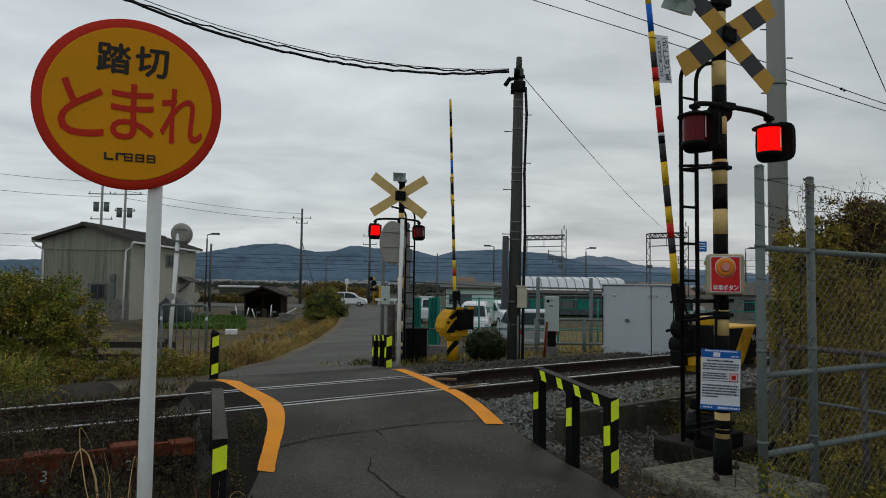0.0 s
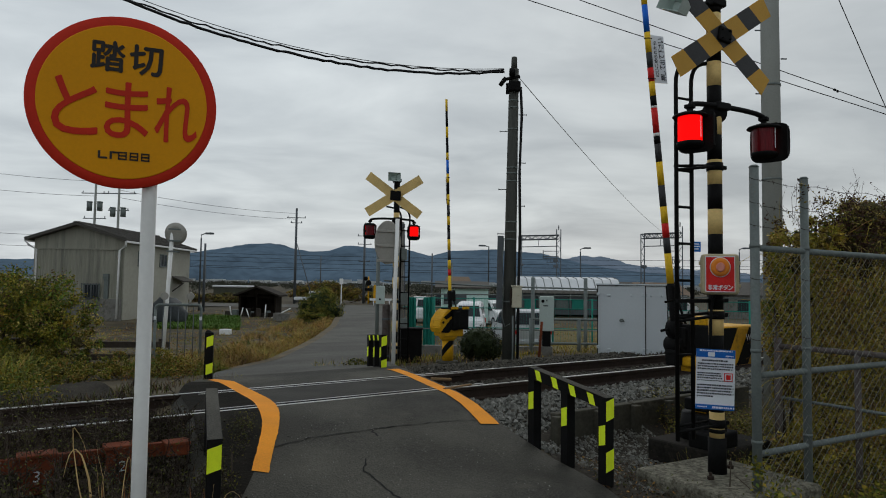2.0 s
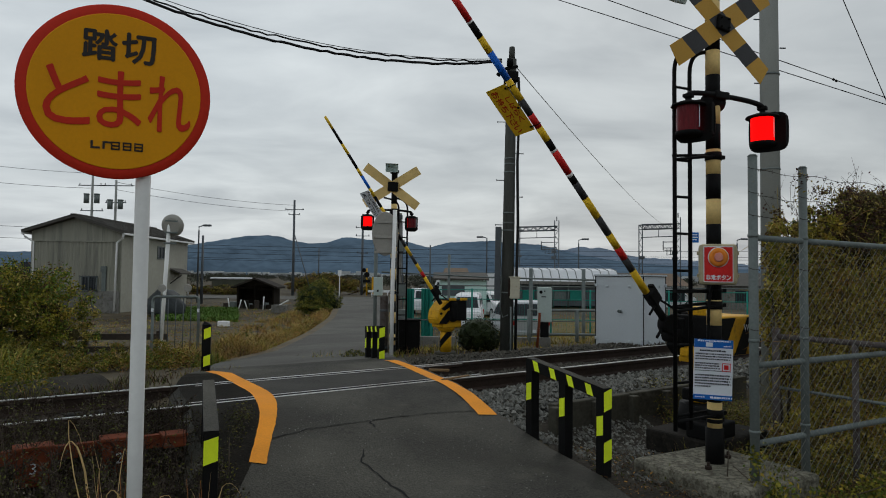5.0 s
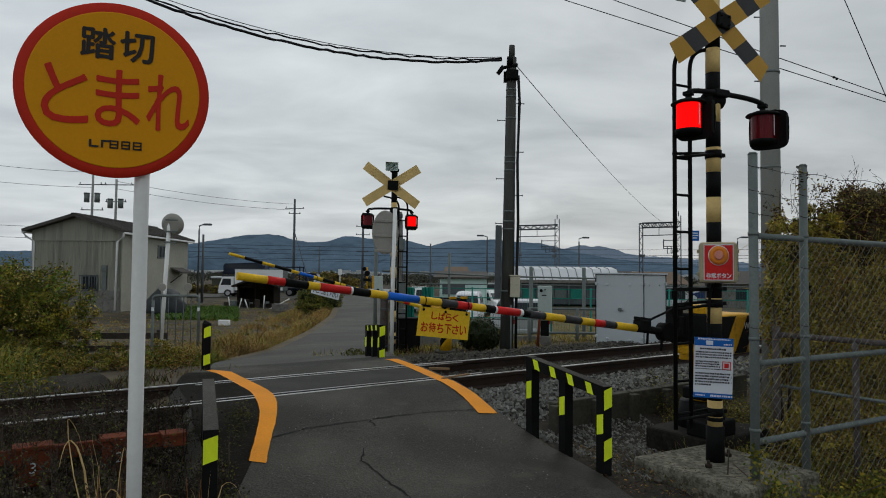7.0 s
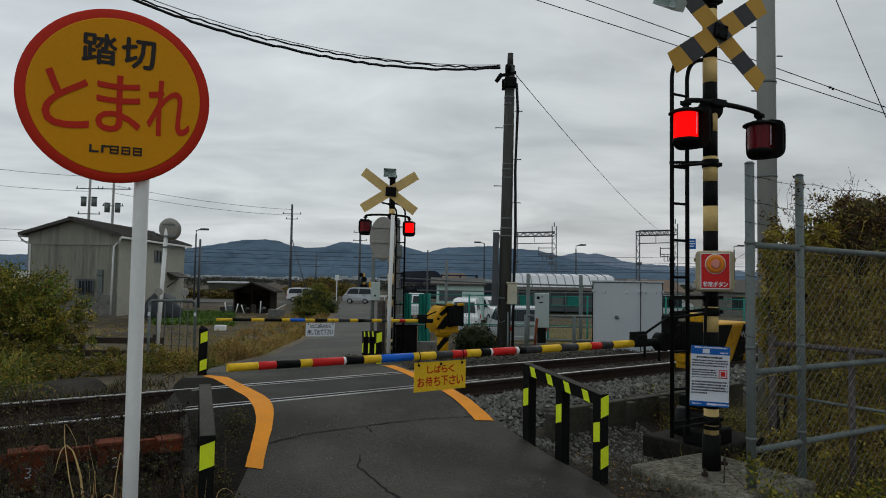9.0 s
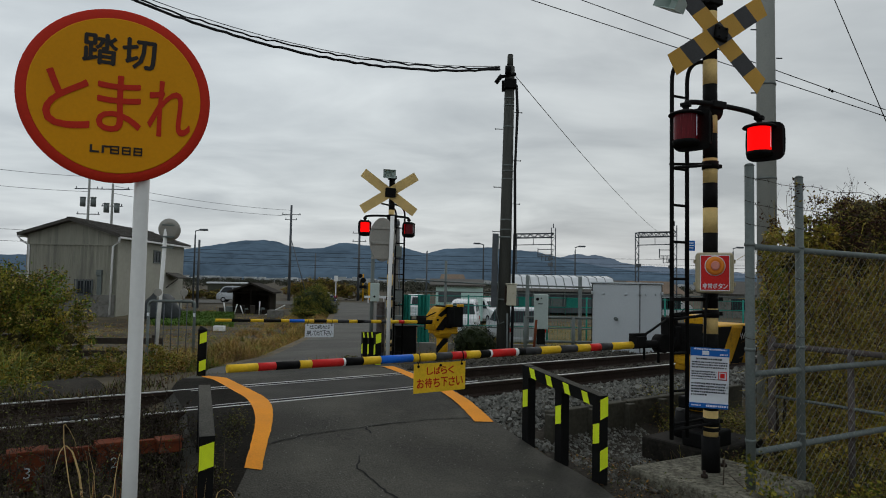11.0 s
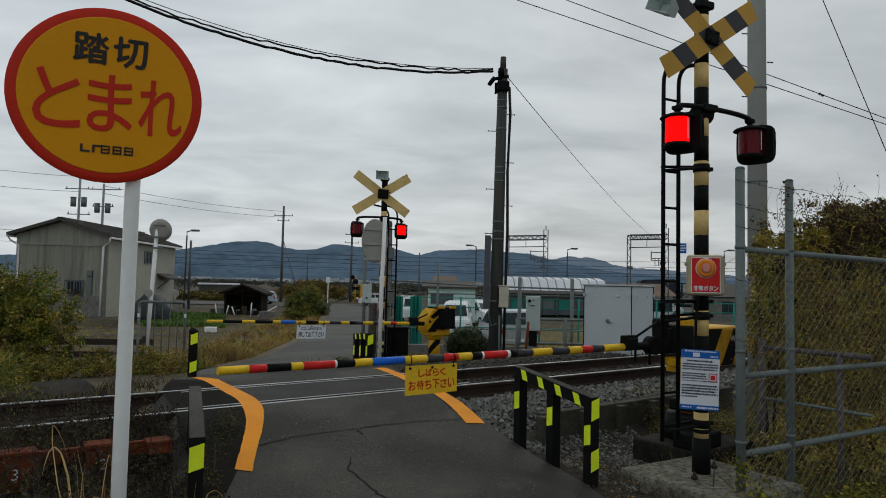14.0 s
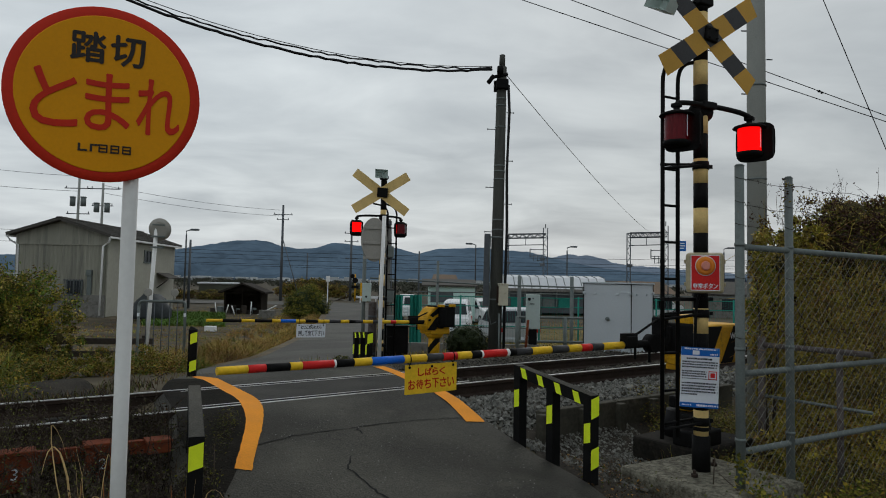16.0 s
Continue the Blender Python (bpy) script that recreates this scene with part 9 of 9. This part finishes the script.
    box(bm, (0, -0.45, 2.15), (9.7, 0.12, 0.3))
    part("fascia", bm, CONCRETE, base, "grey eaves board")
    for i in range(7):
        bm = bmesh.new()
        rod(bm, (-4.5 + 1.5 * i, -0.1, -0.1), (-4.5 + 1.5 * i, -0.1, 2.1), 0.07, seg=6)
        part("column", bm, GALV, base)
    for i in range(6):
        bm = bmesh.new()
        box(bm, (-3.75 + 1.5 * i, 0.12, 1.0), (1.1, 0.1, 0.8))
        part("shutter", bm, (GREEN_NET, STEEL_DARK, GALV)[i % 3], base)
    for x, y, w, h, col, nm, lab in ((3.1, 100, 3.4, 2.9, TOWN, "far_house", "small far house with a brown roof beyond the road"), (26, 115, 16, 2.6, TOWN, "far_house", "pale far works building"), (21.9, 66, 4.6, 2.1, TOWN, "far_house", "low house with a brown roof beyond the yard"), (30, 62, 7, 2.2, CONCRETE, "far_house", "long low grey building beyond the fence")):
        base = thing(nm, pose(x, y, -1.5), lab, "house", "far houses")
        bm = bmesh.new()
        box(bm, (0, 0, h / 2), (w, 5, h))
        part("wall", bm, col, base)
        bm = bmesh.new()
        v = [bm.verts.new(p) for p in ((-w / 2 - 0.4, -2.9, h), (w / 2 + 0.4, -2.9, h), (w / 2 + 0.4, 2.9, h), (-w / 2 - 0.4, 2.9, h), (-w / 2, 0, h + 1.2), (w / 2, 0, h + 1.2))]
        for q in ((0, 1, 5, 4), (2, 3, 4, 5), (1, 2, 5), (3, 0, 4), (3, 2, 1, 0)):
            bm.faces.new([v[i] for i in q])
        part("roof", bm, ROOF_BROWN if w < 5 else ROOF_DARK, base)
        for k in (-0.3, 0.1, 0.35):
            bm = bmesh.new()
            box(bm, (k * w, -2.52, h * 0.55), (1.3, 0.06, 1.1))
            part("window", bm, GLASS_DARK, base)
    # blue road sign on a pole
    base = thing("road_sign", pose(12.4, 32, -1.0), "blue road sign on a thin pole", "sign")
    bm = bmesh.new()
    rod(bm, (0, 0, -0.1), (0, 0, 4.6), 0.04, seg=8)
    part("pole", bm, GALV, base)
    bm = bmesh.new()
    box(bm, (0.22, -0.05, 4.25), (0.46, 0.03, 0.5), bevel=0.01)
    part("panel", bm, SIGN_BLUE, base)
    for z, w in ((4.38, 0.3), (4.26, 0.36), (4.14, 0.26)):
        bm = bmesh.new()
        box(bm, (0.22, -0.07, z), (w, 0.008, 0.05))
        part("print_line", bm, PAPER, base)
    # small crossing equipment far along the lane
    base = thing("far_crossing_signal", pose(-9.6, 92, -1.5), "far yellow and black crossing signal", "crossing signal")
    bm = bmesh.new()
    rod(bm, (0, 0, 0), (0, 0, 3.8), 0.1, seg=8)
    part("post", bm, YELLOW, base)
    bm = bmesh.new()
    rod(bm, (0, -0.1, 2.9), (0, 0.1, 2.9), 0.4, seg=14); box(bm, (0, 0, 2.0), (1.0, 0.2, 0.4)); rod(bm, (-0.4, -0.1, 3.5), (-0.4, 0.1, 3.5), 0.3, seg=12)
    part("lamp_head", bm, BLACK_MATT, base)
    bm = bmesh.new()
    box(bm, (0.9, 0, 1.4), (0.35, 0.4, 2.4)); 
    part("barrier_case", bm, YELLOW, base)
    for x, h in ((-12.8, 3.4),):
        base = thing("white_marker_board", pose(x, 88, -1.5), "white board on a post beyond the road", "marker board", "far markers")
        bm = bmesh.new()
        box(bm, (0, 0, h / 2), (0.12, 0.1, h))
        part("post", bm, WHITE, base)
        bm = bmesh.new()
        box(bm, (0, -0.08, h - 0.35), (0.5, 0.06, 0.75), bevel=0.02)
        part("board", bm, WHITE if h > 3 else RED, base)


yard_fence()


# ---- vehicles ----
def wheels(base, xs, half, r):
    for x in xs:
        for s in (-1, 1):
            bm = bmesh.new()
            rod(bm, (x, s * (half - 0.18), r), (x, s * half, r), r, seg=18)
            w = part("wheel", bm, TYRE, base, "black tyre")
            bm = bmesh.new()
            rod(bm, (x, s * (half - 0.02), r), (x, s * (half + 0.012), r), r * 0.62, seg=14)
            part("rim", bm, RIM, w)


def car(name, m, paint, kind, label, group="vehicles"):
    """Points along +x. kind: sedan, mpv, hatch, kei_van."""
    base = thing(name, m, label, "car", group)
    P = {"sedan": (4.6, 1.74, [(-2.3, 0.35), (-2.3, 0.85), (-1.75, 0.98), (-1.25, 1.38), (-0.3, 1.45), (0.35, 1.40), (1.05, 0.98), (2.0, 0.84), (2.3, 0.66), (2.3, 0.3)],
                   [(-1.55, 0.98), (-1.15, 1.33), (-0.3, 1.39), (0.32, 1.35), (0.92, 0.98)]),
         "mpv": (4.5, 1.74, [(-2.25, 0.35), (-2.25, 1.05), (-2.05, 1.62), (-1.5, 1.70), (0.2, 1.68), (0.75, 1.55), (1.5, 1.05), (2.1, 0.92), (2.25, 0.7), (2.25, 0.3)],
                 [(-2.0, 1.02), (-1.88, 1.56), (0.15, 1.60), (0.68, 1.48), (1.28, 1.02)]),
         "hatch": (3.9, 1.68, [(-1.95, 0.35), (-1.95, 0.95), (-1.7, 1.42), (-1.2, 1.52), (0.1, 1.52), (0.6, 1.40), (1.25, 0.98), (1.8, 0.84), (1.95, 0.62), (1.95, 0.3)],
                   [(-1.68, 0.96), (-1.5, 1.40), (0.08, 1.45), (0.52, 1.34), (1.05, 0.96)]),
         "kei_van": (3.4, 1.48, [(-1.7, 0.35), (-1.7, 1.1), (-1.62, 1.80), (-1.3, 1.88), (0.7, 1.86), (1.0, 1.75), (1.45, 1.1), (1.68, 0.95), (1.7, 0.3)],
                     [(-1.55, 1.12), (-1.48, 1.70), (0.65, 1.74), (0.9, 1.66), (1.28, 1.12)])}[kind]
    L, W, body, glass = P
    bm = bmesh.new()
    h = W / 2
    top = max(z for _, z in body)

    def half_at(z):
        return h - max(0, z - 0.95) * 0.20
    A = [bm.verts.new((x, -half_at(z), z)) for x, z in body]
    B = [bm.verts.new((x, half_at(z), z)) for x, z in body]
    bm.faces.new(A); bm.faces.new(B[::-1])
    n = len(body)
    for i in range(n):
        bm.faces.new((A[(i + 1) % n], A[i], B[i], B[(i + 1) % n]))
    bmesh.ops.recalc_face_normals(bm, faces=bm.faces)
    es = [e for e in bm.edges]
    bmesh.ops.bevel(bm, geom=es, offset=0.05, segments=2, affect="EDGES")
    part("body", bm, paint, base)
    for s in (-1, 1):
        bm = bmesh.new()
        v = [bm.verts.new((x, s * (half_at(z) + 0.006), z)) for x, z in glass]
        bm.faces.new(v if s < 0 else v[::-1])
        r = bmesh.ops.extrude_face_region(bm, geom=bm.faces[:])
        bmesh.ops.translate(bm, vec=(0, -s * 0.02, 0), verts=[e for e in r["geom"] if isinstance(e, bmesh.types.BMVert)])
        part("side_window", bm, GLASS_DARK, base)
        bm = bmesh.new()
        xm = (glass[0][0] + glass[-1][0]) / 2
        v = [(xm - 0.04, glass[0][1] - 0.01), (xm + 0.04, glass[0][1] - 0.01), (xm + 0.02, top - 0.07), (xm - 0.06, top - 0.07)]
        f = [bm.verts.new((x, s * (half_at(z) + 0.010), z)) for x, z in v]
        bm.faces.new(f if s < 0 else f[::-1])
        part("pillar", bm, paint, base)
    def drop(i):
        return body[i][1] - body[i + 1][1] if body[i][0] > 0 and body[i + 1][1] > 0.7 else -1

    def climb(i):
        return body[i + 1][1] - body[i][1] if body[i + 1][0] < 0 and body[i][1] > 0.7 else -1
    i0, i1 = max(range(n - 1), key=drop), max(range(n - 1), key=climb)
    for a, b, nm in ((body[i0], body[i0 + 1], "windscreen"), (body[i1], body[i1 + 1], "rear_window")):
        bm = bmesh.new()
        p = [Vector((a[0], 0, a[1])).lerp(Vector((b[0], 0, b[1])), t) for t in (0.1, 0.9)]
        off = Vector((b[1] - a[1], 0, a[0] - b[0])).normalized() * -0.012
        q = [bm.verts.new(Vector((c.x, sy * (half_at(c.z) - 0.09), c.z)) + off) for c, sy in ((p[0], -1), (p[1], -1), (p[1], 1), (p[0], 1))]
        bm.faces.new(q)
        part(nm, bm, GLASS_DARK, base)
    for s in (-1, 1):
        bm = bmesh.new()
        box(bm, (L / 2 - 0.06, s * (h - 0.25), 0.68), (0.16, 0.38, 0.16), bevel=0.03)
        part("headlight", bm, HEADLIGHT, base)
        bm = bmesh.new()
        box(bm, (-L / 2 + 0.05, s * (h - 0.14), 0.85), (0.14, 0.24, 0.26), bevel=0.03)
        part("tail_light", bm, TAIL, base)
    for x in (L / 2 - 0.02, -L / 2 + 0.02):
        bm = bmesh.new()
        box(bm, (x, 0, 0.42), (0.12, W - 0.1, 0.2), bevel=0.04)
        part("bumper", bm, paint, base)
        bm = bmesh.new()
        box(bm, (x + math.copysign(0.065, x), 0, 0.48), (0.02, 0.33, 0.15))
        part("number_plate", bm, PAPER, base)
    wheels(base, (-L / 2 + 0.8, L / 2 - 0.8), h, 0.3)
    return base


def truck_cab(base, x, paint, hh=2.1, w=1.9):
    bm = bmesh.new()
    pts = [(x - 0.9, 0.4), (x - 0.9, hh), (x + 0.45, hh), (x + 0.85, hh * 0.55), (x + 0.9, 0.35)]
    A = [bm.verts.new((a, -w / 2, z)) for a, z in pts]
    B = [bm.verts.new((a, w / 2, z)) for a, z in pts]
    bm.faces.new(A); bm.faces.new(B[::-1])
    for i in range(5):
        bm.faces.new((A[(i + 1) % 5], A[i], B[i], B[(i + 1) % 5]))
    bmesh.ops.recalc_face_normals(bm, faces=bm.faces)
    bmesh.ops.bevel(bm, geom=bm.edges[:], offset=0.05, segments=2, affect="EDGES")
    part("cab", bm, paint, base)
    for s in (-1, 1):
        bm = bmesh.new()
        v = [bm.verts.new((a, s * (w / 2 + 0.006), z)) for a, z in ((x - 0.55, hh * 0.58), (x + 0.62, hh * 0.58), (x + 0.36, hh * 0.9), (x - 0.55, hh * 0.9))]
        bm.faces.new(v if s < 0 else v[::-1])
        part("side_window", bm, GLASS_DARK, base)
    bm = bmesh.new()
    v = [bm.verts.new(p) for p in ((x + 0.83, -w / 2 + 0.1, hh * 0.6), (x + 0.83, w / 2 - 0.1, hh * 0.6), (x + 0.5, w / 2 - 0.14, hh * 0.95), (x + 0.5, -w / 2 + 0.14, hh * 0.95))]
    bm.faces.new(v)
    part("windscreen", bm, GLASS_DARK, base)
    bm = bmesh.new()
    box(bm, (x + 0.92, 0, 0.5), (0.1, w, 0.25), bevel=0.03)
    part("bumper", bm, STEEL_DARK, base)
    for s in (-1, 1):
        bm = bmesh.new()
        box(bm, (x + 0.9, s * (w / 2 - 0.25), 0.72), (0.08, 0.3, 0.18), bevel=0.02)
        part("headlight", bm, HEADLIGHT, base)


def box_truck(m, label):
    base = thing("box_truck", m, label, "truck", "vehicles")
    truck_cab(base, 3.1, CAR_WHITE, 2.3, 2.1)
    bm = bmesh.new()
    box(bm, (-0.7, 0, 1.95), (5.6, 2.2, 2.5), bevel=0.04)
    part("cargo_box", bm, CAR_WHITE, base, "white cargo box")
    bm = bmesh.new()
    for z in (0.72, 3.2):
        box(bm, (-0.7, 0, z), (5.66, 2.24, 0.08))
    box(bm, (-3.5, 0, 1.95), (0.06, 2.24, 2.5))
    part("box_trim", bm, GALV, base)
    bm = bmesh.new()
    box(bm, (-0.2, 0, 0.6), (6.6, 1.0, 0.2))
    box(bm, (-0.4, 0, 0.5), (2.6, 2.0, 0.35), bevel=0.04)
    part("chassis", bm, STEEL_DARK, base)
    wheels(base, (2.9, -2.2), 1.05, 0.42)
    return base


def kei_truck(m, label):
    base = thing("light_truck", m, label, "truck", "vehicles")
    truck_cab(base, 0.8, CAR_WHITE, 1.75, 1.45)
    bm = bmesh.new()
    box(bm, (-0.9, 0, 0.72), (1.95, 1.42, 0.08))
    for s in (-1, 1):
        box(bm, (-0.9, s * 0.69, 0.88), (1.95, 0.04, 0.3))
    box(bm, (-1.86, 0, 0.88), (0.04, 1.42, 0.3))
    part("cargo_bed", bm, CAR_WHITE, base)
    bm = bmesh.new()
    box(bm, (-0.4, 0, 0.5), (2.6, 0.9, 0.2))
    part("chassis", bm, STEEL_DARK, base)
    wheels(base, (1.0, -1.1), 0.7, 0.27)
    return base


def car_carrier(m, label):
    base = thing("car_carrier", m, label, "truck", "vehicles")
    truck_cab(base, 4.9, CARRIER_PAINT, 2.8, 2.2)
    bm = bmesh.new()
    box(bm, (-0.3, 0, 0.75), (11.0, 1.0, 0.25)); box(bm, (-1.2, 0, 0.98), (9.4, 2.2, 0.12)); box(bm, (-3.4, 0, 2.36), (5.0, 2.2, 0.12))
    for x in (-5.8, -3.4, -0.9, 1.4, 3.4):
        for s in (-1, 1):
            box(bm, (x, s * 1.06, 1.9 if x < -1 else 2.25), (0.14, 0.1, 2.2 if x < -1 else 2.7))
    for s in (-1, 1):
        box(bm, (1.3, s * 1.06, 3.5), (4.4, 0.1, 0.12))
        for x in (-4.6, -2.1, 0.3, 2.4):
            rod(bm, (x - 1.1, s * 1.06, 1.0), (x + 1.1, s * 1.06, 2.4), 0.05, seg=6)
    part("carrier_frame", bm, CARRIER_PAINT, base, "dark blue steel car transporter frame")
    for x, z, k in ((-3.4, 2.42, 1.0), (-3.2, 1.04, 0.75)):
        bm = bmesh.new()
        pts = [(-2.45, 0.2), (-2.5, 1.2), (-2.3, 1.45), (1.7, 1.62), (2.2, 1.35), (2.45, 0.9), (2.45, 0.2)]
        A = [bm.verts.new((x + a, -0.85, z + b * k)) for a, b in pts]
        B = [bm.verts.new((x + a, 0.85, z + b * k)) for a, b in pts]
        bm.faces.new(A); bm.faces.new(B[::-1])
        for i in range(7):
            bm.faces.new((A[(i + 1) % 7], A[i], B[i], B[(i + 1) % 7]))
        bmesh.ops.recalc_face_normals(bm, faces=bm.faces)
        bmesh.ops.bevel(bm, geom=bm.edges[:], offset=0.06, segments=2, affect="EDGES")
        load = part("carried_van", bm, CARRIER_PAINT if z > 2 else CAR_BLACK, base, "dark van carried on the deck")
        for s in (-1, 1):
            bm = bmesh.new()
            for x0, x1 in ((-1.9, -0.9), (-0.75, 0.4), (0.55, 1.6)):
                box(bm, (x + (x0 + x1) / 2, s * 0.86, z + 1.15 * k), (x1 - x0, 0.02, 0.42 * k))
            part("side_window", bm, GLASS_DARK, load)
    wheels(base, (4.7, 2.2, -3.4, -4.6), 1.1, 0.46)
    return base


def vehicles():
    # parked
    car("parked_van", pose(1.72, 34, -1.5, 0, 0, -97), CAR_WHITE, "kei_van", "white van parked behind the green fence", "parked vehicles")
    car("parked_car", pose(3.62, 28.5, -1.44, 0, 0, 96), CAR_SILVER, "mpv", "silver people carrier parked behind the fence", "parked vehicles")
    for x, y, paint, kind, rz, nm, lab in ((-1.1, 50, CAR_WHITE, "kei_van", -80, "parked_van", "white van parked by the site office"), (4.1, 46, CAR_WHITE, "mpv", -70, "parked_car", "white car parked beside the office"), 
                                       (25.3, 70, CAR_WHITE, "mpv", 0, "parked_car", "white car parked by the works"), (17.5, 66, CAR_WHITE, "mpv", 0, "parked_van", "white van parked by the hall")):
        car(nm, pose(x, y, land_z(x, y) + 0.03, 0, 0, rz), paint, kind, lab, "parked vehicles")
    rail = thing("road_guard_rail", pose(-8.6, 84.2, -1.5), "white corrugated guard rail beyond the main road", "guard rail")
    bm = bmesh.new()
    for z in (0.93, 1.07):
        box(bm, (2.6, -0.06, z - 0.22), (5.2, 0.05, 0.16), bevel=0.02)
    box(bm, (2.6, -0.05, 0.78), (5.2, 0.02, 0.1))
    part("beam", bm, CAR_WHITE, rail, "white steel beam")
    for x in (0.5, 2.5, 4.5):
        bm = bmesh.new()
        rod(bm, (x, 0.04, -0.3), (x, 0.04, 0.92), 0.06, seg=8)
        part("post", bm, CAR_WHITE, rail)

    def drive(ob, x0, v, y, flip):
        ts = [0, 0.1] + [k + 0.5 for k in range(0, 16)] + [15.9, 16]
        CARS.append((ob, [(t, pose(x0 + v * t, y, -1.47, 0, 0, 180 if flip else 0)) for t in ts]))
    far, near = 80.5, 77.5
    drive(car("moving_car", pose(0, 0, 0), CAR_WHITE, "mpv", "white people carrier driving on the main road"), -11.5, 9.83, far, False)
    drive(kei_truck(pose(0, 0, 0), "white light truck driving on the main road"), -41.8, 13.18, far, False)
    drive(car("moving_car", pose(0, 0, 0), CAR_BLACK, "mpv", "black car driving on the main road"), 27.8, -13.54, near, True)
    drive(box_truck(pose(0, 0, 0), "white box truck driving on the main road"), 65.9, -12.44, near, True)
    carrier = car_carrier(pose(0, 0, 0), "dark blue car transporter braking on the main road")
    CARS.append((carrier, [(t, pose(x, far, -1.47)) for t, x in ((0, -108.0), (0.1, -106.7), (3, -69.9), (6, -31.9), (7.0, -19.8), (7.5, -13.7), (8.0, -7.95), (8.5, -2.75), (9.0, 1.95), (10, 9.90), (11.3, 18.20), (12.5, 25.67), (13, 28.06), (13.5, 30.14), (14, 32.31), (15.9, 40.39), (16, 40.82))]))
    drive(car("moving_car", pose(0, 0, 0), CAR_WHITE, "mpv", "white car driving on the main road"), -133.0, 13.07, far, False)
    drive(car("moving_van", pose(0, 0, 0), CAR_SILVER, "kei_van", "silver van turning along the main road"), 56.6, -7.26, near, True)
    drive(car("moving_car", pose(0, 0, 0), CAR_BLUE, "sedan", "dark blue car driving on the main road"), 110.9, -11.31, near, True)
    drive(car("moving_car", pose(0, 0, 0), CAR_WHITE, "sedan", "white sedan driving on the main road"), -190.8, 13.23, far, False)
    drive(car("moving_car", pose(0, 0, 0), CAR_SILVERBLUE, "hatch", "silver-blue hatchback driving on the main road"), 131.8, -10.79, near, True)


CARS = []
vehicles()


# ---- what moves ----
def motions():
    near = [(0, 81.5), (1.5, 81.5), (2.9, 82.1), (3.1, 81.6), (3.3, 79.8), (3.5, 75.6), (3.7, 71.7), (4.0, 65.4), (4.2, 61.1), (4.7, 50.3), (5.2, 39.9), (5.7, 30.2), (6.0, 24.7), (6.3, 19.4), (6.5, 15.7), (6.7, 12.1), (6.9, 8.8), (7.0, 6.9), (7.1, 5.1),
            (7.3, 2.3), (7.5, 0.5), (7.7, 0.1), (8.0, 0.2), (16, 0.0)]
    far = [(0, 87.5), (2.9, 87.8), (3.1, 87.4), (3.3, 85.6), (3.5, 82.3), (3.7, 78.3), (4.0, 72.0), (4.2, 68.3), (4.7, 58.3), (5.2, 48.4), (5.7, 38.6), (6.0, 33.0), (6.3, 27.7), (6.5, 23.6), (6.7, 19.5), (7.0, 13.9), (7.1, 12.1), (7.3, 8.8), (7.5, 6.2), (7.7, 3.9), (7.9, 1.8), (8.1, 1.5), (16, 1.5)]
    for boom, rows, (dx, dz) in zip(BOOMS, (near, far), ((0.02, -0.075), (0, 0))):
        walk(boom, [(t, pose(dx, 0, dz, 0, a, 0)) for t, a in rows])
    # the plates hang by rings: they swing over as the booms come down
    walk(PLATES[0], [(0, pose(-2.858, 0, 0, 180)), (4.2, pose(-2.858, 0, 0, 180)), (4.7, pose(-2.858, 0, 0, 130)), (5.1, pose(-2.858, 0, 0, 60)), (5.5, pose(-2.858, 0, 0, 0)), (6.3, pose(-2.858, 0, 0, 0)), (16, pose(-2.858, 0, 0, 0))])
    walk(PLATES[1], [(0, pose(-2.478, 0, 0, 118)), (4.2, pose(-2.478, 0, 0, 118)), (5.2, pose(-2.478, 0, 0, 50)), (5.8, pose(-2.478, 0, 0, 0)), (16, pose(-2.478, 0, 0, 0))])
    # the signal drums turn their lit side out by turns
    for k, (drum, aim) in enumerate(LAMPS):
        lit_second = k in (1, 2)
        rows, a = [(0, 0.0 if lit_second else 180.0)], 0.0 if lit_second else 180.0
        i = 0
        while True:
            for off in (0.36, 0.36 + 0.63):
                t = off + 1.225 * i
                f = round(t * FPS) - 1
                for beat in range(0, 16 * FPS, 15):
                    if f <= beat <= f + 3:
                        f = beat if beat < t * FPS else beat - 3
                if f + 3 >= 16 * FPS:
                    break
                rows += [((f + j) / FPS, a + 60.0 * j) for j in range(4)]
                a += 180.0
            if 0.36 + 0.63 + 1.225 * i > 16:
                break
            i += 1
        rows.append((16, a))
        clean = []
        for t, ang in rows:
            if not clean or t > clean[-1][0] + 1e-6:
                clean.append((t, ang))
        walk(drum, [(t, pose(0, 0, 0, 0, 0, aim + ang)) for t, ang in clean])
    for car, rows in CARS:
        walk(car, rows)



motions()
